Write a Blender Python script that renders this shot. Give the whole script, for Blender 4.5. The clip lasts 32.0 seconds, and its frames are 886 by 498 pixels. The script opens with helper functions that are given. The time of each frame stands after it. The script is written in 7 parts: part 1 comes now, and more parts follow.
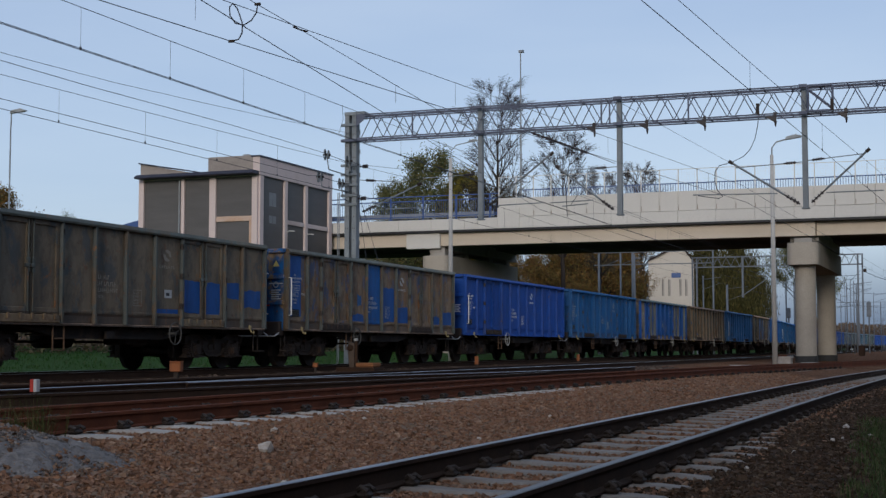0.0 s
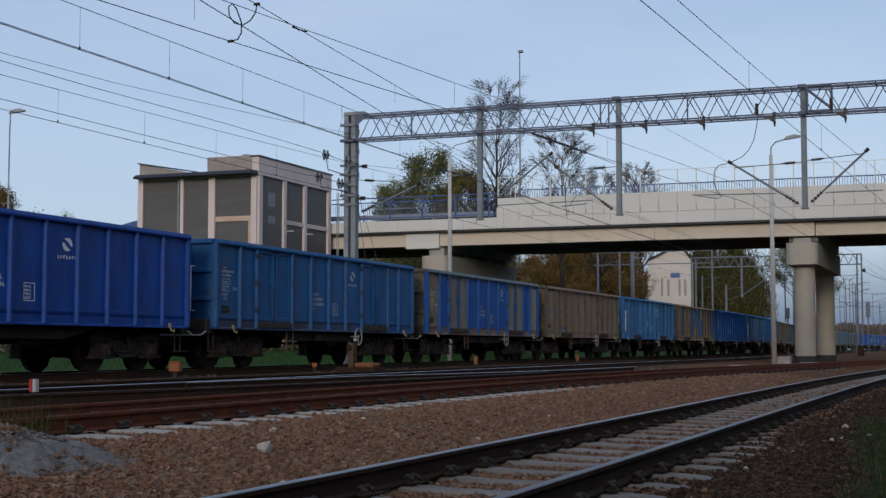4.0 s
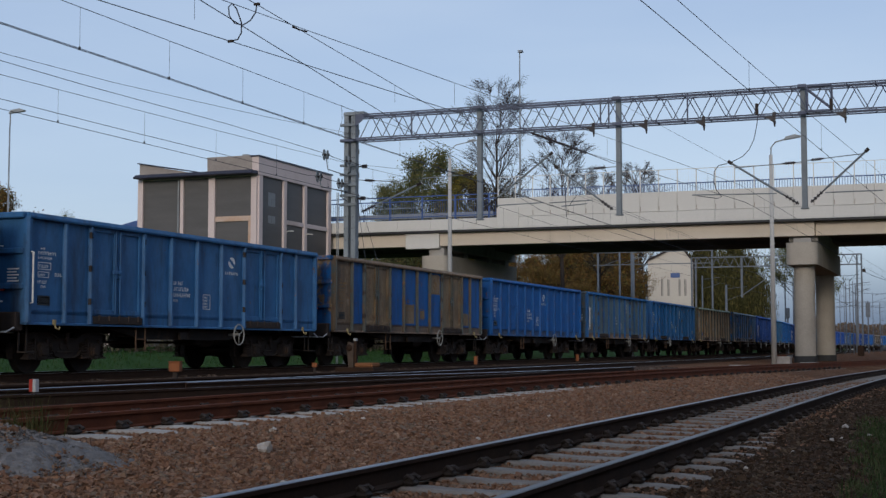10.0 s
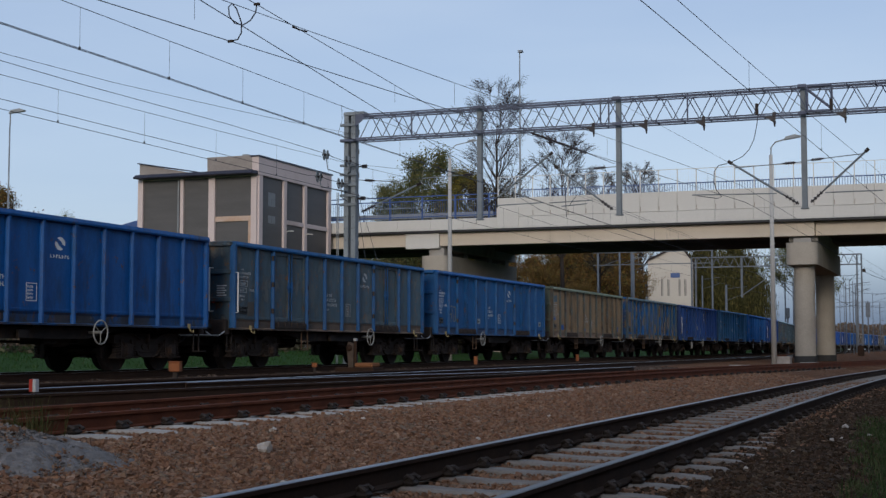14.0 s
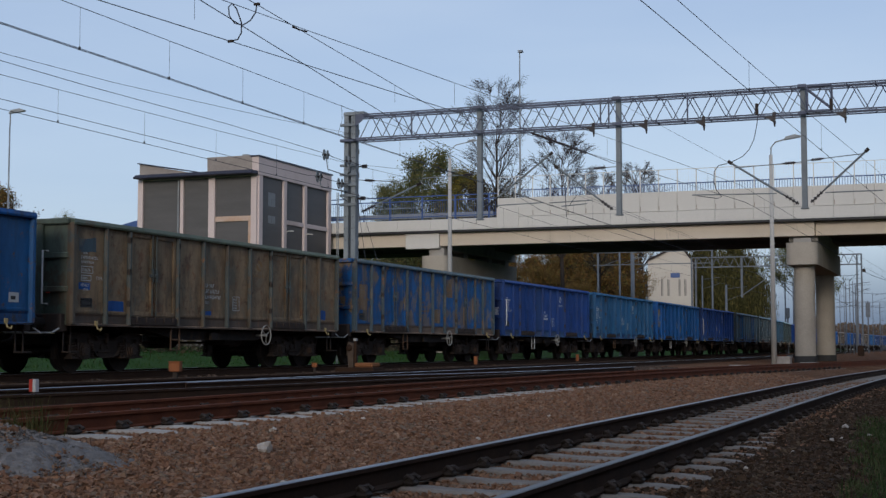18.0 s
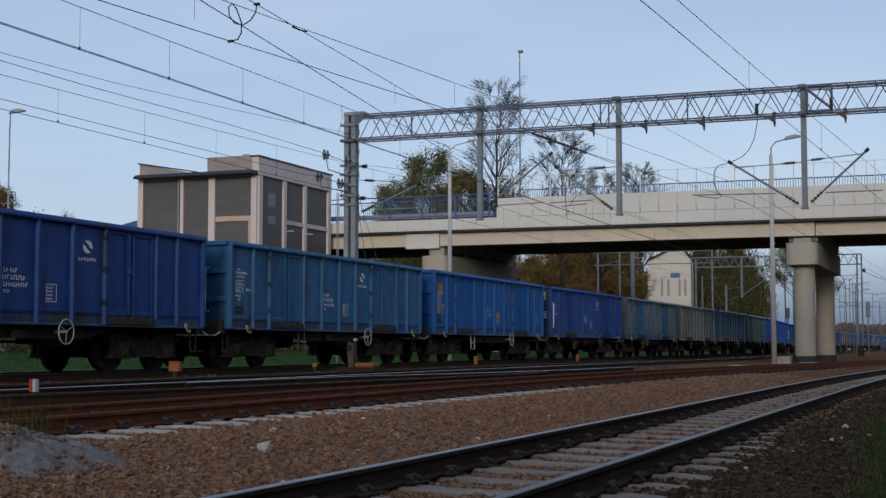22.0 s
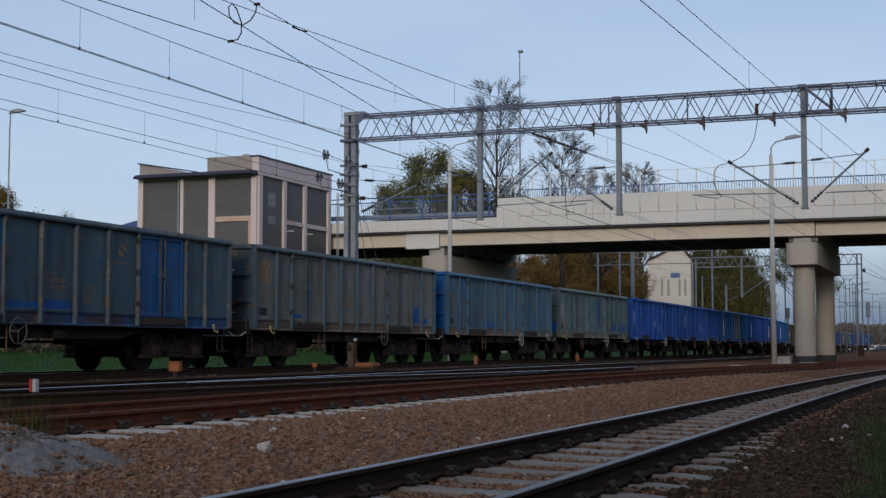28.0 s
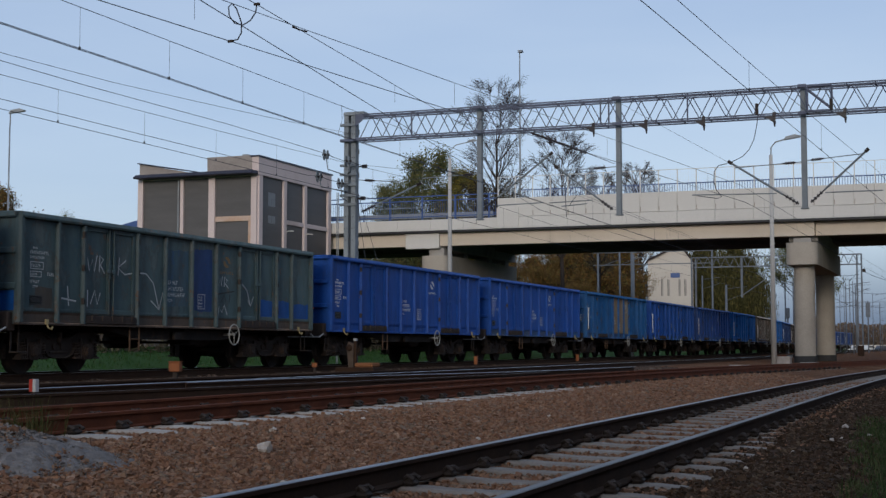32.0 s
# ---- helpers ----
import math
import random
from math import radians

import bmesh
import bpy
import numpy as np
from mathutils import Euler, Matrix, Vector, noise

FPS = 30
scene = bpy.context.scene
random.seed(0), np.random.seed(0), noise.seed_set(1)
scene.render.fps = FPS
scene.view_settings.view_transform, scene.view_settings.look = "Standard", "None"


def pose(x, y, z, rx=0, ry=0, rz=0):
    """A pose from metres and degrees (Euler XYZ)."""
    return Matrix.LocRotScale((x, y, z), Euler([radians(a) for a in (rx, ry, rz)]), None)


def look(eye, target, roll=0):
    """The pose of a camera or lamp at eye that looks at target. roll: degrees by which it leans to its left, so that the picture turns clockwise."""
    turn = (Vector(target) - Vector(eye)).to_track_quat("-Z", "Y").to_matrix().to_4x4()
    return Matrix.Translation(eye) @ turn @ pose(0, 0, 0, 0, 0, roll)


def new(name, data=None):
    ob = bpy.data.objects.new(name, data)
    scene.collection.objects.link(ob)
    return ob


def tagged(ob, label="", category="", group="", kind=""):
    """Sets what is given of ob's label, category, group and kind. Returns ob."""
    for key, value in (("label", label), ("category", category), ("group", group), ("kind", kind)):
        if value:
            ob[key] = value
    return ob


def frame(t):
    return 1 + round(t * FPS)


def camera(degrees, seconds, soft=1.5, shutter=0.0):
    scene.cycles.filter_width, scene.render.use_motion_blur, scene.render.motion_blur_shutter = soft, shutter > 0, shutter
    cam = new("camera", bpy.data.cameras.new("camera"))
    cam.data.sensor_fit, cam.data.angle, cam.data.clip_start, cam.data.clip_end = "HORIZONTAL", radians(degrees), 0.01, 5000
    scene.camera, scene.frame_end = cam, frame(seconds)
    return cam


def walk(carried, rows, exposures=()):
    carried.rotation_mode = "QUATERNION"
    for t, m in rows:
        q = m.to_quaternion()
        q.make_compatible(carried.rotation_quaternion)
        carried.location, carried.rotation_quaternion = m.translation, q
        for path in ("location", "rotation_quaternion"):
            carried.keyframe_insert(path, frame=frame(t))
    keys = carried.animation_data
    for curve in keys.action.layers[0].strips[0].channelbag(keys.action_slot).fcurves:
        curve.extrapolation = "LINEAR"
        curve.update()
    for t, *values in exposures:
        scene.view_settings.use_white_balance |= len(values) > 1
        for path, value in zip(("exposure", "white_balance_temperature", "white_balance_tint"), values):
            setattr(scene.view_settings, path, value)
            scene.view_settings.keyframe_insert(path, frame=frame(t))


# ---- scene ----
# World: metres, y runs along the railway away from the camera, z = 0 is the rail head of the goods track.
cam = camera(35.33, 32.0, soft=1.4)
walk(cam, [(0.0, pose(0, 0, 0.5416, 94.042, 0, 21.075)), (1.3, pose(0, 0, 0.5416, 94.042, 0, 21.075)),
           (1.9, pose(0, 0, 0.5416, 94.042, 0, 21.04)), (32.0, pose(0, 0, 0.5416, 94.042, 0, 21.04))],
     exposures=((0.0, 0.0), (32.0, 0.0)))

# ---- light: evening sky after a pale sunset behind the camera ----
world = bpy.data.worlds.new("world")
scene.world = world
world.use_nodes = True
wn, wl = world.node_tree.nodes, world.node_tree.links
sky = wn.new("ShaderNodeTexSky")
sky.sky_type, sky.sun_disc = "NISHITA", False
SUN_AZ = radians(169)      # compass turn of the sun, clockwise from +y
sky.sun_elevation, sky.sun_rotation = radians(20), SUN_AZ
sky.altitude, sky.air_density, sky.dust_density, sky.ozone_density = 100, 1.0, 1.5, 2.0
# a thin, even veil of high cloud over the clear sky
veil_tc, veil_map, veil_noise, veil_ramp, veil_mix = (wn.new("ShaderNode" + k) for k in ("TexCoord", "Mapping", "TexNoise", "ValToRGB", "Mix"))
veil_map.inputs["Scale"].default_value = (1.0, 1.0, 5.0)
veil_noise.inputs["Scale"].default_value, veil_noise.inputs["Detail"].default_value = 1.6, 5
veil_ramp.color_ramp.elements[0].position, veil_ramp.color_ramp.elements[0].color = 0.30, (2.30, 3.02, 4.50, 1)
veil_ramp.color_ramp.elements[1].position, veil_ramp.color_ramp.elements[1].color = 0.75, (3.40, 4.00, 5.10, 1)
wl.new(veil_tc.outputs["Generated"], veil_map.inputs[0])
wl.new(veil_map.outputs[0], veil_noise.inputs["Vector"])
wl.new(veil_noise.outputs["Fac"], veil_ramp.inputs[0])
veil_mix.data_type = "RGBA"
veil_mix.inputs[0].default_value = 0.72
wl.new(sky.outputs[0], veil_mix.inputs[6])
wl.new(veil_ramp.outputs[0], veil_mix.inputs[7])
# the sky colour is multiplied darker low along the horizon
low_xyz, low_ramp, low_mix = wn.new("ShaderNodeSeparateXYZ"), wn.new("ShaderNodeValToRGB"), wn.new("ShaderNodeMix")
wl.new(veil_tc.outputs["Generated"], low_xyz.inputs[0])
wl.new(low_xyz.outputs[2], low_ramp.inputs[0])
low_ramp.color_ramp.elements[0].position, low_ramp.color_ramp.elements[0].color = 0.02, (0.40, 0.46, 0.55, 1)
low_ramp.color_ramp.elements[1].position, low_ramp.color_ramp.elements[1].color = 0.075, (1, 1, 1, 1)
low_mix.data_type, low_mix.blend_type = "RGBA", "MULTIPLY"
low_mix.inputs[0].default_value = 1.0
wl.new(veil_mix.outputs[2], low_mix.inputs[6])
wl.new(low_ramp.outputs[0], low_mix.inputs[7])
wl.new(low_mix.outputs[2], wn["Background"].inputs[0])
wn["Background"].inputs[1].default_value = 0.15
sun = new("sun", bpy.data.lights.new("sun", "SUN"))
sun.data.energy, sun.data.angle, sun.data.color = 1.3, radians(14), (1.0, 0.92, 0.84)
sun.matrix_world = look((0, 0, 0), (-math.sin(SUN_AZ) * math.cos(radians(13)), -math.cos(SUN_AZ) * math.cos(radians(13)), -math.sin(radians(13))))


# ---- mesh helpers ----
def box(bm, x0, x1, y0, y1, z0, z1, bevel=0.0):
    m = Matrix.Translation(((x0 + x1) / 2, (y0 + y1) / 2, (z0 + z1) / 2)) @ Matrix.Diagonal((abs(x1 - x0), abs(y1 - y0), abs(z1 - z0), 1))
    r = bmesh.ops.create_cube(bm, size=1.0, matrix=m)
    if bevel:
        es = list({e for v in r["verts"] for e in v.link_edges})
        bmesh.ops.bevel(bm, geom=es, offset=bevel, segments=1, affect="EDGES", clamp_overlap=True)
    return bm


def rod(bm, p, q, r, seg=8, r2=None, caps=True):
    p, q = Vector(p), Vector(q)
    d = q - p
    m = Matrix.Translation((p + q) / 2) @ d.to_track_quat("Z", "Y").to_matrix().to_4x4()
    bmesh.ops.create_cone(bm, cap_ends=caps, segments=seg, radius1=r, radius2=r if r2 is None else r2, depth=d.length, matrix=m)
    return bm


def pipe(bm, pts, r, seg=6):
    """One tube through all the points."""
    pts = [Vector(p) for p in pts]
    shut = (pts[0] - pts[-1]).length < 1e-6 and len(pts) > 3
    if shut:
        pts = pts[:-1]
    n, rings, u = len(pts), [], None
    for i, p in enumerate(pts):
        d = pts[(i + 1) % n] - pts[i - 1] if shut or 0 < i < n - 1 else (pts[1] - pts[0] if i == 0 else pts[-1] - pts[-2])
        d.normalize()
        u = d.orthogonal().normalized() if u is None else (u - d * u.dot(d)).normalized()
        w = d.cross(u)
        rings.append([bm.verts.new(p + (u * math.cos(2 * math.pi * k / seg) + w * math.sin(2 * math.pi * k / seg)) * r) for k in range(seg)])
    for i in range(n if shut else n - 1):
        a, b = rings[i], rings[(i + 1) % n]
        for k in range(seg):
            bm.faces.new((a[k], a[(k + 1) % seg], b[(k + 1) % seg], b[k]))
    if not shut:
        bm.faces.new(rings[0][::-1]), bm.faces.new(rings[-1])
    return bm


def ring(bm, centre, axis, radius, r, seg=24):
    q = Vector(axis).to_track_quat("Z", "Y")
    pts = [Vector(centre) + q @ Vector((radius * math.cos(2 * math.pi * i / seg), radius * math.sin(2 * math.pi * i / seg), 0)) for i in range(seg + 1)]
    return pipe(bm, pts, r, 6)


def prism(bm, outline, axis, a, b):
    """An outline of (u, v) pairs, extruded from a to b along axis x, y or z."""
    def at(u, v, w):
        return {"x": (w, u, v), "y": (u, w, v), "z": (u, v, w)}[axis]
    lo = [bm.verts.new(at(u, v, a)) for u, v in outline]
    hi = [bm.verts.new(at(u, v, b)) for u, v in outline]
    n = len(outline)
    bm.faces.new(lo), bm.faces.new(hi)
    for i in range(n):
        bm.faces.new((lo[i], lo[(i + 1) % n], hi[(i + 1) % n], hi[i]))
    bmesh.ops.recalc_face_normals(bm, faces=bm.faces)
    return bm


def mesh_of(bm, name, material, smooth=False):
    me = bpy.data.meshes.new(name)
    bm.to_mesh(me)
    bm.free()
    me.materials.append(material)
    if smooth:
        me.polygons.foreach_set("use_smooth", [True] * len(me.polygons))
    return me


def part(name, bm, material, parent, label="", smooth=False, kind=""):
    ob = new(name, mesh_of(bm, name, material, smooth))
    ob.parent = parent
    return tagged(ob, label=label, kind=kind)


def piece(name, me, parent, m=None, label=""):
    ob = new(name, me)
    ob.parent = parent
    if m is not None:
        ob.matrix_basis = m
    return tagged(ob, label=label)


def thing(name, label, category, m=None, group="", kind=""):
    ob = new(name)
    ob.empty_display_size = 0.3
    if m is not None:
        ob.matrix_basis = m
    return tagged(ob, label=label, category=category, group=group, kind=kind)


def single(name, bm, material, label, category, group="", kind="", smooth=False):
    return tagged(new(name, mesh_of(bm, name, material, smooth)), label, category, group, kind)


def B():
    return bmesh.new()


# ---- materials ----
def node_mat(name):
    m = bpy.data.materials.new(name)
    m.use_nodes = True
    n, l = m.node_tree.nodes, m.node_tree.links
    return m, n, l, n["Principled BSDF"]


def noise_node(n, l, scale, detail=4, rough=0.6, coord="Object", offset=0.0, stretch=None):
    tc = n.new("ShaderNodeTexCoord")
    t = n.new("ShaderNodeTexNoise")
    t.inputs["Scale"].default_value, t.inputs["Detail"].default_value, t.inputs["Roughness"].default_value = scale, detail, rough
    src = n.new("ShaderNodeNewGeometry").outputs["Position"] if coord == "World" else tc.outputs[coord]
    if offset or stretch:
        mp = n.new("ShaderNodeMapping")
        mp.inputs["Location"].default_value = (offset, offset * 1.7, offset * 0.6)
        if stretch:
            mp.inputs["Scale"].default_value = stretch
        l.new(src, mp.inputs["Vector"])
        src = mp.outputs[0]
    l.new(src, t.inputs["Vector"])
    return t.outputs["Fac"]


def ramp(n, l, fac, stops):
    r = n.new("ShaderNodeValToRGB")
    e = r.color_ramp.elements
    while len(e) < len(stops):
        e.new(0.5)
    for el, (p, c) in zip(e, stops):
        el.position, el.color = p, (*c, 1) if len(c) == 3 else c
    l.new(fac, r.inputs["Fac"])
    return r.outputs["Color"]


def mixed(n, l, fac, a, b, mode="MIX"):
    x = n.new("ShaderNodeMix")
    x.data_type, x.blend_type = "RGBA", mode
    for sock, v in ((x.inputs[0], fac), (x.inputs[6], a), (x.inputs[7], b)):
        if isinstance(v, (int, float)):
            sock.default_value = v
        elif isinstance(v, tuple):
            sock.default_value = (*v, 1)
        else:
            l.new(v, sock)
    return x.outputs[2]


def bump(n, l, bsdf, height, strength=0.3, distance=0.01):
    b = n.new("ShaderNodeBump")
    b.inputs["Strength"].default_value, b.inputs["Distance"].default_value = strength, distance
    l.new(height, b.inputs["Height"])
    l.new(b.outputs[0], bsdf.inputs["Normal"])


def surface(name, c1, c2, scale=3.0, fine=40.0, rough=0.8, metal=0.0, relief=0.2, dist=0.005, stain=None, amount=0.5, coord="Object", stretch=None):
    """A two-tone surface: large mottling between two colours, fine grain in colour and relief, and stains."""
    m, n, l, p = node_mat(name)
    big = noise_node(n, l, scale, 5, 0.65, coord, 3.1, stretch)
    small = noise_node(n, l, fine, 3, 0.6, coord)
    col = mixed(n, l, ramp(n, l, big, ((0.3, (0, 0, 0)), (0.7, (1, 1, 1)))), c1, c2)
    col = mixed(n, l, 0.5, col, ramp(n, l, small, ((0.25, (0.72, 0.72, 0.72)), (0.75, (1.28, 1.28, 1.28)))), "MULTIPLY")
    if stain:
        s = noise_node(n, l, scale * 0.7, 6, 0.7, coord, 11.0, stretch)
        col = mixed(n, l, ramp(n, l, s, ((0.62 - 0.25 * amount, (0, 0, 0)), (0.72, (1, 1, 1)))), col, stain)
    l.new(col, p.inputs["Base Color"])
    p.inputs["Roughness"].default_value, p.inputs["Metallic"].default_value = rough, metal
    p.inputs["Specular IOR Level"].default_value = 0.12 if rough > 0.74 else 0.35
    bump(n, l, p, small, relief, dist)
    return m


def plain(name, c, rough=0.6, metal=0.0):
    return surface(name, c, tuple(v * 0.82 for v in c), 4, 60, rough, metal, 0.08, 0.002)


CONCRETE = surface("concrete", (0.36, 0.34, 0.31), (0.27, 0.255, 0.235), 0.8, 25, 0.9, relief=0.25, stain=(0.2, 0.18, 0.16), amount=0.3)
PIER = surface("pier_concrete", (0.37, 0.33, 0.275), (0.30, 0.266, 0.225), 0.5, 15, 0.85, relief=0.15, stain=(0.27, 0.24, 0.2), amount=0.25)
FASCIA = surface("cream_fascia", (0.57, 0.55, 0.51), (0.53, 0.51, 0.475), 0.5, 40, 0.8, relief=0.02, stain=(0.50, 0.47, 0.42), amount=0.2, coord="World", stretch=(1, 1, 0.3))
GIRDER = surface("cream_girder", (0.56, 0.48, 0.385), (0.50, 0.43, 0.345), 0.5, 40, 0.8, relief=0.05, stain=(0.46, 0.39, 0.31), amount=0.25, coord="World")
# concrete darkened for the deep shade under the deck, without gloss
SHADESOFFIT = surface("shaded_soffit_concrete", (0.13, 0.12, 0.11), (0.10, 0.095, 0.09), 0.6, 12, 0.9)
for node in SHADESOFFIT.node_tree.nodes:
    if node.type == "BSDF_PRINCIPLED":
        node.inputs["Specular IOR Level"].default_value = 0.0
BLACK = plain("black_drip_edge", (0.02, 0.02, 0.022), 0.6)
GALV = surface("galvanised_steel", (0.27, 0.29, 0.30), (0.20, 0.215, 0.23), 2.0, 30, 0.6, 0.1, 0.1, stain=(0.2, 0.19, 0.18), amount=0.25)
BEAMSTEEL = surface("dull_grey_lattice_steel", (0.115, 0.13, 0.18), (0.085, 0.095, 0.135), 2.0, 30, 0.65, 0.1, 0.1)
FARSTEEL = surface("weathered_mast_steel", (0.155, 0.175, 0.20), (0.105, 0.12, 0.14), 1.0, 20, 0.7, 0.1, 0.1)
STEELGREY = surface("grey_painted_steel", (0.20, 0.225, 0.24), (0.15, 0.17, 0.185), 2.0, 30, 0.6, 0.2, 0.1)
POLE = surface("pale_concrete_pole", (0.46, 0.44, 0.41), (0.38, 0.365, 0.34), 1.2, 30, 0.85, stain=(0.3, 0.27, 0.23), amount=0.3, stretch=(1, 1, 0.3))
BLUESTEEL = plain("blue_painted_steel", (0.049, 0.098, 0.255), 0.55)
PALESTEEL = plain("pale_painted_steel", (0.62, 0.60, 0.56), 0.5)
PINK = surface("pale_pink_render", (0.594, 0.495, 0.468), (0.540, 0.450, 0.423), 0.6, 30, 0.9, relief=0.1, stain=(0.450, 0.360, 0.324), amount=0.25, stretch=(1, 1, 0.3))
ORANGETRIM = surface("peeling_orange_render", (0.45, 0.29, 0.19), (0.52, 0.41, 0.35), 1.5, 25, 0.9, relief=0.15)
ROOFDARK = plain("dark_roof_metal", (0.030, 0.033, 0.055), 0.5)
GREYRENDER = surface("weathered_grey_render", (0.30, 0.265, 0.24), (0.235, 0.205, 0.185), 1.2, 25, 0.9, relief=0.2)
LOUVRE = surface("grey_glazed_panel", (0.098, 0.092, 0.090), (0.080, 0.076, 0.074), 0.4, 60, 0.55, relief=0.1, stretch=(1, 1, 6))
RAILTOP = surface("worn_rail_steel", (0.46, 0.47, 0.49), (0.33, 0.33, 0.34), 2.0, 60, 0.32, 0.95, 0.05, 0.001)
WORNTOP = surface("dull_worn_rail_steel", (0.22, 0.22, 0.24), (0.14, 0.137, 0.14), 2.0, 60, 0.36, 0.9, 0.05, 0.001)
DULLTOP = surface("dull_brown_rail_head", (0.11, 0.104, 0.105), (0.07, 0.065, 0.064), 2.0, 60, 0.42, 0.7, 0.05, 0.001)
RAILRUST = surface("rusty_rail_side", (0.050, 0.028, 0.018), (0.030, 0.019, 0.014), 3.0, 60, 0.92, 0.0, 0.4, 0.003)
RUSTRED = surface("red_rusty_rail", (0.162, 0.052, 0.025), (0.093, 0.033, 0.019), 3.0, 60, 0.85, 0.1, 0.4, 0.003)
SLEEPER = surface("concrete_sleeper", (0.270, 0.242, 0.214), (0.193, 0.172, 0.151), 2.5, 40, 0.95, relief=0.4, stain=(0.176, 0.137, 0.107), amount=0.5, coord="World")
MAST = surface("pale_galvanised_mast", (0.23, 0.255, 0.27), (0.16, 0.18, 0.195), 2.0, 30, 0.65, 0.1, 0.1)
TANMARK = plain("tan_paint_mark", (0.24, 0.15, 0.075), 0.8)
BOGIEMAT = surface("rusty_brown_bogie", (0.052, 0.040, 0.034), (0.034, 0.027, 0.024), 4, 50, 0.8, 0.1, 0.4, stain=(0.075, 0.046, 0.031), amount=0.4)
SLEEPERPALE = surface("pale_concrete_sleeper", (0.44, 0.405, 0.36), (0.32, 0.285, 0.25), 2.5, 40, 0.95, relief=0.4, stain=(0.375, 0.325, 0.275), amount=0.3, coord="World")
WOODSLEEPER = surface("tarred_sleeper", (0.119, 0.081, 0.059), (0.084, 0.059, 0.045), 3, 50, 0.9, relief=0.5)
IRON = surface("dark_iron", (0.062, 0.05, 0.044), (0.042, 0.035, 0.032), 6, 60, 0.75, 0.3, 0.3)
GREASE = surface("grimy_running_gear", (0.036, 0.030, 0.027), (0.022, 0.02, 0.02), 4, 50, 0.75, 0.2, 0.4, stain=(0.06, 0.04, 0.028), amount=0.4)
WIRE = plain("dark_copper_wire", (0.05, 0.055, 0.07), 0.6, 0.4)
INSUL = plain("dark_brown_insulator", (0.028, 0.022, 0.024), 0.4)
WHITE = plain("white_paint", (0.72, 0.71, 0.68), 0.6)
WHITEDULL = plain("dull_white_paint", (0.42, 0.43, 0.43), 0.7)
YELLOW = plain("yellow_paint", (0.55, 0.42, 0.12), 0.6)
HOOKPAINT = plain("worn_yellow_hook_paint", (0.34, 0.27, 0.13), 0.7)
PALEMARK = plain("faded_stencil_paint", (0.27, 0.24, 0.20), 0.8)
ORANGE = surface("orange_paint", (0.27, 0.09, 0.03), (0.19, 0.068, 0.026), 3, 40, 0.7, stain=(0.188, 0.075, 0.038), amount=0.3)
RED = plain("red_paint", (0.375, 0.035, 0.021), 0.5)
BARK = surface("grey_brown_bark", (0.042, 0.034, 0.03), (0.03, 0.025, 0.023), 3, 30, 0.95, relief=0.6, dist=0.02)


# ---- lines of the tracks: x of the centre for a given y ----
def near_x(y):
    d = max(0.0, min(y, 110) - 28)
    return -3.27 + 0.0009 * d * d + (0.148 * (y - 110) if y > 110 else 0)


def rusty_x(y):
    d = max(0.0, min(y, 66) - 20)
    return -9.12 + 0.0018 * d * d + (0.12 * (y - 66) if y > 66 else 0)


BEND = ((-200, 0.0, 0.0), (105, 0.0, 0.0), (165, -2.7, -0.06), (245, -5.2, 0.0), (330, -3.4, 0.03), (900, 14.0, 0.03))


def goods_x(y):
    """The goods track: straight at first, then an easy double bend."""
    for (y0, a, s0), (y1, b, s1) in zip(BEND, BEND[1:]):
        if y <= y1:
            h, t = y1 - y0, (y - y0) / (y1 - y0)
            return -19.0 + a * (2 * t**3 - 3 * t * t + 1) + s0 * h * (t**3 - 2 * t * t + t) + b * (3 * t * t - 2 * t**3) + s1 * h * (t**3 - t * t)
    return -19.0 + b


def main_x(y):
    return -13.35 + (goods_x(y) + 19.0) * 0.9


def smooth(a, b, x):
    t = min(1.0, max(0.0, (x - a) / (b - a)))
    return t * t * (3 - 2 * t)


def ground_z(x, y):
    """Height of the ballast and soil."""
    near, rusty = near_x(y), rusty_x(y)
    z = -0.511 - 0.127 * smooth(near + 1.7, near + 3.2, x)
    z += 0.178 * smooth(near - 1.35, rusty + 1.8, x) if rusty + 1.8 < near - 1.4 else 0.178 * smooth(near - 1.2, near - 2.0, x)
    z = z if x > rusty + 1.2 else -0.333
    z -= 0.010 * smooth(near - 0.66, near - 0.5, x) * smooth(near + 0.66, near + 0.5, x)
    z += 0.055 * smooth(near + 0.84, near + 1.05, x) * smooth(near + 1.9, near + 1.3, x) * smooth(12, 22, y)
    z -= 0.004 * smooth(1.85, 1.2, abs(x - rusty)) * smooth(42, 26, y)
    z += 0.10 * smooth(-10.5, -12.0, x) + 0.03 * smooth(-15.0, -17.0, x)
    z -= 0.12 * smooth(-21.3, -23.0, x)
    z += 0.82 * smooth(-24.0, -36.0, x) if x > -150 else 0.82
    return z


def axis(parts):
    out = []
    for a, b, step in parts:
        v = a
        while v < b - 1e-6:
            out.append(v)
            v += step
    return out + [parts[-1][1]]


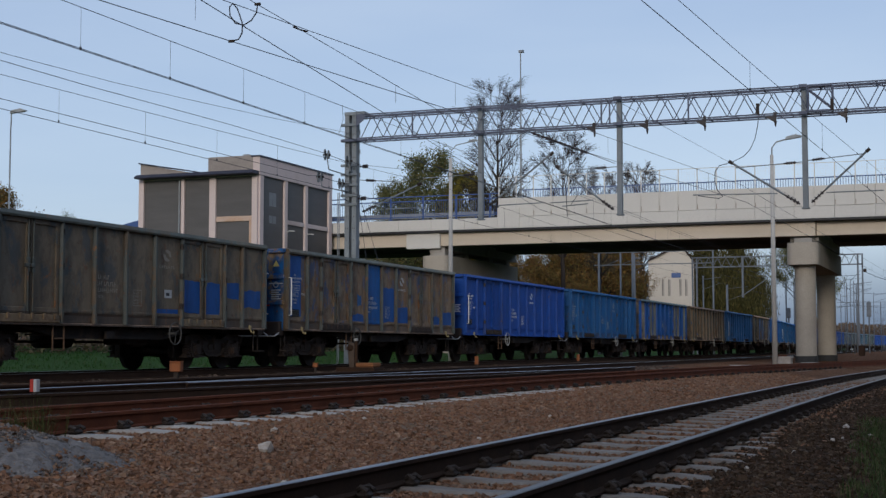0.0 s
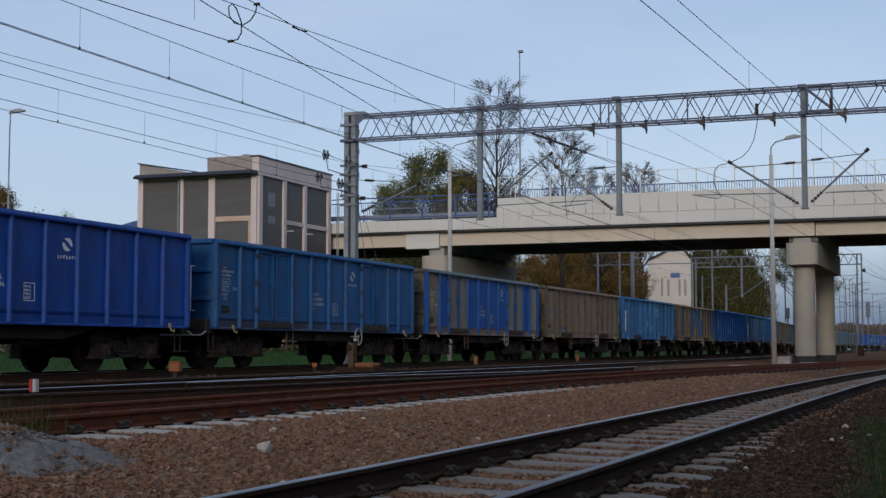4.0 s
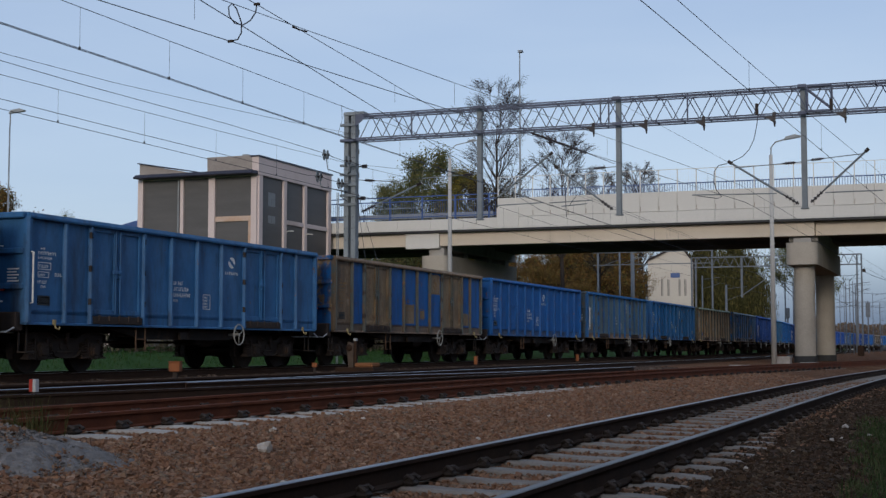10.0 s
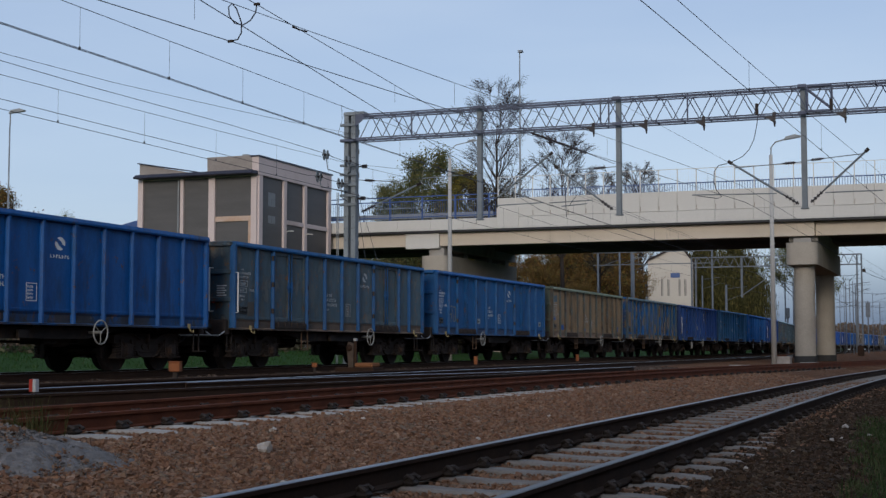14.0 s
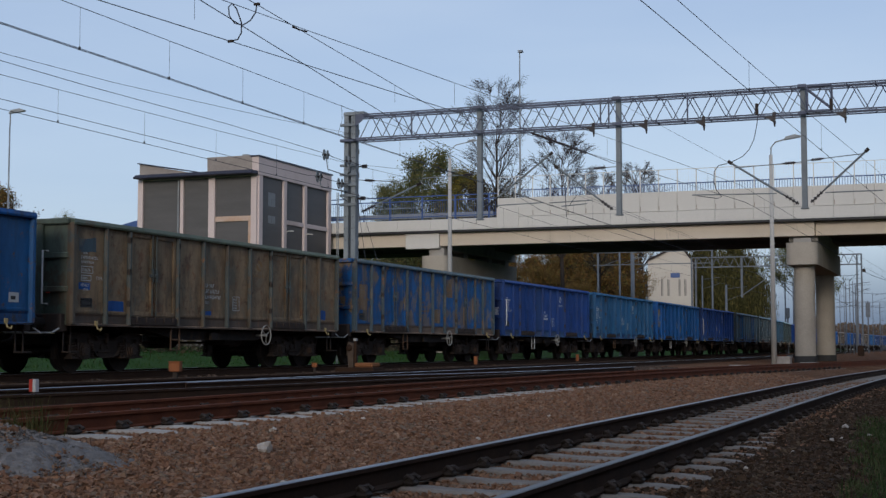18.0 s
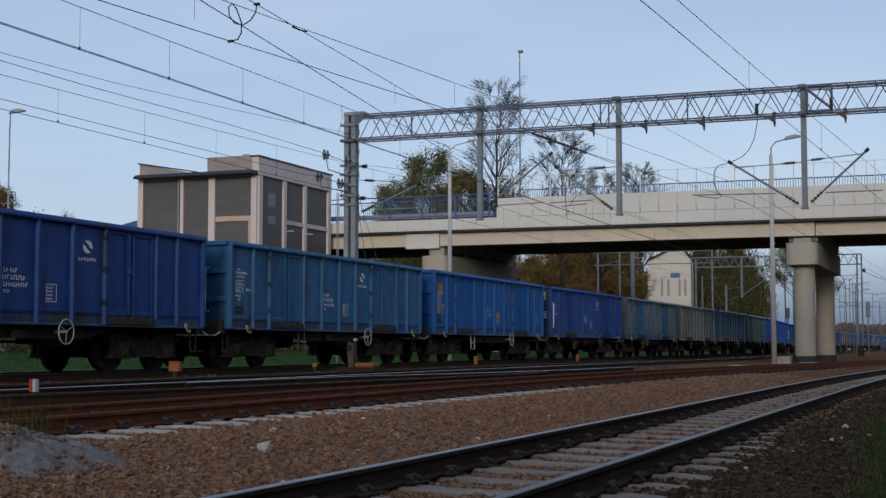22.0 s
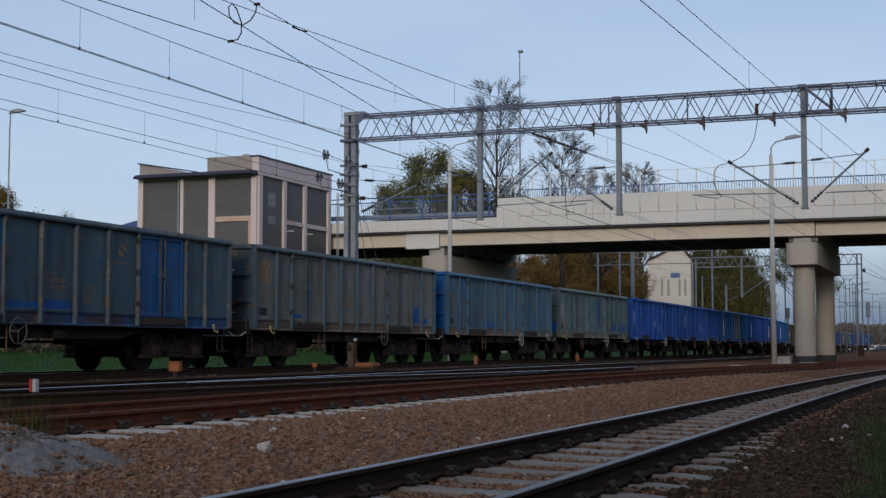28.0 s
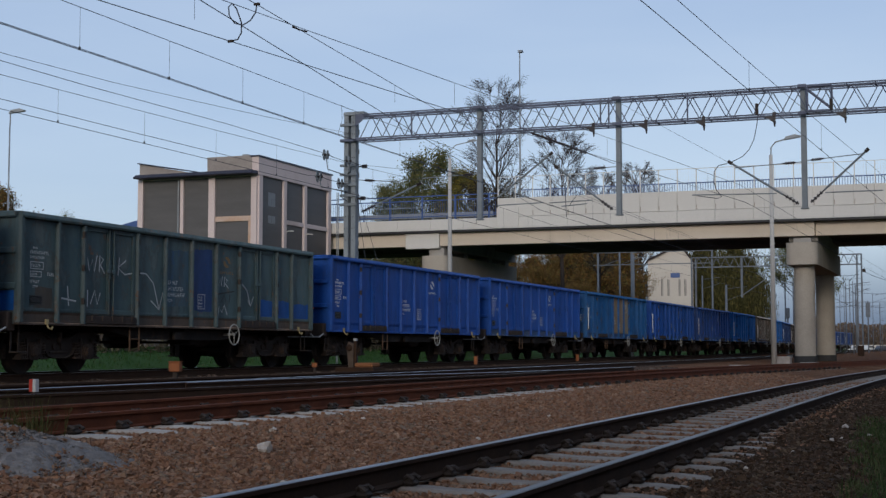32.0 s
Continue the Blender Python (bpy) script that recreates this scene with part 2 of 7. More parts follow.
def make_ground():
    xs = axis(((-3000, -600, 400), (-600, -60, 60), (-60, -24, 4), (-24, 4, 0.25), (4, 40, 6), (40, 400, 60), (400, 3000, 400)))
    ys = axis(((-400, -40, 60), (-40, 0, 5), (0, 60, 1.0), (60, 140, 4), (140, 400, 20), (400, 4000, 400)))
    vs = [(x, y, ground_z(x, y) + (noise.noise(Vector((x * 0.9, y * 0.9, 0))) * 0.012 if -24 < x < 6 and 0 < y < 60 else 0)) for y in ys for x in xs]
    w = len(xs)
    fs = [(j * w + i, j * w + i + 1, (j + 1) * w + i + 1, (j + 1) * w + i) for j in range(len(ys) - 1) for i in range(w - 1)]
    me = bpy.data.meshes.new("ground")
    me.from_pydata(vs, [], fs)
    # ballast, grass and soil, told apart by where they lie
    m, n, l, p = node_mat("ballast_and_grass")
    geo = n.new("ShaderNodeNewGeometry")
    xyz = n.new("ShaderNodeSeparateXYZ")
    l.new(geo.outputs["Position"], xyz.inputs[0])
    vor = n.new("ShaderNodeTexVoronoi")
    vor.inputs["Scale"].default_value = 16
    l.new(geo.outputs["Position"], vor.inputs["Vector"])
    big = noise_node(n, l, 0.5, 4, 0.6)
    stone = ramp(n, l, vor.outputs["Color"], ((0.15, (0.096, 0.045, 0.023)), (0.5, (0.155, 0.075, 0.037)), (0.9, (0.224, 0.120, 0.065))))
    grime = mixed(n, l, ramp(n, l, big, ((0.35, (0, 0, 0)), (0.65, (1, 1, 1)))), stone, mixed(n, l, 1.0, stone, (0.72, 0.62, 0.55), "MULTIPLY"))
    fine = noise_node(n, l, 6, 6, 0.75)
    grass = ramp(n, l, fine, ((0.3, (0.012, 0.034, 0.007)), (0.55, (0.026, 0.068, 0.012)), (0.75, (0.055, 0.066, 0.022))))
    edge = noise_node(n, l, 0.8, 5, 0.7, offset=5.0)

    def math_node(op, a, b):
        q = n.new("ShaderNodeMath")
        q.operation = op
        for sock, v in zip(q.inputs, (a, b)):
            if isinstance(v, (int, float)):
                sock.default_value = v
            else:
                l.new(v, sock)
        return q.outputs[0]
    wob = math_node("MULTIPLY", math_node("SUBTRACT", edge, 0.5), 1.6)
    leftg = math_node("LESS_THAN", math_node("ADD", xyz.outputs[0], wob), -21.6)
    rightg = math_node("GREATER_THAN", math_node("ADD", xyz.outputs[0], wob), -0.75)
    far = math_node("GREATER_THAN", xyz.outputs[1], 420)
    both = math_node("MAXIMUM", math_node("MAXIMUM", leftg, rightg), far)
    l.new(mixed(n, l, both, grime, grass), p.inputs["Base Color"])
    p.inputs["Roughness"].default_value, p.inputs["Specular IOR Level"].default_value = 0.95, 0.1
    bump(n, l, p, vor.outputs["Distance"], 0.9, 0.04)
    me.materials.append(m)
    tagged(new("ground", me), "brown crushed-stone ballast bordered by grass verges", "ground", kind="structure")


make_ground()


# unseen walls added outside the view to block sun and sky light
BLOCKERWALL = surface("light_blocker_wall", (0.075, 0.06, 0.052), (0.055, 0.046, 0.042), 0.6, 12, 0.9, relief=0.3, stain=(0.05, 0.045, 0.04), amount=0.4)
single("sky_blocker_east", box(B(), 10.0, 10.4, -7.9, 50, -0.9, 7.0), BLOCKERWALL, "unseen added wall that keeps low eastern sky light out", "wall", kind="structure")
# added to take sky light off the wagons past the bridge
single("sky_blocker_north", box(B(), 0.0, 0.4, 97, 260, -0.9, 12.0), BLOCKERWALL, "unseen added wall that shades the far wagons from the sky", "wall", kind="structure")
# added to shade the near wagons and ballast from the sun
single("sun_blocker_south", box(B(), 9.0, 34.0, -80, -8.0, -0.9, 21.0), BLOCKERWALL, "unseen added block that keeps the sun off the near wagons", "wall", kind="structure")


# ---- rails and sleepers ----
RAIL_PROFILE = ((-0.075, -0.172), (0.075, -0.172), (0.075, -0.16), (0.012, -0.145), (0.012, -0.045), (0.036, -0.035), (0.036, -0.006), (0.028, 0.0),
                (-0.028, 0.0), (-0.036, -0.006), (-0.036, -0.035), (-0.012, -0.045), (-0.012, -0.145), (-0.075, -0.16))


def rail(parent, line, z, side, top=None, name="rail", label="", shine=(6, 8)):
    """A rail swept along points (x, y); its head is at height z."""
    vs, fs, k = [], [], len(RAIL_PROFILE)
    for i, (x, y) in enumerate(line):
        a, b = line[max(0, i - 1)], line[min(len(line) - 1, i + 1)]
        d = Vector((b[0] - a[0], b[1] - a[1])).normalized()
        for u, v in RAIL_PROFILE:
            vs.append((x + u * d.y, y - u * d.x, z + v))
    mats = []
    for i in range(len(line) - 1):
        for j in range(k):
            fs.append((i * k + j, i * k + (j + 1) % k, (i + 1) * k + (j + 1) % k, (i + 1) * k + j))
            mats.append(1 if shine[0] <= j <= shine[1] else 0)
    fs += [tuple(range(k)), tuple(range((len(line) - 1) * k, len(line) * k))]
    mats += [0, 0]
    me = bpy.data.meshes.new(name)
    me.from_pydata(vs, [], fs)
    me.materials.append(side), me.materials.append(top or side)
    me.polygons.foreach_set("material_index", mats)
    ob = new(name, me)
    ob.parent = parent
    return tagged(ob, label=label)


def rail_line(fx, off, y0, y1):
    ys = axis(((y0, min(y1, 120), 2.0), (min(y1, 120), y1, 12.0))) if y1 > 121 else axis(((y0, y1, 2.0),))
    return [(fx(y) + off, y) for y in ys]


def sleeper_mesh(material, name="sleeper"):
    """A prestressed sleeper: high shoulders under the rails, dished in the middle, with sloping flanks and ends."""
    bm, rings = B(), []
    for x, top, w in ((-1.30, -0.05, 0.085), (-1.22, -0.012, 0.10), (-1.0, 0.0, 0.112), (-0.5, 0.0, 0.112), (-0.32, -0.012, 0.11), (0, -0.016, 0.108), (0.32, -0.012, 0.11), (0.5, 0.0, 0.112), (1.0, 0.0, 0.112), (1.22, -0.012, 0.10), (1.30, -0.05, 0.085)):
        rings.append([bm.verts.new((x, y, z)) for y, z in ((-w - 0.035, -0.16), (-w - 0.012, top - 0.02), (-w + 0.012, top), (w - 0.012, top), (w + 0.012, top - 0.02), (w + 0.035, -0.16))])
    for p, q in zip(rings, rings[1:]):
        for i in range(5):
            bm.faces.new((p[i], q[i], q[i + 1], p[i + 1]))
    bm.faces.new(rings[0]), bm.faces.new(rings[-1][::-1])
    bmesh.ops.recalc_face_normals(bm, faces=bm.faces)
    return mesh_of(bm, name, material)


def fastening_mesh():
    bm = B()
    for s in (-1, 1):
        box(bm, s * 0.072, s * 0.17, -0.06, 0.06, 0.0, 0.05, 0.022)
        rod(bm, (s * 0.125, 0, 0.04), (s * 0.125, 0, 0.085), 0.03, 8)
        pipe(bm, [(s * 0.165, -0.06, 0.05), (s * 0.12, -0.062, 0.08), (s * 0.085, -0.03, 0.055), (s * 0.085, 0.03, 0.055), (s * 0.12, 0.062, 0.08), (s * 0.165, 0.06, 0.05)], 0.018, 6)
    return mesh_of(bm, "fastening", IRON)


FASTENING = fastening_mesh()


SLEEPER_ROWS = {}


def track(name, label, fx, z, y0, y1, side, top, mat_sleeper, ys0, ys1, step, clips=True, offs=(-0.75, 0.75), long=1.0, shine=(6, 8), dull=None):
    t = thing(name, label, "track", kind="structure")
    for o in offs:
        rail(t, rail_line(fx, o, y0, y1), z, side, dull if dull and o < 0 else top, shine=shine)
    me = sleeper_mesh(mat_sleeper)
    rnd = random.Random(name)
    SLEEPER_ROWS[name] = (ys0, ys1, step)
    y, base = ys0, long
    while y < ys1:
        long = base + (0.12 * smooth(15, 11, y) if name == "track_2" else 0)
        turn = -math.degrees(math.atan2(fx(y + 0.5) - fx(y - 0.5), 1.0))
        s = piece("sleeper", me, t, pose(fx(y), y + rnd.uniform(-0.02, 0.02), z - 0.178 - (0.035 * smooth(24, 36, y) if name == "track_2" else 0) + rnd.uniform(-0.006, 0.004), 0, 0, turn + rnd.uniform(-0.6, 0.6)) @ Matrix.Diagonal((long, 1.25 if name == "track_2" else 1, 1, 1)))
        if clips:
            for o in offs:
                piece("fastening", FASTENING, s, pose(o / long, 0, 0.0))
        y += step
    return t


track("track_1", "worn curving siding with concrete sleepers", near_x, -0.29, -60.0, 300, RAILRUST, DULLTOP, SLEEPER, -19.405, 62.0, 0.825, shine=(6, 8), dull=WORNTOP)
track("track_2", "red rusty turnout track with pale concrete sleepers", rusty_x, -0.12, -60.0, 300, RUSTRED, RUSTRED, SLEEPERPALE, -18.586, 60.0, 0.833, long=1.1)
track("track_3", "through track with one bright running rail", main_x, -0.04, -60.0, 420, RAILRUST, RAILTOP, WOODSLEEPER, -10.1, 60.0, 0.65, clips=False, shine=(6, 8), dull=RAILRUST)
track("track_4", "goods track under the passing wagons", goods_x, 0.0, -290.0, 700, RAILRUST, RAILTOP, WOODSLEEPER, -10.0, 80.0, 0.65, clips=False)
turnout = thing("turnout_rails", "rusty closure rails of a turnout between two tracks", "track", kind="structure")
rail(turnout, [(-12.55, 20.5), (-12.45, 23.0), (-12.1, 26.0), (-11.4, 29.0), (-10.7, 32.0), (-10.2, 36.0), (-9.9, 42.0)], -0.05, RAILRUST, RAILTOP, shine=(6, 8))
rail(turnout, [(-12.4, 9.0), (-11.6, 14.0), (-11.0, 18.0), (-10.5, 22.0), (-10.15, 27.0), (-9.9, 33.0)], -0.06, RAILRUST, DULLTOP, shine=(7, 7))

# ---- road bridge across the tracks ----
BX0, BX1, BY0, BY1 = -50.0, 60.0, 80.0, 94.0
bridge = thing("road_bridge", "cream concrete road bridge crossing the railway", "bridge", kind="structure")


def make_bridge():
    part("deck", box(B(), BX0, BX1, BY0 + 0.02, BY1 - 0.02, 7.76, 8.30), SHADESOFFIT, bridge)
    part("drip_edge", box(B(), BX0, BX1, BY0 - 0.10, BY0 + 0.25, 7.63, 7.755), BLACK, bridge, "black drip edge")
    part("girder", box(B(), BX0, -8.5, BY0 + 0.35, BY0 + 0.95, 6.82, 7.62), GIRDER, bridge)
    part("girder", box(B(), -8.46, BX1, BY0 + 0.60, BY0 + 1.1, 6.84, 7.62), GIRDER, bridge)
    part("girder_end", box(B(), -33.35, -31.1, BY0 + 0.15, BY0 + 0.9, 6.66, 7.62, 0.02), FASCIA, bridge, "pale block over the pier")
    # inner girders and underside wear the shade-darkened concrete
    part("girder", box(B(), BX0, BX1, BY0 + 4.0, BY0 + 4.6, 7.08, 7.29), SHADESOFFIT, bridge)
    part("girder", box(B(), BX0, BX1, BY1 - 4.6, BY1 - 0.3, 7.08, 7.755), SHADESOFFIT, bridge)
    part("soffit", box(B(), BX0, BX1, BY0 + 1.11, BY1 - 4.61, 7.30, 7.755), SHADESOFFIT, bridge)
    # lower fascia course and the tall parapet panels
    px, pw = -27.2, 2.2
    low = mesh_of(box(B(), 0.006, pw - 0.006, -0.04, 0.2, 7.76, 8.44, 0.012), "fascia_panel", FASCIA)
    x = px - 10 * pw
    while x < BX1 - pw:
        piece("fascia_panel", low, bridge, pose(x, BY0, 0))
        x += pw
    up = mesh_of(box(B(), 0.005, 1.095, 0.0, 0.2, 8.46, 9.60, 0.012), "parapet_panel", FASCIA)
    for i in range(78):
        piece("parapet_panel", up, bridge, pose(px + i * 1.1, BY0, 0))
    part("end_pilaster", box(B(), px - 0.05, px + 1.35, BY0 - 0.09, BY0 + 0.25, 7.76, 9.02, 0.02), FASCIA, bridge)
    part("far_parapet", box(B(), BX0, BX1, BY1 - 0.3, BY1, 8.3, 9.0), FASCIA, bridge)
    # mesh screen on the tall parapet
    post = mesh_of(box(B(), -0.026, 0.026, -0.09, -0.03, 9.2, 10.89), "screen_post", PALESTEEL)
    for i in range(79):
        piece("screen_post", post, bridge, pose(px + 0.05 + i * 1.1, BY0, 0))
    stain = surface("rust_stained_bracket", (0.30, 0.25, 0.20), (0.22, 0.17, 0.13), 3, 30, 0.9)
    bracket = mesh_of(box(B(), -0.014, 0.014, -0.03, -0.001, 8.50, 8.78), "post_bracket", stain)
    for i in range(79):
        piece("post_bracket", bracket, bridge, pose(px + 0.05 + i * 1.1, BY0, 0))
    part("screen_rail", box(B(), px, BX1, BY0 - 0.08, BY0 - 0.04, 10.86, 10.89), PALESTEEL, bridge)
    bm = B()
    for i in range(560):
        box(bm, px + i * 0.15, px + i * 0.15 + 0.004, BY0 - 0.062, BY0 - 0.058, 9.62, 10.86)
    for i in range(8):
        box(bm, px, BX1, BY0 - 0.062, BY0 - 0.058, 9.7 + i * 0.14, 9.704 + i * 0.14)
    part("screen_mesh", bm, PALESTEEL, bridge, "fine wire mesh screen", kind="stuff")
    # railings: low near side, and all along the far side
    post = mesh_of(box(B(), -0.045, 0.045, -0.045, 0.045, 8.44, 9.95), "railing_post", BLUESTEEL)
    fpost = mesh_of(box(B(), -0.045, 0.045, -0.045, 0.045, 9.0, 10.2), "railing_post", BLUESTEEL)
    for i in range(10):
        piece("railing_post", post, bridge, pose(px - 0.6 - i * 2.2, BY0 + 0.12, 0))
    for i in range(37):
        piece("railing_post", fpost, bridge, pose(-53.4 + i * 2.2, BY1 - 0.15, 0))
    for z in (8.62, 9.62, 9.9):
        part("handrail", box(B(), px - 22, px - 0.05, BY0 + 0.09, BY0 + 0.15, z, z + 0.06), BLUESTEEL, bridge)
    part("handrail", box(B(), px + 1.4, BX1, BY0 + 0.30, BY0 + 0.36, 10.06, 10.12), BLUESTEEL, bridge)
    bm = B()
    for i in range(560):
        x = px + 1.5 + i * 0.15
        box(bm, x, x + 0.03, BY0 + 0.32, BY0 + 0.34, 9.6, 10.07)
    part("balusters", bm, BLUESTEEL, bridge, "blue railing bars", kind="stuff")
    for z in (9.15, 10.14):
        part("handrail", box(B(), -54, 30, BY1 - 0.18, BY1 - 0.12, z, z + 0.06), BLUESTEEL, bridge)
    bm = B()
    for i in range(146):
        x = px - 0.2 - i * 0.15
        box(bm, x, x + 0.02, BY0 + 0.11, BY0 + 0.13, 8.66, 9.64)
    part("balusters", bm, BLUESTEEL, bridge, "blue railing bars", kind="stuff")
    bm = B()
    for i in range(555):
        x = -54 + i * 0.15
        box(bm, x, x + 0.02, BY1 - 0.16, BY1 - 0.14, 9.18, 10.16)
    part("balusters", bm, BLUESTEEL, bridge, "blue railing bars", kind="stuff")
    # crash barrier seen through the low railing
    part("crash_barrier", box(B(), -49, px - 1, BY0 + 2.0, BY0 + 2.06, 8.75, 9.06, 0.02), GALV, bridge, "galvanised crash barrier")


make_bridge()


def rounded(w, l, r, seg=5):
    out = []
    for cx, cy, a0 in ((w / 2 - r, l / 2 - r, 0), (-w / 2 + r, l / 2 - r, 90), (-w / 2 + r, -l / 2 + r, 180), (w / 2 - r, -l / 2 + r, 270)):
        for i in range(seg + 1):
            a = radians(a0 + 90 * i / seg)
            out.append((cx + r * math.cos(a), cy + r * math.sin(a)))
    return out


def pier(x, label, top=6.42):
    p = thing("bridge_pier", label, "bridge pier", pose(x, 87.1, 0), kind="structure", group="bridge piers")
    part("cap", prism(B(), rounded(1.75, 14.4, 0.45), "z", top - 1.24, top), PIER, p, smooth=False)
    for y in (-5.9, 5.5):
        part("column", rod(B(), (0, y, -0.3), (0, y, top - 1.24), 0.59, 32), PIER, p, smooth=False)
        part("column_base", rod(B(), (0, y, -0.5), (0, y, 0.05), 0.64, 32), surface("dark_bitumen", (0.05, 0.05, 0.05), (0.035, 0.035, 0.035)), p)
    for y in (-6.2, -2.6, 2.2, 5.8):
        part("bearing", box(B(), -0.5, 0.5, y - 0.4, y + 0.4, top, 6.72, 0.03), CONCRETE, p)
    part("cross_beam", box(B(), -0.8, 0.8, -6.0, 6.8, 6.55, 7.29, 0.03), CONCRETE, p)
    return p


pier(-9.2, "twin-column concrete pier with a broad rounded cap")
pier(-31.4, "twin-column concrete pier with a broad rounded cap", 6.2)

# ---- pale stair and lift tower beside the bridge ----
tower = thing("stair_tower", "pale pink stair tower with grey glazed panels", "building")


def make_tower():
    x0, x1, y0, y1 = -46.35, -38.4, 70.2, 79.7
    # posts and rails of the frame stand proud of the grey panels
    for x, w in ((x0, 0.35), (-43.45, 0.22), (-41.55, 0.42), (x1 - 0.36, 0.36)):
        part("wall_post", box(B(), x, x + w, y0 - 0.12, y0 + 0.3, -0.4, 10.45, 0.01), PINK, tower)
    for y, w in ((y0 + 0.02, 0.42), (73.27, 0.36), (75.95, 0.36), (y1 - 0.42, 0.42)):
        part("wall_post", box(B(), x1 - 0.3, x1 + 0.12, y, y + w, -0.4, 10.42, 0.01), PINK, tower)
    part("roof_band", box(B(), x1 - 0.3, x1 + 0.14, y0 - 0.12, y1, 10.42, 11.46, 0.01), PINK, tower)
    part("roof_band", box(B(), x0, x1 - 0.31, y0 - 0.1, y0 + 0.3, 10.36, 10.46, 0.01), PINK, tower)
    part("back_wall", box(B(), x0, x1 - 0.3, y1 - 0.3, y1, -0.4, 10.46), PINK, tower)
    part("side_wall", box(B(), x0, x0 + 0.3, y0 + 0.31, y1 - 0.31, -0.4, 10.46), PINK, tower)
    for a, b in ((x0 + 0.35, -43.45), (-43.23, -41.55), (-41.13, x1 - 0.36)):
        part("glazed_panel", box(B(), a, b, y0 + 0.02, y0 + 0.08, -0.3, 10.36), LOUVRE, tower)
    for a, b in ((y0 + 0.44, 73.27), (73.63, 75.95), (76.31, y1 - 0.42)):
        part("glazed_panel", box(B(), x1 - 0.08, x1 - 0.02, a, b, -0.3, 10.42), LOUVRE, tower)
    part("cross_rail", box(B(), -41.13, x1 - 0.36, y0 - 0.06, y0 + 0.02, 7.78, 8.08, 0.01), ORANGETRIM, tower, "peeling orange rail")
    part("door_post", box(B(), x1 - 0.56, x1 - 0.37, y0 - 0.05, y0 + 0.02, 3.0, 7.78, 0.01), ORANGETRIM, tower)
    for a, b in ((73.63, 75.95), (76.31, y1 - 0.42)):
        part("cross_rail", box(B(), x1 - 0.02, x1 + 0.07, a, b, 7.84, 8.10, 0.01), PINK, tower)
    # paler rectangles that put a reflection on the glazing into colour
    pane = plain("glazing_reflection", (0.17, 0.18, 0.185), 0.3)
    for a, b, z, top in ((71.55, 71.95, 8.75, 9.55), (71.99, 72.4, 8.75, 9.55), (71.55, 71.95, 7.75, 8.2), (71.99, 72.4, 7.75, 8.2)):
        part("pane", box(B(), x1 - 0.02, x1 - 0.012, a, b, z, top), pane, tower)
    # pale tubes stand in for the white streak of a reflected lamp arm
    for y in (73.6, 76.1):
        part("arm_reflection", pipe(B(), [(x1 + 0.02, y, 7.3), (x1 + 0.35, y - 0.2, 7.42), (x1 + 0.75, y - 0.3, 7.38)], 0.03, 6), PALESTEEL, tower)
    part("drain_pipe", rod(B(), (-43.52, y0 - 0.18, 0), (-43.52, y0 - 0.18, 10.3), 0.05, 10), GALV, tower)
    part("eave", box(B(), x0 + 0.15, x1 + 0.1, y0 - 0.75, y0 - 0.1, 10.42, 10.62, 0.02), ROOFDARK, tower, "dark sheet-metal eave")
    part("gutter", rod(B(), (x0 + 0.15, y0 - 0.8, 10.48), (x1 + 0.05, y0 - 0.8, 10.48), 0.07, 10), ROOFDARK, tower)
    part("roof", box(B(), x0 - 0.2, x1, y0 - 0.09, y1, 10.62, 10.74), ROOFDARK, tower)
    part("parapet", prism(B(), ((x0 - 0.1, 10.74), (x1 - 3.2, 10.74), (x1 - 4.6, 10.78), (x0 - 0.1, 11.42)), "y", y0 + 0.2, y0 + 0.5), GREYRENDER, tower)
    part("parapet_cap", prism(B(), ((x0 - 0.2, 11.43), (x1 - 4.2, 10.78), (x1 - 4.2, 10.83), (x0 - 0.2, 11.50)), "y", y0 + 0.1, y0 + 0.6), ROOFDARK, tower)
    part("machine_room", box(B(), -41.9, x1 - 0.31, y0 + 0.3, y0 + 4.0, 10.74, 11.62, 0.02), GREYRENDER, tower, "weathered grey-brown upper wall")
    part("roof_cap", box(B(), x1 - 0.4, x1 + 0.2, y0 - 0.2, y1 + 0.1, 11.46, 11.54), ROOFDARK, tower)
    part("vent", rod(B(), (-40.0, y0 + 1.5, 11.6), (-40.0, y0 + 1.5, 11.85), 0.22, 12), GALV, tower)


make_tower()

# ---- overhead line gantry ----
GY = 48.0
gantry = thing("overhead_gantry", "galvanised lattice gantry spanning the tracks", "gantry")


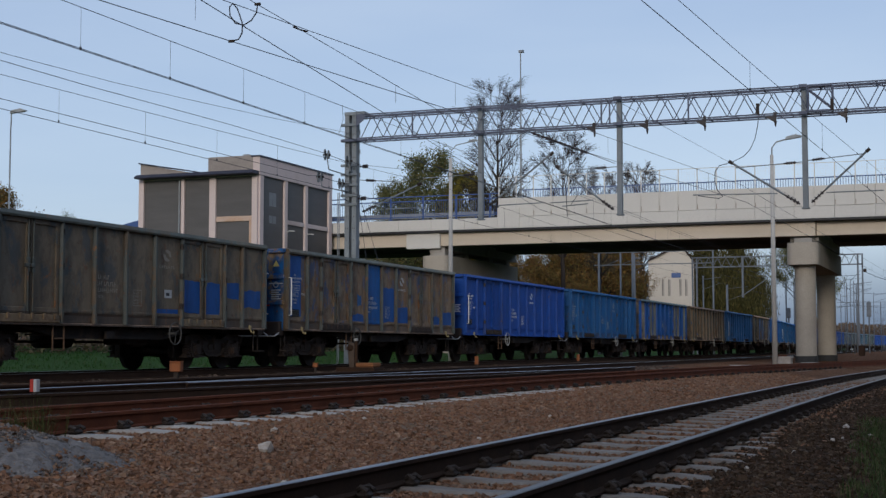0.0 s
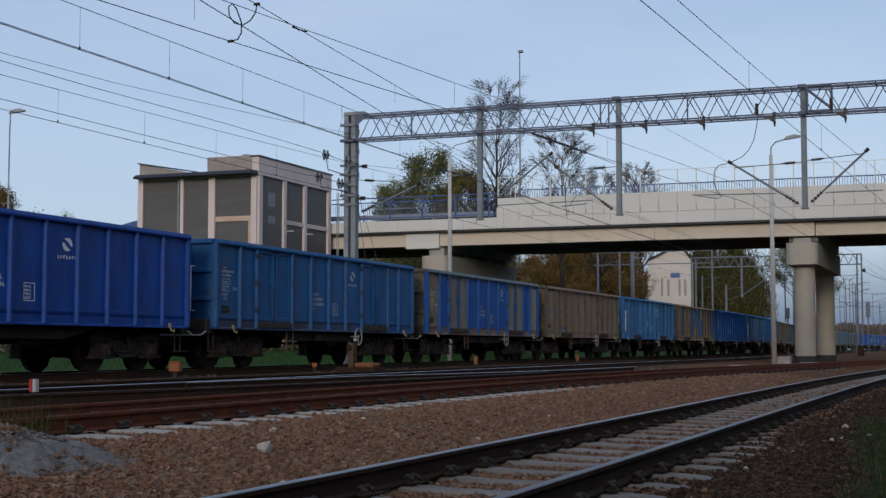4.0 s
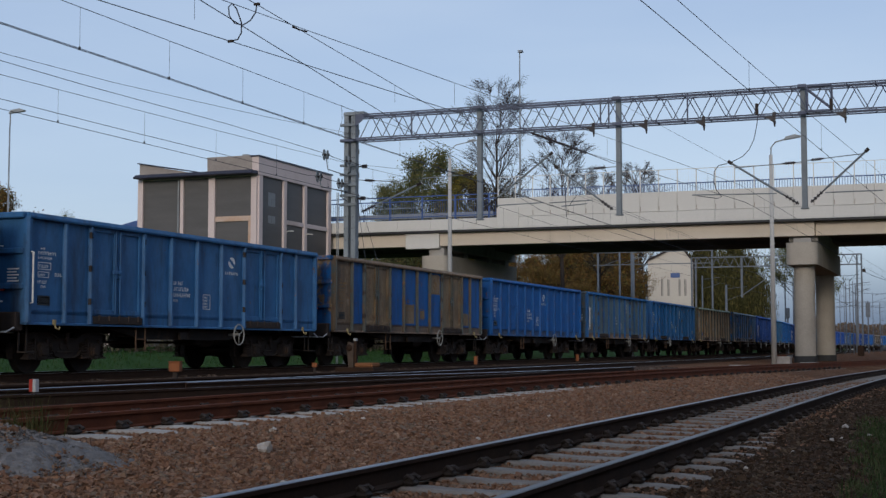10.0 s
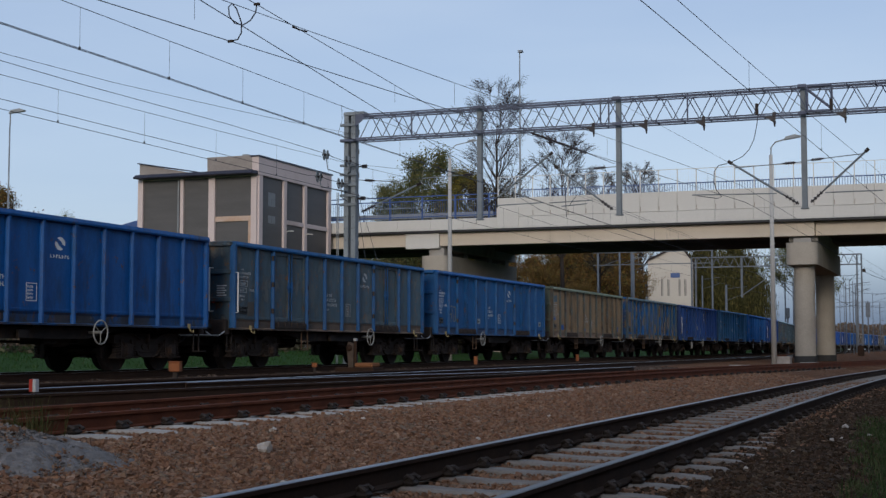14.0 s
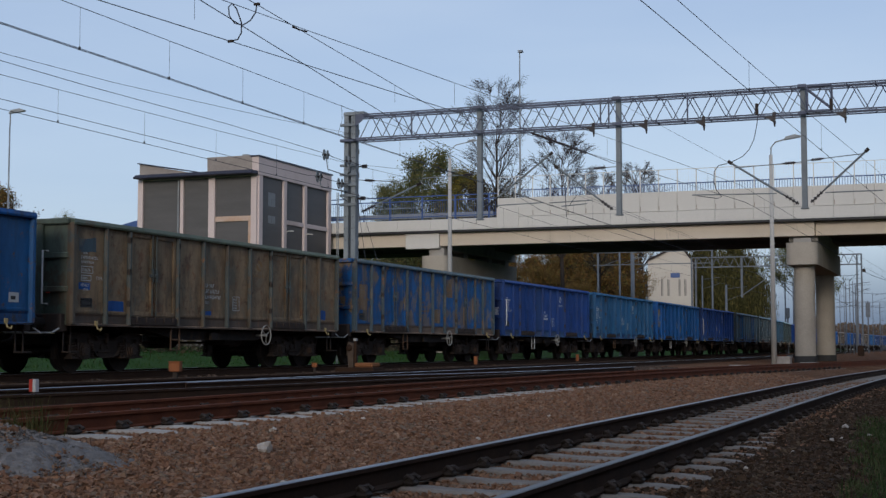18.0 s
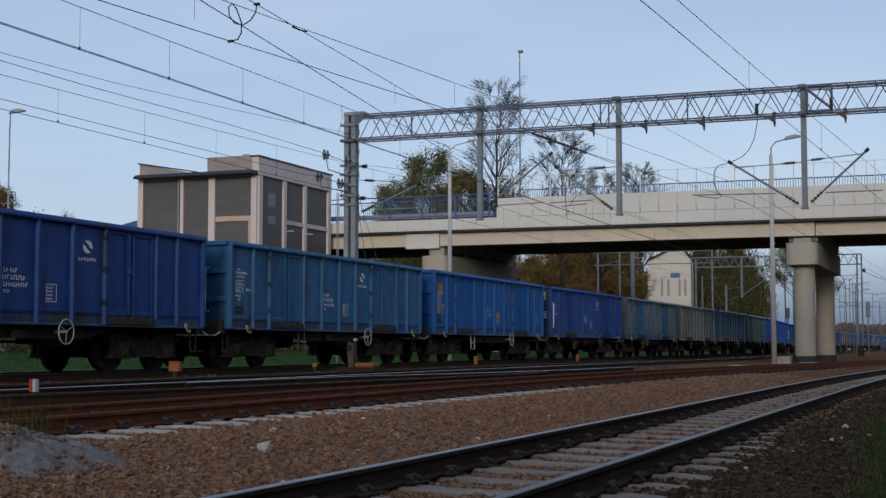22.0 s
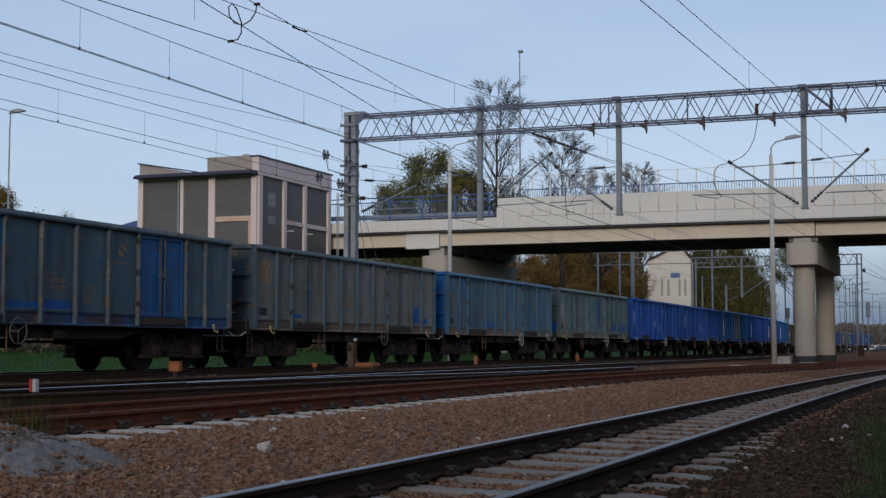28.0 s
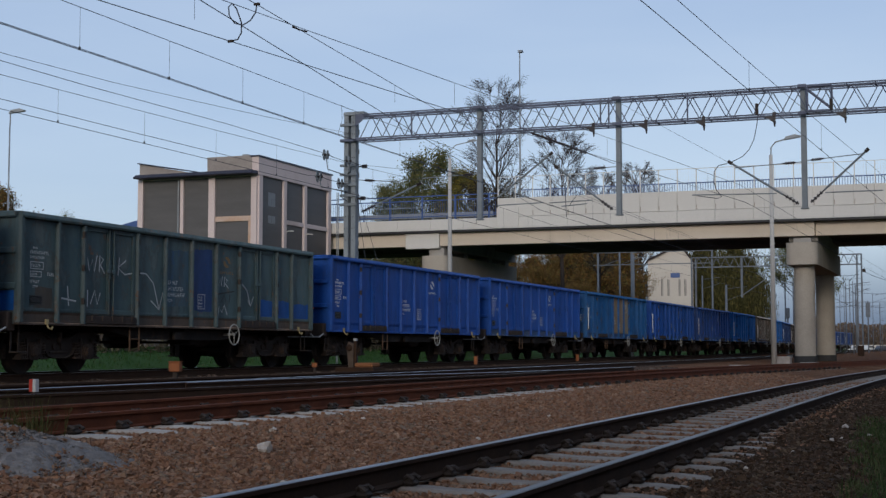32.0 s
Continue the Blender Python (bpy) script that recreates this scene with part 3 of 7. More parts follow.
def make_gantry():
    # two bolted channel masts tied by batten plates
    for x, w in ((-22.36, 0.092), (-22.06, 0.092)):
        part("mast_channel", prism(B(), ((x - w, GY - 0.16), (x + w, GY - 0.16), (x + w, GY + 0.14), (x + w - 0.015, GY + 0.14), (x + w - 0.015, GY - 0.145), (x - w + 0.015, GY - 0.145), (x - w + 0.015, GY + 0.14), (x - w, GY + 0.14)), "z", -0.3, 9.48), MAST, gantry)
        bolt = mesh_of(rod(B(), (0, 0.004, 0), (0, -0.012, 0), 0.016, 8), "bolt", IRON)
        for i in range(11):
            for dx in (-0.05, 0.05):
                piece("bolt", bolt, gantry, pose(x + dx * (0.8 if i % 2 else 0), GY - 0.165, 4.6 + i * 0.45))
    batten = mesh_of(box(B(), -0.24, 0.24, -0.012, 0.012, -0.09, 0.09), "batten_plate", MAST)
    for z in (0.6, 1.9, 3.2, 4.5, 5.4, 6.25, 7.1, 8.0, 8.75, 9.35):
        piece("batten_plate", batten, gantry, pose(-22.19, GY + 0.152, z))
    part("mast_head", box(B(), -22.46, -21.62, GY - 0.2, GY + 0.2, 9.36, 9.50, 0.01), MAST, gantry)
    part("gusset_plate", prism(B(), ((-21.92, 9.34), (-21.52, 9.34), (-21.62, 9.12), (-21.92, 8.9)), "y", GY - 0.32, GY - 0.30), BEAMSTEEL, gantry)
    part("seat_bracket", box(B(), -22.55, -21.5, GY - 0.34, GY - 0.17, 8.34, 8.44, 0.01), BEAMSTEEL, gantry)
    # chords are pairs of angles, so that each shows a slot
    for y in (GY - 0.3, GY + 0.3):
        for z in (8.42, 9.32):
            for dz in (-0.032, 0.032):
                part("chord", box(B(), -21.9, 9.0, y - 0.032, y + 0.032, z + dz - 0.02, z + dz + 0.02), BEAMSTEEL, gantry)
        rise = mesh_of(rod(B(), (0, 0, 8.44), (0.46, 0, 9.30), 0.018, 5), "lacing_bar", BEAMSTEEL)
        fall = mesh_of(rod(B(), (0, 0, 9.30), (0.46, 0, 8.44), 0.018, 5), "lacing_bar", BEAMSTEEL)
        for i in range(66):
            piece("lacing_bar", fall if i % 2 else rise, gantry, pose(-21.72 + i * 0.46 + (0.12 if y > GY else 0), y, 0))
    for x in (-19.6, -12.35, -12.05, -9.25):
        part("web_post", box(B(), x - 0.025, x + 0.025, GY - 0.34, GY - 0.29, 8.42, 9.32), BEAMSTEEL, gantry)
    tie = mesh_of(box(B(), -0.02, 0.02, GY - 0.265, GY + 0.265, -0.02, 0.02), "cross_tie", BEAMSTEEL)
    for i in range(33):
        for z in (8.42, 9.32):
            piece("cross_tie", tie, gantry, pose(-21.4 + i * 0.92, 0, z))
    for x in (-17.0, -11.77, -5.37):
        part("drop_post", box(B(), x - 0.09, x + 0.09, GY - 0.09, GY + 0.09, 5.24, 9.40, 0.01), STEELGREY, gantry)
        part("post_foot", box(B(), x - 0.125, x + 0.125, GY - 0.12, GY + 0.12, 5.20, 5.24), STEELGREY, gantry)
        for z in (8.42, 9.34):
            part("post_clamp", box(B(), x - 0.14, x + 0.14, GY - 0.37, GY - 0.332, z - 0.055, z + 0.055, 0.008), BEAMSTEEL, gantry)
    bm = B()
    for p, q in (((-5.2, 8.4), (-5.2, 9.3)), ((-4.4, 8.4), (-4.4, 9.3)), ((-5.2, 9.2), (-4.4, 8.5)), ((-5.2, 9.3), (-4.4, 9.3)), ((-5.2, 8.45), (-4.4, 8.45))):
        rod(bm, (p[0], GY - 0.38, p[1]), (q[0], GY - 0.38, q[1]), 0.045, 6)
    part("frame_panel", bm, BEAMSTEEL, gantry)
    for x in (-6.87, -4.42):
        part("surge_block", box(B(), x - 0.05, x + 0.05, GY - 0.44, GY - 0.34, 8.44, 8.82, 0.01), IRON, gantry)

    # tubular arms with chains of ribbed insulators
    def ribs(p, q, first, count, step, r, core):
        p, q = Vector(p), Vector(q)
        d = (q - p).normalized()
        bm = rod(B(), p + d * (first - 0.05), p + d * (first + count * step + 0.05), core, 8)
        for i in range(count):
            rod(bm, p + d * (first + i * step), p + d * (first + i * step + step * 0.45), r, 10)
        return bm
    for p, q, r in (((-11.9, 5.33), (-14.1, 7.05), 0.036), ((-5.46, 5.30), (-7.9, 6.92), 0.036), ((-5.28, 5.32), (-3.3, 7.12), 0.036), ((-16.9, 5.58), (-14.25, 7.55), 0.036), ((-21.9, 5.62), (-19.4, 6.65), 0.03)):
        a, b = (p[0], GY, p[1]), (q[0], GY, q[1])
        d = (Vector(b) - Vector(a)).normalized()
        part("bracket_arm", rod(B(), Vector(a) + d * 0.75, b, r, 8), STEELGREY, gantry)
        part("insulator", ribs(a, b, 0.18, 4, 0.13, 0.06, 0.025), INSUL, gantry, "dark ribbed insulator chain")
        part("arm_clamp", rod(B(), Vector(b) - d * 0.12, Vector(b) + d * 0.04, 0.06, 8), IRON, gantry)
    for p, q in (((-9.18, 5.82), (-6.3, 5.76)), ((-4.71, 5.73), (-2.85, 5.73)), ((-14.35, 5.74), (-12.75, 5.78)), ((-13.9, 5.60), (-12.95, 5.66)), ((-16.35, 5.72), (-14.55, 5.76)), ((-20.8, 5.75), (-19.0, 5.75))):
        part("steady_arm", rod(B(), (p[0], GY, p[1]), (q[0], GY, q[1]), 0.02, 6), STEELGREY, gantry)
    for p, q, first in (((-5.46, 6.80), (-7.7, 6.70), 0.25), ((-5.28, 6.84), (-3.5, 6.98), 0.18), ((-11.86, 6.94), (-13.9, 6.88), 0.45), ((-16.9, 6.92), (-19.3, 6.85), 0.4), ((-21.9, 6.9), (-20.2, 6.75), 0.3)):
        a, b = (p[0], GY, p[1]), (q[0], GY, q[1])
        part("top_tie", rod(B(), a, b, 0.016, 6), STEELGREY, gantry)
        part("insulator", ribs(a, b, first, 4, 0.08, 0.055, 0.03), INSUL, gantry, "dark ribbed insulator chain")
    for x in (-12.62, -10.72, -8.70, -6.31, -3.99):
        bm = box(B(), x - 0.05, x + 0.06, GY - 0.36, GY - 0.28, 8.34, 8.50, 0.01)
        prism(bm, ((x - 0.32, 8.36), (x + 0.06, 8.36), (x + 0.04, 8.14), (x - 0.02, 8.16)), "y", GY - 0.34, GY - 0.30)
        rod(bm, (x + 0.02, GY - 0.32, 8.2), (x + 0.02, GY - 0.32, 8.0), 0.05, 8, 0.02)
        part("hanger", bm, INSUL, gantry)


make_gantry()

# ---- street lamps ----
def lamp_post(x, y, z0, z1, arm, turn, r, label, material, head=1.0):
    p = thing("street_lamp", label, "street lamp", pose(x, y, z0, 0, 0, turn), group="street lamps")
    h = z1 - z0
    part("pole", rod(B(), (0, 0, -0.3), (0, 0, h), r, 16, r * 0.6), material, p, smooth=True)
    part("arm", pipe(B(), [(0, 0, h - 0.1), (0.02, 0, h + 0.35), (arm * 0.3, 0, h + 0.62), (arm, 0, h + 0.75)], 0.035 * head, 8), GALV, p)
    part("lamp_head", prism(B(), [(arm + u * head, h + 0.77 + v * head) for u, v in ((-0.1, -0.07), (0.65, 0.03), (0.75, 0.09), (0.45, 0.18), (0, 0.09))], "y", -0.13 * head, 0.13 * head), GALV, p, "grey lamp head")
    return p


lamp_post(-9.45, 70.0, -0.3, 10.1, 0.75, 0, 0.14, "pale concrete lamp post with a curved arm", POLE)
lamp_post(-23.5, 62.0, -0.4, 9.6, 0.9, 10, 0.13, "pale concrete lamp post behind the goods track", POLE, 0.6)
lamp_post(-25.95, 80.6, 8.4, 17.95, 0.05, 100, 0.06, "slim grey lamp post on the bridge", GALV)
lamp_post(-46.1, 58.0, -0.4, 11.8, 0.05, 20, 0.06, "slim grey lamp post behind the goods track", GALV)


# ---- loose stones, sand and grass ----
def island_mat(name, stops, rough=0.9):
    m, n, l, p = node_mat(name)
    g = n.new("ShaderNodeNewGeometry")
    col = ramp(n, l, g.outputs["Random Per Island"], stops)
    fine = noise_node(n, l, 45, 3, 0.6)
    col = mixed(n, l, 0.6, col, ramp(n, l, fine, ((0.25, (0.6, 0.6, 0.6)), (0.75, (1.35, 1.35, 1.35)))), "MULTIPLY")
    l.new(col, p.inputs["Base Color"])
    p.inputs["Roughness"].default_value, p.inputs["Specular IOR Level"].default_value = rough, 0.15
    return m


def soup(name, verts, faces, material):
    """One mesh out of arrays of points and of equal faces."""
    me = bpy.data.meshes.new(name)
    k = faces.shape[1]
    me.vertices.add(len(verts)), me.loops.add(faces.size), me.polygons.add(len(faces))
    me.vertices.foreach_set("co", verts.astype(np.float32).ravel())
    me.loops.foreach_set("vertex_index", faces.astype(np.int32).ravel())
    me.polygons.foreach_set("loop_start", np.arange(0, faces.size, k, dtype=np.int32))
    me.update(calc_edges=True)
    me.shade_flat()
    me.materials.append(material)
    return me


CUBE_V = np.array([(x, y, z) for z in (-1, 1) for y in (-1, 1) for x in (-1, 1)], float)
CUBE_F = np.array([(0, 2, 3, 1), (4, 5, 7, 6), (0, 1, 5, 4), (2, 6, 7, 3), (0, 4, 6, 2), (1, 3, 7, 5)])


def stones(name, label, places, sizes, material, seed):
    rng = np.random.default_rng(seed)
    n = len(places)
    v = CUBE_V[None] * (1 + rng.uniform(-0.5, 0.25, (n, 8, 3)))
    v *= (sizes[:, None] * rng.uniform(0.55, 1.25, (n, 3)))[:, None, :] * np.array((0.66, 0.66, 0.42))
    q = rng.normal(size=(n, 4)) * np.array((1.0, 0.25, 0.25, 1.0))
    q /= np.linalg.norm(q, axis=1)[:, None]
    w, u = q[:, None, :1], q[:, None, 1:]
    v = v + 2 * np.cross(u, np.cross(u, v) + w * v)
    v += places[:, None, :]
    f = CUBE_F[None] + (np.arange(n) * 8)[:, None, None]
    return tagged(new(name, soup(name, v.reshape(-1, 3), f.reshape(-1, 4), material)), label, "ballast stones", kind="stuff")


BALLAST = island_mat("broken_ballast", ((0.0, (0.121, 0.065, 0.038)), (0.25, (0.186, 0.094, 0.055)), (0.5, (0.235, 0.126, 0.077)), (0.66, (0.235, 0.144, 0.093)), (0.80, (0.162, 0.121, 0.091)), (0.94, (0.275, 0.136, 0.072)), (1.0, (0.340, 0.229, 0.159))))
DULLBALLAST = island_mat("dull_ballast", ((0.0, (0.045, 0.031, 0.024)), (0.4, (0.070, 0.049, 0.038)), (0.8, (0.095, 0.070, 0.055)), (1.0, (0.13, 0.10, 0.08))))
# brown shoulder stones, darkened further for the shade at the lower right
SHADEBALLAST = island_mat("soil_and_shade_ballast", ((0.0, (0.030, 0.019, 0.010)), (0.5, (0.054, 0.032, 0.020)), (0.85, (0.080, 0.048, 0.028)), (1.0, (0.121, 0.086, 0.056))))


def on_sleeper(x, y):
    """Where a sleeper shows through the ballast: ragged, and narrowing towards its ends."""
    for name, fx, reach, width in (("track_1", near_x, 1.42, 0.148), ("track_2", rusty_x, 1.48, 0.15)):
        y0, y1, step = SLEEPER_ROWS[name]
        off = abs((y - y0 + step / 2) % step - step / 2)
        out = abs(x - fx(y))
        w = width * (0.9 + 0.45 * noise.noise(Vector((x * 3.0, y * 3.0, 7)))) * min(1.0, max(0.0, (reach - out) / 0.38))
        if y0 - 0.2 < y < y1 and out < reach and off < w:
            return True
        if abs(out - 0.75) < 0.10:
            return True
    return False


def make_ballast():
    rng = np.random.default_rng(4)
    pts = []
    for count, y0, y1, size in ((80000, 4.5, 14, 0.026), (74000, 14, 27, 0.031), (36000, 27, 46, 0.043)):
        x, y = rng.uniform(-10.5, -0.2, count), rng.uniform(y0, y1, count)
        for a, b in zip(x, y):
            if on_sleeper(a, b) and rng.random() < 0.97:
                continue
            heap = 0.010 if abs(a - near_x(b)) < 1.3 else 0.0
            pts.append((a, b, ground_z(a, b) + heap + rng.normal(-0.004, 0.007), min(1.7, rng.lognormal(0, 0.32)) * size))
    far = [(a, b, ground_z(a, b) - 0.005) for a, b in zip(rng.uniform(-22.0, -10.5, 30000), rng.uniform(10, 55, 30000))]
    stones("goods_line_ballast", "dull grey-brown ballast of the goods line", np.array(far), rng.lognormal(math.log(0.05), 0.3, len(far)), DULLBALLAST, 7)
    p = np.array(pts)
    dark = p[:, 0] > np.array([near_x(y) for y in p[:, 1]]) + 0.95 + rng.normal(0, 0.25, len(p))
    stones("ballast_stones", "broken brown and grey ballast stones", p[~dark, :3], p[~dark, 3], BALLAST, 5)
    stones("shaded_ballast", "dark ballast of the siding shoulder, soil and shade in its colour", p[dark, :3], p[dark, 3], SHADEBALLAST, 6)


make_ballast()
PALESTONE = surface("pale_limestone", (0.52, 0.46, 0.40), (0.38, 0.33, 0.28), 8, 60, 0.9, relief=0.4)


def rock(x, y, size, seed, label="pale broken stone lying on the ballast"):
    bm = B()
    bmesh.ops.create_icosphere(bm, subdivisions=2, radius=size)
    for v in bm.verts:
        d = v.co.normalized()
        v.co += d * size * 0.55 * noise.noise(d * 1.6 + Vector((seed * 7.1, 0, 0)))
        v.co.z *= 0.8
        v.co.x *= 0.85
    for f in bm.faces:
        f.smooth = False
    ob = single("stone", bm, PALESTONE, label, "stone", "loose stones")
    ob.location = (x, y, ground_z(x, y) + size * 0.45)


for i, (x, y, s) in enumerate(((-6.07, 11.3, 0.08), (-1.62, 18.5, 0.045), (-1.42, 19.8, 0.03), (-1.56, 16.1, 0.032), (-1.50, 16.6, 0.022), (-1.75, 14.2, 0.025), (-5.2, 14.6, 0.035),
                               (-6.9, 13.0, 0.045), (-4.9, 9.4, 0.04), (-1.9, 12.2, 0.025), (-7.0, 15.5, 0.035), (-5.7, 19.0, 0.035), (-1.25, 17.4, 0.035))):
    rock(x, y, s, i)


def make_mound():
    cx, cy, rx, ry, h = -7.65, 8.9, 1.85, 1.7, 0.34
    n = 130
    bm = B()
    rows = []
    for j in range(n + 1):
        row = []
        for i in range(n + 1):
            u, v = i / n * 2 - 1, j / n * 2 - 1
            x, y = cx + u * rx * 1.1, cy + v * ry * 1.1
            d = math.hypot(u * 1.1, v * 1.1) + 0.22 * noise.noise(Vector((x * 1.3, y * 1.3, 3)))
            z = h * (0.5 + 0.5 * math.cos(math.pi * min(1, d))) + 0.035 * noise.noise(Vector((x * 5, y * 5, 1))) + 0.034 * noise.noise(Vector((x * 13, y * 13, 1))) + 0.022 * noise.noise(Vector((x * 34, y * 34, 1)))
            row.append(bm.verts.new((x, y, ground_z(x, y) + z - 0.05)))
        rows.append(row)
    for a, b in zip(rows, rows[1:]):
        for i in range(n):
            bm.faces.new((a[i], a[i + 1], b[i + 1], b[i]))
    single("sand_mound", bm, surface("grey_sand", (0.235, 0.215, 0.20), (0.14, 0.125, 0.115), 11.0, 26, 0.95, relief=0.9, dist=0.02, stain=(0.10, 0.07, 0.05), amount=0.25), "low pile of grey sand and gravel beside the track", "sand mound", smooth=True)
    rng = np.random.default_rng(8)
    x, y = rng.normal(cx + 0.9, 0.9, 1500), rng.normal(cy - 0.7, 0.6, 1500)
    p = np.array([(a, b, ground_z(a, b) + h * (0.5 + 0.5 * math.cos(math.pi * min(1, math.hypot((a - cx) / rx, (b - cy) / ry)))) - 0.03) for a, b in zip(x, y)])
    m = 14000
    x, y = rng.normal(cx, 0.85, m), rng.normal(cy, 0.75, m)
    q = np.array([(a, b, ground_z(a, b) + h * (0.5 + 0.5 * math.cos(math.pi * min(1, math.hypot((a - cx) / rx, (b - cy) / ry)))) - 0.03) for a, b in zip(x, y)])
    stones("sand_crumbs", "lumps and crumbs of grey sand on the pile", q, rng.lognormal(math.log(0.0085), 0.45, m), island_mat("sand_crumb", ((0.0, (0.085, 0.076, 0.07)), (0.5, (0.17, 0.152, 0.14)), (1.0, (0.25, 0.225, 0.205)))), 10)
    stones("gravel", "scattered gravel on the sand pile", p, rng.lognormal(math.log(0.017), 0.45, 1500), BALLAST, 9)


make_mound()
GRASSBLADE = island_mat("grass_blades", ((0.0, (0.009, 0.030, 0.006)), (0.45, (0.015, 0.052, 0.008)), (0.85, (0.025, 0.06, 0.011)), (1.0, (0.065, 0.055, 0.024))))


def grass(name, label, roots, height, width, seed, material=None):
    rng = np.random.default_rng(seed)
    n = len(roots)
    a = rng.uniform(0, 2 * np.pi, n)
    side = np.stack((np.cos(a), np.sin(a), 0 * a), 1) * width
    lean = np.stack((np.cos(a + 1.5), np.sin(a + 1.5), 0 * a), 1) * (height * rng.uniform(0.1, 0.7, n))[:, None]
    up = np.zeros((n, 3))
    up[:, 2] = height * rng.uniform(0.5, 1.2, n)
    v = np.stack((roots - side, roots + side, roots + lean * 0.4 + up * 0.6 + side * 0.6, roots + lean * 0.4 + up * 0.6 - side * 0.6, roots + lean + up, roots + lean + up + side * 0.1), 1)
    f = (np.array([(0, 1, 2, 3), (3, 2, 5, 4)])[None] + (np.arange(n) * 6)[:, None, None]).reshape(-1, 4)
    return tagged(new(name, soup(name, v.reshape(-1, 3), f, material or GRASSBLADE)), label, "grass", kind="stuff")


def roots(n, x0, x1, y0, y1, seed, edge=0.0, patch=0.0):
    rng = np.random.default_rng(seed)
    out = []
    while len(out) < n:
        x, y = rng.uniform(x0, x1), rng.uniform(y0, y1)
        if noise.noise(Vector((x * 1.2, y * 1.2, seed))) < patch or (edge and rng.random() > min(1, abs(x - edge) / 0.5)):
            continue
        out.append((x, y, ground_z(x, y) - 0.01))
    return np.array(out)


# the verge follows the bend of the siding
VERGE = np.array([(x - 0.0605 * (y - 11.3), y, ground_z(x - 0.0605 * (y - 11.3), y) - 0.01) for x, y, _ in roots(17000, -1.1, 0.4, 7.5, 21, 2, -1.1, -0.22)])
grass("grass_verge", "short green grass on the verge", VERGE, 0.10, 0.005, 3, island_mat("verge_grass", ((0.0, (0.026, 0.046, 0.015)), (0.45, (0.050, 0.080, 0.024)), (0.85, (0.080, 0.100, 0.036)), (1.0, (0.135, 0.120, 0.06)))))
grass("grass_field", "unmown grass beyond the goods track", roots(30000, -48, -21.8, 24, 75, 6, -21.8, -0.3), 0.12, 0.014, 7)
grass("grass_tuft", "thin tuft of dry grass by the sand pile", roots(240, -8.1, -7.35, 9.7, 10.4, 12), 0.46, 0.003, 13, island_mat("dry_tuft", ((0.0, (0.03, 0.045, 0.012)), (0.6, (0.06, 0.065, 0.02)), (1.0, (0.13, 0.10, 0.045)))))


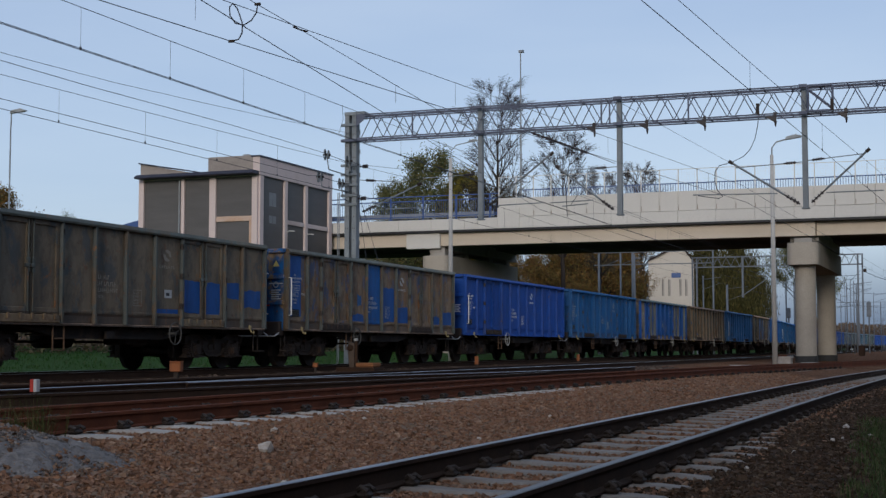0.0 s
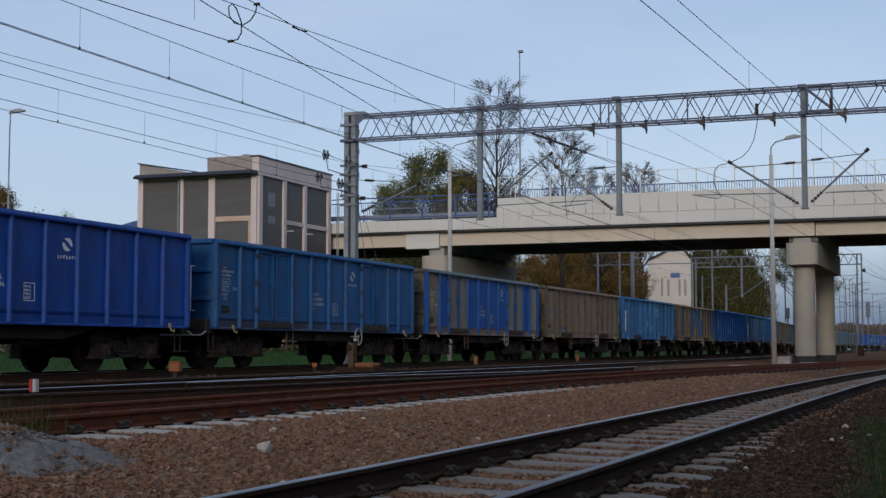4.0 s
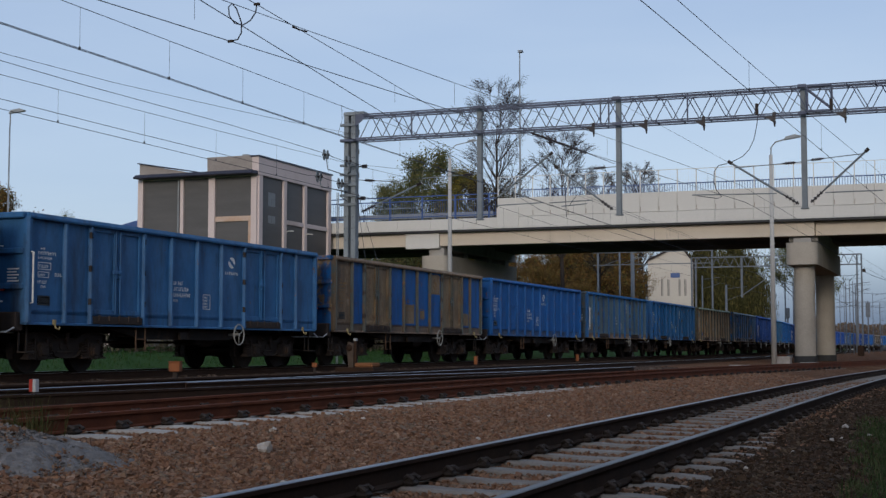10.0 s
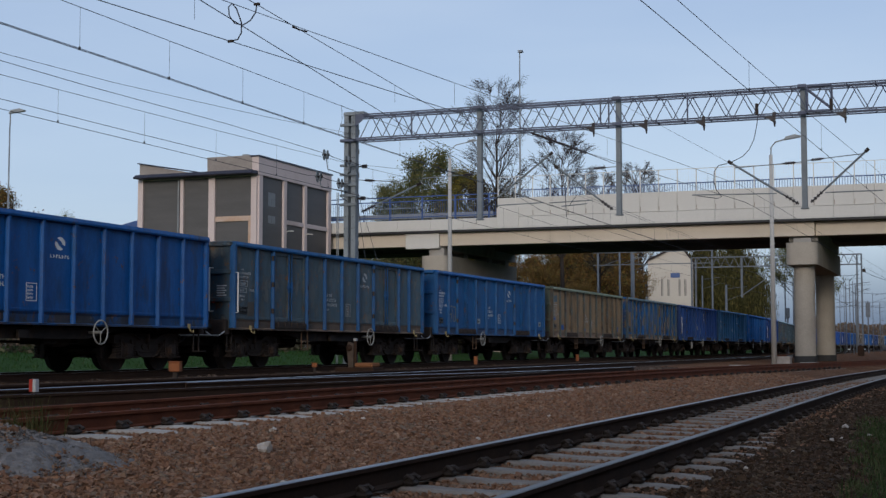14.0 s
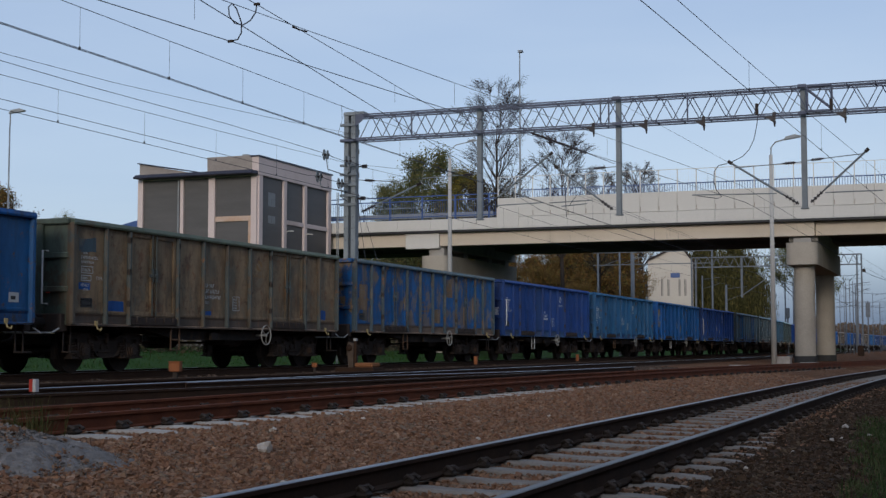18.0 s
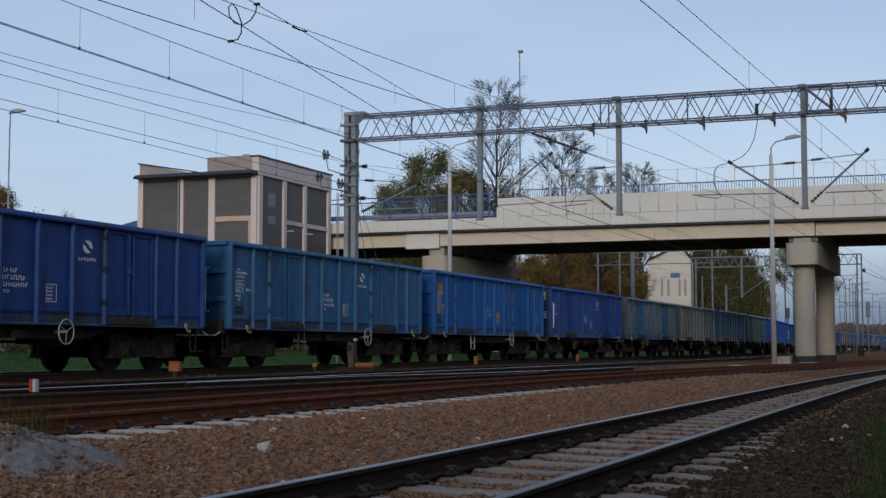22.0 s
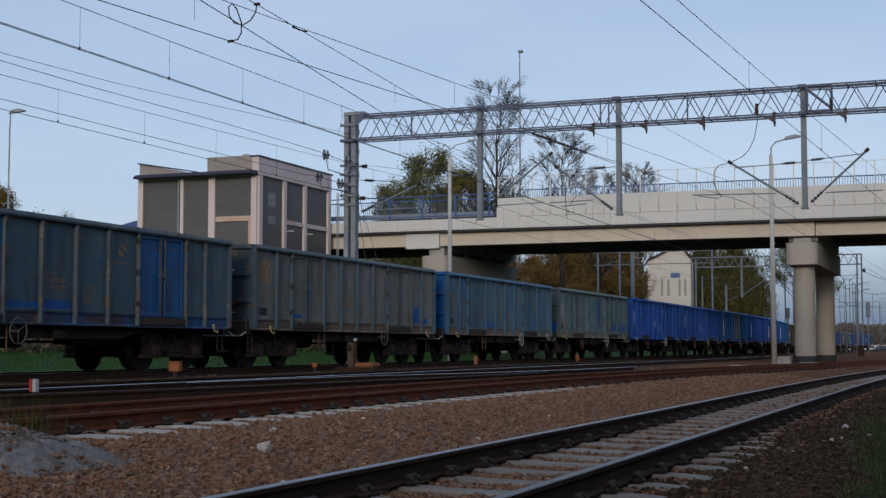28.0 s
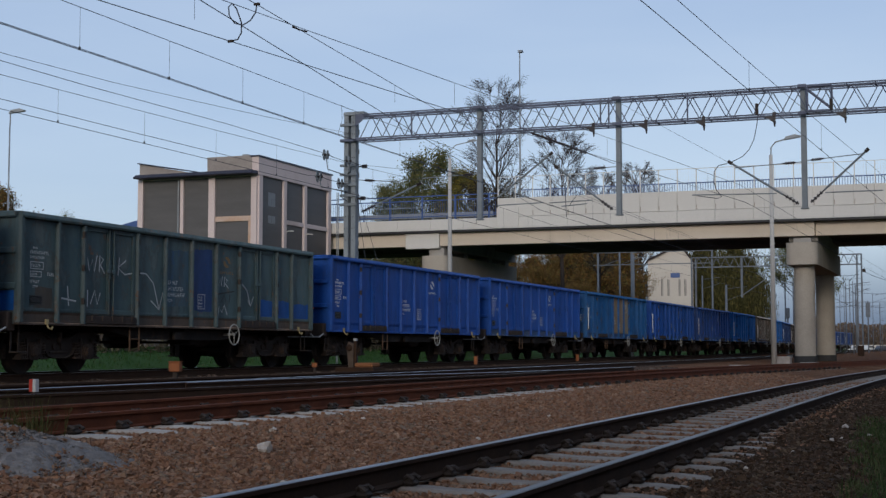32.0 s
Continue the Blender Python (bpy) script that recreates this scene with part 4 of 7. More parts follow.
# ---- trackside things ----
def trackside():
    p = thing("track_marker", "small red and white marker post beside the rail", "marker", pose(-12.1, 15.85, -0.10))
    part("post", box(B(), -0.02, 0.02, -0.02, 0.02, -0.2, 0.05), IRON, p)
    part("red_half", box(B(), -0.056, 0.0, -0.04, 0.04, 0.03, 0.205, 0.006), RED, p, "red half")
    part("white_half", box(B(), 0.002, 0.055, -0.04, 0.04, 0.03, 0.205, 0.006), WHITEDULL, p, "white half")
    for x, y, s in ((-16.8, 27.0, 0.76), (-16.9, 34.2, 0.42)):
        p = thing("junction_box", "weathered orange trackside junction box", "junction box", pose(x, y, ground_z(x, y), 0, 0, 12), group="junction boxes")
        part("foot", box(B(), -0.06 * s, 0.06 * s, -0.06 * s, 0.06 * s, -0.1, 0.21), IRON, p)
        part("housing", box(B(), -0.17 * s, 0.17 * s, -0.14 * s, 0.14 * s, 0.20, 0.20 + 0.28 * s, 0.02), ORANGE, p)
        part("lid", box(B(), -0.18 * s, 0.18 * s, -0.15 * s, 0.15 * s, 0.20 + 0.28 * s, 0.20 + 0.31 * s, 0.01), ORANGE, p)
    for x, y in ((-17.0, 47.5), (-17.1, 61.5)):
        p = thing("cable_marker", "orange capped marker post", "marker", pose(x, y, ground_z(x, y)), group="cable markers")
        part("stem", rod(B(), (0, 0, -0.1), (0, 0, 0.14), 0.025, 8), IRON, p)
        part("cap", prism(B(), rounded(0.13, 0.13, 0.03), "z", 0.13, 0.42), ORANGE, p)
    p = thing("point_machine", "rusty point machine with a round weight and lever", "point machine", pose(-16.9, 36.9, ground_z(-16.9, 37) + 0.13))
    part("bed_plate", box(B(), -0.5, 0.7, -0.35, 0.35, -0.2, 0.04, 0.01), RAILRUST, p)
    part("casing", box(B(), 0.08, 0.64, -0.28, 0.28, 0.04, 0.17, 0.03), surface("rusted_orange_paint", (0.27, 0.115, 0.05), (0.2, 0.09, 0.045), 4, 50, 0.85), p, "orange-brown rusty casing")
    part("lever", box(B(), -0.06, 0.02, -0.04, 0.04, 0.0, 0.80, 0.01), RAILRUST, p)
    part("lever_top", box(B(), -0.07, 0.03, -0.05, 0.05, 0.80, 0.87, 0.01), WHITEDULL, p)
    bm = B()
    bmesh.ops.create_uvsphere(bm, u_segments=16, v_segments=10, radius=0.10, matrix=Matrix.Translation((-0.19, -0.05, 0.60)))
    part("weight", bm, RAILRUST, p, "round iron weight", smooth=True)
    part("bracket", prism(B(), ((-0.22, 0.04), (-0.06, 0.04), (-0.06, 0.72), (-0.22, 0.78), (-0.28, 0.62), (-0.24, 0.30)), "y", -0.06, 0.06), surface("weathered_brown_iron", (0.10, 0.075, 0.06), (0.06, 0.045, 0.036), 5, 50, 0.85), p)
    p = thing("cable_pit", "white concrete cable pit with a rusty lid", "cable pit", pose(-9.9, 76.5, -0.32))
    part("wall", box(B(), -0.45, 0.45, -0.4, 0.4, -0.1, 0.30, 0.02), SLEEPERPALE, p)
    part("lid", box(B(), -0.5, 0.5, -0.45, 0.45, 0.30, 0.37, 0.01), SLEEPERPALE, p)
    part("lid_stone", box(B(), -0.42, 0.25, -0.12, 0.12, 0.37, 0.42, 0.02), RUSTRED, p)
    for x, y in ((-10.5, 66), (-8.7, 78.5)):
        bm = box(B(), -0.5, 0.5, -0.12, 0.12, -0.05, 0.05, 0.02)
        ob = single("concrete_block", bm, CONCRETE, "loose pale concrete block by the pier", "concrete block", "concrete blocks")
        ob.location = (x, y, ground_z(x, y))
    for y in range(24, 60, 6):
        ob = single("cable_trough_cover", box(B(), -0.12, 0.12, -2.9, 2.9, -0.05, 0.02, 0.01), SLEEPER, "flat concrete cable trough cover beside the track", "cable trough", "cable trough covers")
        ob.location = (-15.9, y, -0.2)


trackside()


# ---- overhead wires ----
def line_set(label, x_at, zc, zm, y0, y1, step, first, double=False, sag=0.0, span=95.0, x_up=None):
    """A contact wire with its carrying wire and droppers, along y."""
    t = thing("overhead_wire", label, "overhead wire", group="overhead wires")
    ys = axis(((y0, y1, 4.0),))

    def upper(y):
        u = ((y - GY) / span) % 1.0
        return zm + sag * (1 - 4 * u * (1 - u))
    part("contact_wire", pipe(B(), [(x_at(y), y, zc) for y in ys], 0.0075, 5), WIRE, t)
    if double:
        part("contact_wire", pipe(B(), [(x_at(y) - 0.04, y, zc + 0.035) for y in ys], 0.007, 5), WIRE, t)
    x_up = x_up or x_at
    part("carrying_wire", pipe(B(), [(x_up(y), y, upper(y)) for y in ys], 0.0065, 5), WIRE, t)
    y = first
    while y < y1:
        bm = rod(B(), (x_up(y), y, zc + (0.13 if x_up is not x_at else 0)), (x_up(y), y, upper(y)), 0.0035, 4)
        if x_up is x_at:
            box(bm, x_at(y) - 0.012, x_at(y) + 0.012, y - 0.015, y + 0.015, zc - 0.01, zc + 0.05)
        part("dropper", bm, WIRE, t)
        y += step
    return t


def make_wires():
    line_set("dark contact wire with droppers over the goods track", lambda y: -18.9 + 0.004 * (y - 25), 5.5, 6.1, 4, 300, 3.4, 5.0, sag=0.5)
    line_set("dark twin contact wire with droppers over the through track", lambda y: -13.9, 5.5, 6.22, 4, 300, 2.76, 5.43, True)
    line_set("thin contact wire with droppers over the siding", lambda y: -4.4 + 0.0484 * (y - 19.4) if y < 60 else near_x(y) + 0.3, 5.5, 5.9, 4, 140, 9.0, 27.0, sag=0.5)
    line_set("thin crossing contact wire of the turnout", lambda y: -11.34 + 0.136 * (min(y, 48) - 18.74) + 0.02 * max(0, y - 48), 5.5, 6.1, 4, 140, 8.6, 18.55, x_up=lambda y: -11.24 + 0.128 * (min(y, 48) - 18.9) + 0.02 * max(0, y - 48))
    crossing = line_set("thin crossing contact wire with a coiled jumper cable", lambda y: -10.52 - 0.143 * (min(y, 48) - 18.7), 5.5, 6.0, 4, 140, 9.2, 26.45, x_up=lambda y: -10.6 - 0.088 * (min(y, 48) - 19.04))
    for label, pts, r in (("thin feeder wire high beside the tracks", ((-22.2, 4, 7.72), (-22.2, 27.8, 7.75), (-22.2, 32.3, 7.86), (-22.2, 37.4, 8.09), (-22.2, 42.3, 8.34), (-22.2, 47.8, 8.68)), 0.007),
                          ("thin anchored carrying wire beside the goods track", ((-22.2, 4, 7.55), (-22.2, 31.0, 7.55), (-22.25, 38.5, 7.66), (-22.35, 46.0, 7.68)), 0.009),
                          ("thin anchored contact wire beside the goods track", ((-22.2, 4, 6.60), (-22.2, 33.0, 6.61), (-22.2, 44.3, 6.66), (-22.45, 46.0, 6.86)), 0.009),
                          ("thin earth wire along the gantry tops", ((-11.7, 48, 9.2), (-9.5, 80, 8.9), (-7.5, 143, 9.6)), 0.007),
                          ("slanting stay wire by the mast", ((-22.0, 48, 6.6), (-20.7, 47.6, 3.0), (-20.0, 47.4, 1.2)), 0.010),
                          ("slanting stay wire by the mast", ((-22.0, 48, 6.4), (-21.3, 47.6, 3.0), (-20.8, 47.4, 1.2)), 0.010),
                          ("thin jumper wire hanging at the mast head", ((-22.45, 47.6, 9.75), (-22.42, 47.6, 9.2), (-22.6, 47.6, 8.62), (-22.2, 47.7, 8.66)), 0.009),
                          ("thin feeder wire past the mast", ((-22.0, 48, 7.5), (-19.5, 48.1, 7.15), (-17.2, 48.2, 7.0)), 0.008)):
        single("wire", pipe(B(), pts, r, 5), WIRE, label, "wire", "overhead wires")
    # jumper cable hanging in a loop between the crossing wires
    t, y0 = crossing, 18.9
    path = ((-10.38, 5.88), (-10.40, 5.75), (-10.49, 5.63), (-10.62, 5.57), (-10.77, 5.61), (-10.87, 5.74), (-10.88, 5.88), (-10.82, 5.93), (-10.74, 5.84), (-10.65, 5.61), (-10.65, 5.45), (-10.71, 5.35), (-10.84, 5.33))
    part("jumper_loop", pipe(B(), [(x, y0, z) for x, z in path], 0.011, 6), WIRE, t, "dark coiled jumper cable")
    for x, z in (path[0], path[-1]):
        part("clamp", box(B(), x - 0.05, x + 0.05, y0 - 0.02, y0 + 0.02, z - 0.02, z + 0.02, 0.005), IRON, t)
    part("cross_clamp", pipe(B(), [(-9.86, 19.1, 5.52), (-9.81, 19.24, 5.5), (-9.76, 19.4, 5.5)], 0.014, 6), IRON, t)
    # tension wheels that pull the anchored wires against the mast
    for x, y, z, low in ((-22.42, 46.2, 7.66, True), (-21.95, 47.1, 7.52, False), (-22.69, 46.2, 6.85, False), (-22.25, 47.1, 6.68, True)):
        t = thing("tension_wheel", "grey spoked tension wheel pair of the overhead line", "tension wheel", group="tension wheels")
        for dx, r in ((-0.07, 0.19), (0.07, 0.15)):
            part("rim", ring(B(), (x + dx, y, z), (1, 0.25, 0), r, 0.022, 20), STEELGREY, t)
            bm = B()
            for i in range(4):
                a = i * math.pi / 2 + 0.4
                rod(bm, (x + dx, y, z), (x + dx - 0.25 * r * math.cos(a), y + r * math.cos(a), z + r * math.sin(a)), 0.014, 5)
            part("spokes", bm, STEELGREY, t)
        part("hub", rod(B(), (x - 0.14, y - 0.03, z), (x + 0.14, y + 0.03, z), 0.035, 8), IRON, t)
        part("bracket", pipe(B(), [(x, y, z), (x + 0.08, y, z - 0.55 if low else z - 0.38), (-22.3, 47.84, z - 0.6 if low else z - 0.4)], 0.02, 6), STEELGREY, t)
        part("pull_wire", pipe(B(), [(x, y - 0.1, z + 0.02), (x + 0.1, y + 0.8, z - 0.05), (-22.2, 47.84, z - 0.12)], 0.012, 5), WIRE, t)
    for x, z in ((-21.63, 7.4), (-21.7, 6.18)):
        t = thing("mast_insulator", "dark pin insulator on the lattice mast", "insulator", group="mast insulators")
        bm = rod(B(), (x - 0.24, 47.95, z), (x + 0.05, 47.95, z), 0.03, 8)
        for i in range(3):
            rod(bm, (x - 0.1 + i * 0.07, 47.95, z), (x - 0.06 + i * 0.07, 47.95, z), 0.075, 10)
        part("body", bm, INSUL, t)
    for z in (7.45, 7.1, 6.7, 6.3, 5.95, 9.0):
        ob = single("mast_clamp", box(B(), -22.6, -21.9, 47.78, 47.86, z - 0.05, z + 0.05, 0.01), STEELGREY, "steel cross clamp on the lattice mast", "clamp", "mast clamps")
    for x in (-22.62, -22.56):
        single("down_pipe", rod(B(), (x, 47.6, -0.3), (x, 47.6, 6.4), 0.016, 6), GALV, "thin cable conduit running down the mast", "conduit", "mast conduits")
    single("wire", pipe(B(), ((-16.9, 47.6, 9.3), (-14.92, 47.6, 8.27), (-12.92, 47.6, 7.46), (-11.85, 47.6, 7.0)), 0.011, 5), WIRE, "slanting anchor wire below the gantry", "wire", "overhead wires")
    t = thing("rod_insulator", "dark ribbed rod insulator in an anchor wire", "insulator")
    bm = rod(B(), (-14.92, 47.6, 8.27), (-12.92, 47.6, 7.46), 0.028, 8)
    for i in range(26):
        q = Vector((-14.92 + 2.0 * i / 25, 47.6, 8.27 - 0.81 * i / 25))
        rod(bm, q, q + Vector((0.07, 0, -0.028)), 0.032 + 0.022 * (i % 2), 8)
    part("rod", bm, INSUL, t, kind="stuff")
    # hanging jumper cables by the brackets
    for pts in (((-7.95, 6.86), (-8.25, 6.8), (-8.4, 6.6), (-8.42, 6.25), (-8.33, 5.95), (-8.15, 5.72), (-8.3, 5.66), (-9.0, 5.78)), ((-6.87, 8.6), (-6.93, 8.1), (-7.03, 7.65), (-7.2, 7.3), (-7.42, 7.08), (-7.7, 6.95), (-7.84, 6.9)), ((-13.0, 7.3), (-13.5, 6.6), (-13.3, 6.0), (-13.6, 5.6)), ((-13.6, 7.2), (-13.75, 6.2), (-13.7, 5.2))):
        single("jumper_cable", pipe(B(), [(x, GY - 0.05, z) for x, z in pts], 0.014, 6), WIRE, "loose hanging jumper cable", "cable", "jumper cables")


make_wires()


# ---- trees ----
def limb_mesh(segs, material):
    """Tapered five-sided limbs out of (p, q, r0, r1)."""
    vs, fs = [], []
    for p, q, r0, r1 in segs:
        d = (q - p).normalized()
        u = d.orthogonal().normalized()
        w = d.cross(u)
        b = len(vs)
        for c, r in ((p, r0), (q, r1)):
            for i in range(5):
                a = i * 2 * math.pi / 5
                vs.append(tuple(c + (u * math.cos(a) + w * math.sin(a)) * r))
        fs += [(b + i, b + (i + 1) % 5, b + 5 + (i + 1) % 5, b + 5 + i) for i in range(5)]
    me = bpy.data.meshes.new("trunk")
    me.from_pydata(vs, [], fs)
    me.materials.append(material)
    return me


def tree_meshes(seed, h, spread, leaves, leaf, material, bare=0.0, droop=0.0, fork=0.28, depth=5, slim=1.0, twigs=0, egg=False):
    rnd = random.Random(seed)
    segs, tips = [], []

    def grow(p, d, length, r, level):
        steps = 3
        for i in range(steps):
            d = (d + Vector((rnd.uniform(-1, 1), rnd.uniform(-1, 1), rnd.uniform(-0.4, 0.5) - droop * level * 0.25)) * 0.2).normalized()
            q = p + d * length / steps
            r1 = r * 0.84
            segs.append((p, q, r, r1))
            p, r = q, r1
            tips.append((p.copy(), level))
            if level < depth and (i > 0 or level < 2):
                for _ in range(rnd.choice((1, 2, 2) if level < 3 else (1, 1, 2))):
                    a = rnd.uniform(0, 2 * math.pi)
                    side = Vector((math.cos(a), math.sin(a), 0))
                    nd = (d * 0.9 + side * spread * rnd.uniform(0.5, 1.1) + Vector((0, 0, 0.25))).normalized()
                    grow(p, nd, length * rnd.uniform(0.5, 0.72), r * rnd.uniform(0.5, 0.7), level + 1)
    # a leader with limbs all the way up
    n, arms, rise = (14, 5, 0.8) if egg else (11, 4, 0.75)
    p, r = Vector((0, 0, -0.3)), h * 0.016
    for i in range(n):
        q = Vector((rnd.uniform(-1, 1) * 0.004 * h + p.x * 0.9, rnd.uniform(-1, 1) * 0.004 * h + p.y * 0.9, h * 0.9 * (i + 1) / n))
        r1 = h * 0.016 * (1 - (i + 1) / n) + 0.012
        segs.append((p, q, r, r1))
        p, r = q, r1
        if i >= fork * n - 1:
            for j in range(arms):
                a = i * 1.15 + j * 2 * math.pi / arms + rnd.uniform(-0.4, 0.4)
                k = 1 - i / n
                if egg:
                    k = 0.95 * math.sin(math.pi * (0.12 + 0.86 * (i / n - fork) / (1 - fork))) if i / n > fork else 0.3
                grow(p, Vector((math.cos(a) * spread, math.sin(a) * spread, rise)).normalized(), h * slim * (0.10 + 0.22 * k ** 0.8) * rnd.uniform(0.8, 1.2), max(0.02, r * 0.5), 2)
    top = max(q.z for _, q, _, _ in segs)
    k = h / top
    segs = [(p * k, q * k, max(r0 * k, 0.014), max(r1 * k, 0.010)) for p, q, r0, r1 in segs]
    ends = [p for p, l in tips if l >= 4] or [p for p, l in tips]
    for _ in range(twigs):
        p = rnd.choice(ends) * k
        v = Vector((rnd.uniform(-1, 1) + p.x * 0.25, rnd.uniform(-1, 1) + p.y * 0.25, rnd.uniform(-0.2, 0.9))) * h * 0.018
        m = p + v * 0.6 + Vector((rnd.uniform(-1, 1), rnd.uniform(-1, 1), 0)) * h * 0.004
        w = Vector((-v.y, v.x, v.z * 0.6)) * rnd.uniform(-0.5, 0.5)
        segs += [(p, m, 0.008, 0.006), (m, p + v, 0.006, 0.004), (m, m + v * 0.35 + w * 0.6, 0.005, 0.003)]
    tips = [p * k for p, l in tips if l >= 3 and p.z * k < h * (1 - bare)]
    rng = np.random.default_rng(seed)
    n = leaves
    base = np.array([tuple(rnd.choice(tips)) for _ in range(n)]) + rng.normal(0, 0.24, (n, 3)) * h / 14
    if droop:
        base[:, 2] -= rng.uniform(0, 1, n) ** 1.5 * droop * h * 0.35
    u = rng.normal(size=(n, 3))
    u /= np.linalg.norm(u, axis=1)[:, None]
    if droop:
        u = u * 0.25 + np.array((0, 0, -2.6))
    w = np.cross(u, rng.normal(size=(n, 3)))
    w /= np.linalg.norm(w, axis=1)[:, None] + 1e-9
    s = (leaf * rng.uniform(0.6, 1.3, n))[:, None]
    v = np.stack((base - u * s, base + w * s * (0.34 if droop else 0.5), base + u * s, base - w * s * (0.34 if droop else 0.5)), 1).reshape(-1, 3)
    crown = soup("crown", v, np.arange(n * 4).reshape(-1, 4), material)
    return limb_mesh(segs, BARK), crown


def plant(meshes, label, x, y, z=-0.4, turn=0, scale=1.0, group="", category="tree"):
    t = thing("tree", label, category, pose(x, y, z, 0, 0, turn) @ Matrix.Scale(scale, 4), group)
    piece("trunk", meshes[0], t)
    piece("crown", meshes[1], t)
    return t


GREENLEAF = island_mat("green_autumn_leaves", ((0.0, (0.06, 0.078, 0.032)), (0.5, (0.11, 0.125, 0.05)), (0.8, (0.16, 0.155, 0.06)), (1.0, (0.22, 0.175, 0.07))))
GOLDLEAF = island_mat("gold_autumn_leaves", ((0.0, (0.10, 0.10, 0.024)), (0.5, (0.18, 0.155, 0.032)), (1.0, (0.27, 0.20, 0.04))))
BROWNLEAF = island_mat("brown_autumn_leaves", ((0.0, (0.06, 0.045, 0.022)), (0.35, (0.13, 0.072, 0.026)), (0.65, (0.24, 0.125, 0.036)), (0.85, (0.17, 0.135, 0.036)), (1.0, (0.085, 0.10, 0.03))))
DULLLEAF = island_mat("dull_brown_leaves", ((0.0, (0.05, 0.042, 0.03)), (0.6, (0.085, 0.07, 0.045)), (1.0, (0.10, 0.095, 0.05))))
# leaf tones lightened to carry the haze of distance
FARLEAF = island_mat("distant_bare_woods", ((0.0, (0.085, 0.068, 0.062)), (0.5, (0.14, 0.105, 0.085)), (0.85, (0.19, 0.125, 0.08)), (1.0, (0.11, 0.10, 0.07))))
WILLOWLEAF = island_mat("willow_leaves", ((0.0, (0.026, 0.029, 0.011)), (0.4, (0.050, 0.052, 0.018)), (0.75, (0.09, 0.082, 0.028)), (1.0, (0.14, 0.11, 0.037))))


def make_trees():
    leafy = [tree_meshes(21, 14, 0.85, 30000, 0.062, GREENLEAF, slim=0.62), tree_meshes(22, 13, 0.9, 30000, 0.062, GREENLEAF, slim=0.66)]
    gold = tree_meshes(23, 12, 0.7, 26000, 0.062, GOLDLEAF, slim=0.6)
    tall = tree_meshes(24, 24, 0.66, 20000, 0.07, DULLLEAF, bare=0.40, depth=4, slim=0.36, twigs=6000, egg=True, fork=0.3)
    thin = tree_meshes(25, 19, 0.68, 3000, 0.05, DULLLEAF, bare=0.45, depth=4, slim=0.36, twigs=4500, egg=True, fork=0.45)
    small = tree_meshes(26, 12, 0.75, 500, 0.06, DULLLEAF, bare=0.2, depth=4, slim=0.45, twigs=3000, egg=True)
    plant(leafy[0], "leafy green tree behind the bridge railing", -46.0, 108, scale=1.08, turn=20)
    plant(leafy[1], "leafy green tree behind the bridge railing", -43.2, 109, scale=1.36, turn=140)
    plant(gold, "yellowing tree behind the bridge railing", -40.4, 110, scale=1.36)
    plant(tall, "tall half-bare tree behind the bridge", -36.6, 108, scale=0.97, turn=70)
    plant(thin, "nearly bare tree with a few brown leaves", -31.5, 109, scale=0.99)
    plant(thin, "nearly bare tree with a few brown leaves", -29.3, 112, scale=0.82, turn=200)
    plant(small, "small bare tree beyond the bridge", -43.8, 190, scale=2.24, turn=40)
    brown = [tree_meshes(31, 15, 0.8, 34000, 0.10, BROWNLEAF, fork=0.1), tree_meshes(32, 14, 0.9, 34000, 0.10, BROWNLEAF, fork=0.1)]
    rnd = random.Random(5)
    for i in range(16):
        x = -68 + i * 1.9
        plant(brown[i % 2], "brown autumn tree beyond the bridge", x, 160 + rnd.uniform(-6, 16), turn=rnd.uniform(0, 360), scale=rnd.uniform(0.85, 1.12), group="autumn trees")
    plant(gold, "yellow-green tree beyond the bridge", -55.6, 156, scale=1.1, turn=80, group="autumn trees")
    for i in range(5):
        plant(brown[i % 2], "low brown autumn bush beyond the bridge", -60 + i * 4.6, 150, turn=i * 70, scale=0.55, group="autumn trees")
    willow = [tree_meshes(41, 15, 0.9, 60000, 0.10, WILLOWLEAF, droop=0.9), tree_meshes(42, 16, 0.9, 60000, 0.10, WILLOWLEAF, droop=0.9)]
    for x, y, s, i in ((-37.6, 205, 1.0, 0), (-35.2, 202, 1.1, 1), (-32.9, 204, 0.98, 0)):
        plant(willow[i], "drooping green willow beyond the bridge", x, y, scale=s, turn=x * 40, group="willows")
    plant(tree_meshes(27, 14, 0.85, 20000, 0.085, GREENLEAF, fork=0.42), "green tree behind the bridge pier", -17.1, 150, turn=30, scale=0.95)
    plant(brown[0], "russet tree behind the stair tower", -74.6, 90, scale=0.96, turn=10)
    plant(leafy[0], "green tree top behind the wagons", -67.5, 92, scale=0.82, turn=50)
    plant(leafy[1], "green tree top behind the wagons", -65.2, 93, scale=0.80, turn=250)
    # shrubs along the foot of the tower
    rng = np.random.default_rng(70)
    n = 16000
    base = np.stack((rng.normal(-33.5, 0.6, n), rng.uniform(38, 96, n), rng.uniform(0, 1, n) ** 1.4 * 1.9 + 0.2), 1)
    u, w = rng.normal(size=(n, 3)) * 0.05, rng.normal(size=(n, 3)) * 0.05
    v = np.stack((base - u, base + w, base + u, base - w), 1).reshape(-1, 3)
    tagged(new("shrubs", soup("shrubs", v, np.arange(n * 4).reshape(-1, 4), DULLLEAF)), "low dull brown shrubs beyond the grass", "shrubs", kind="stuff")
    # distant woods, one sheet of many clumps
    rng = np.random.default_rng(77)
    n = 220000
    x = rng.uniform(-440, 40, n)
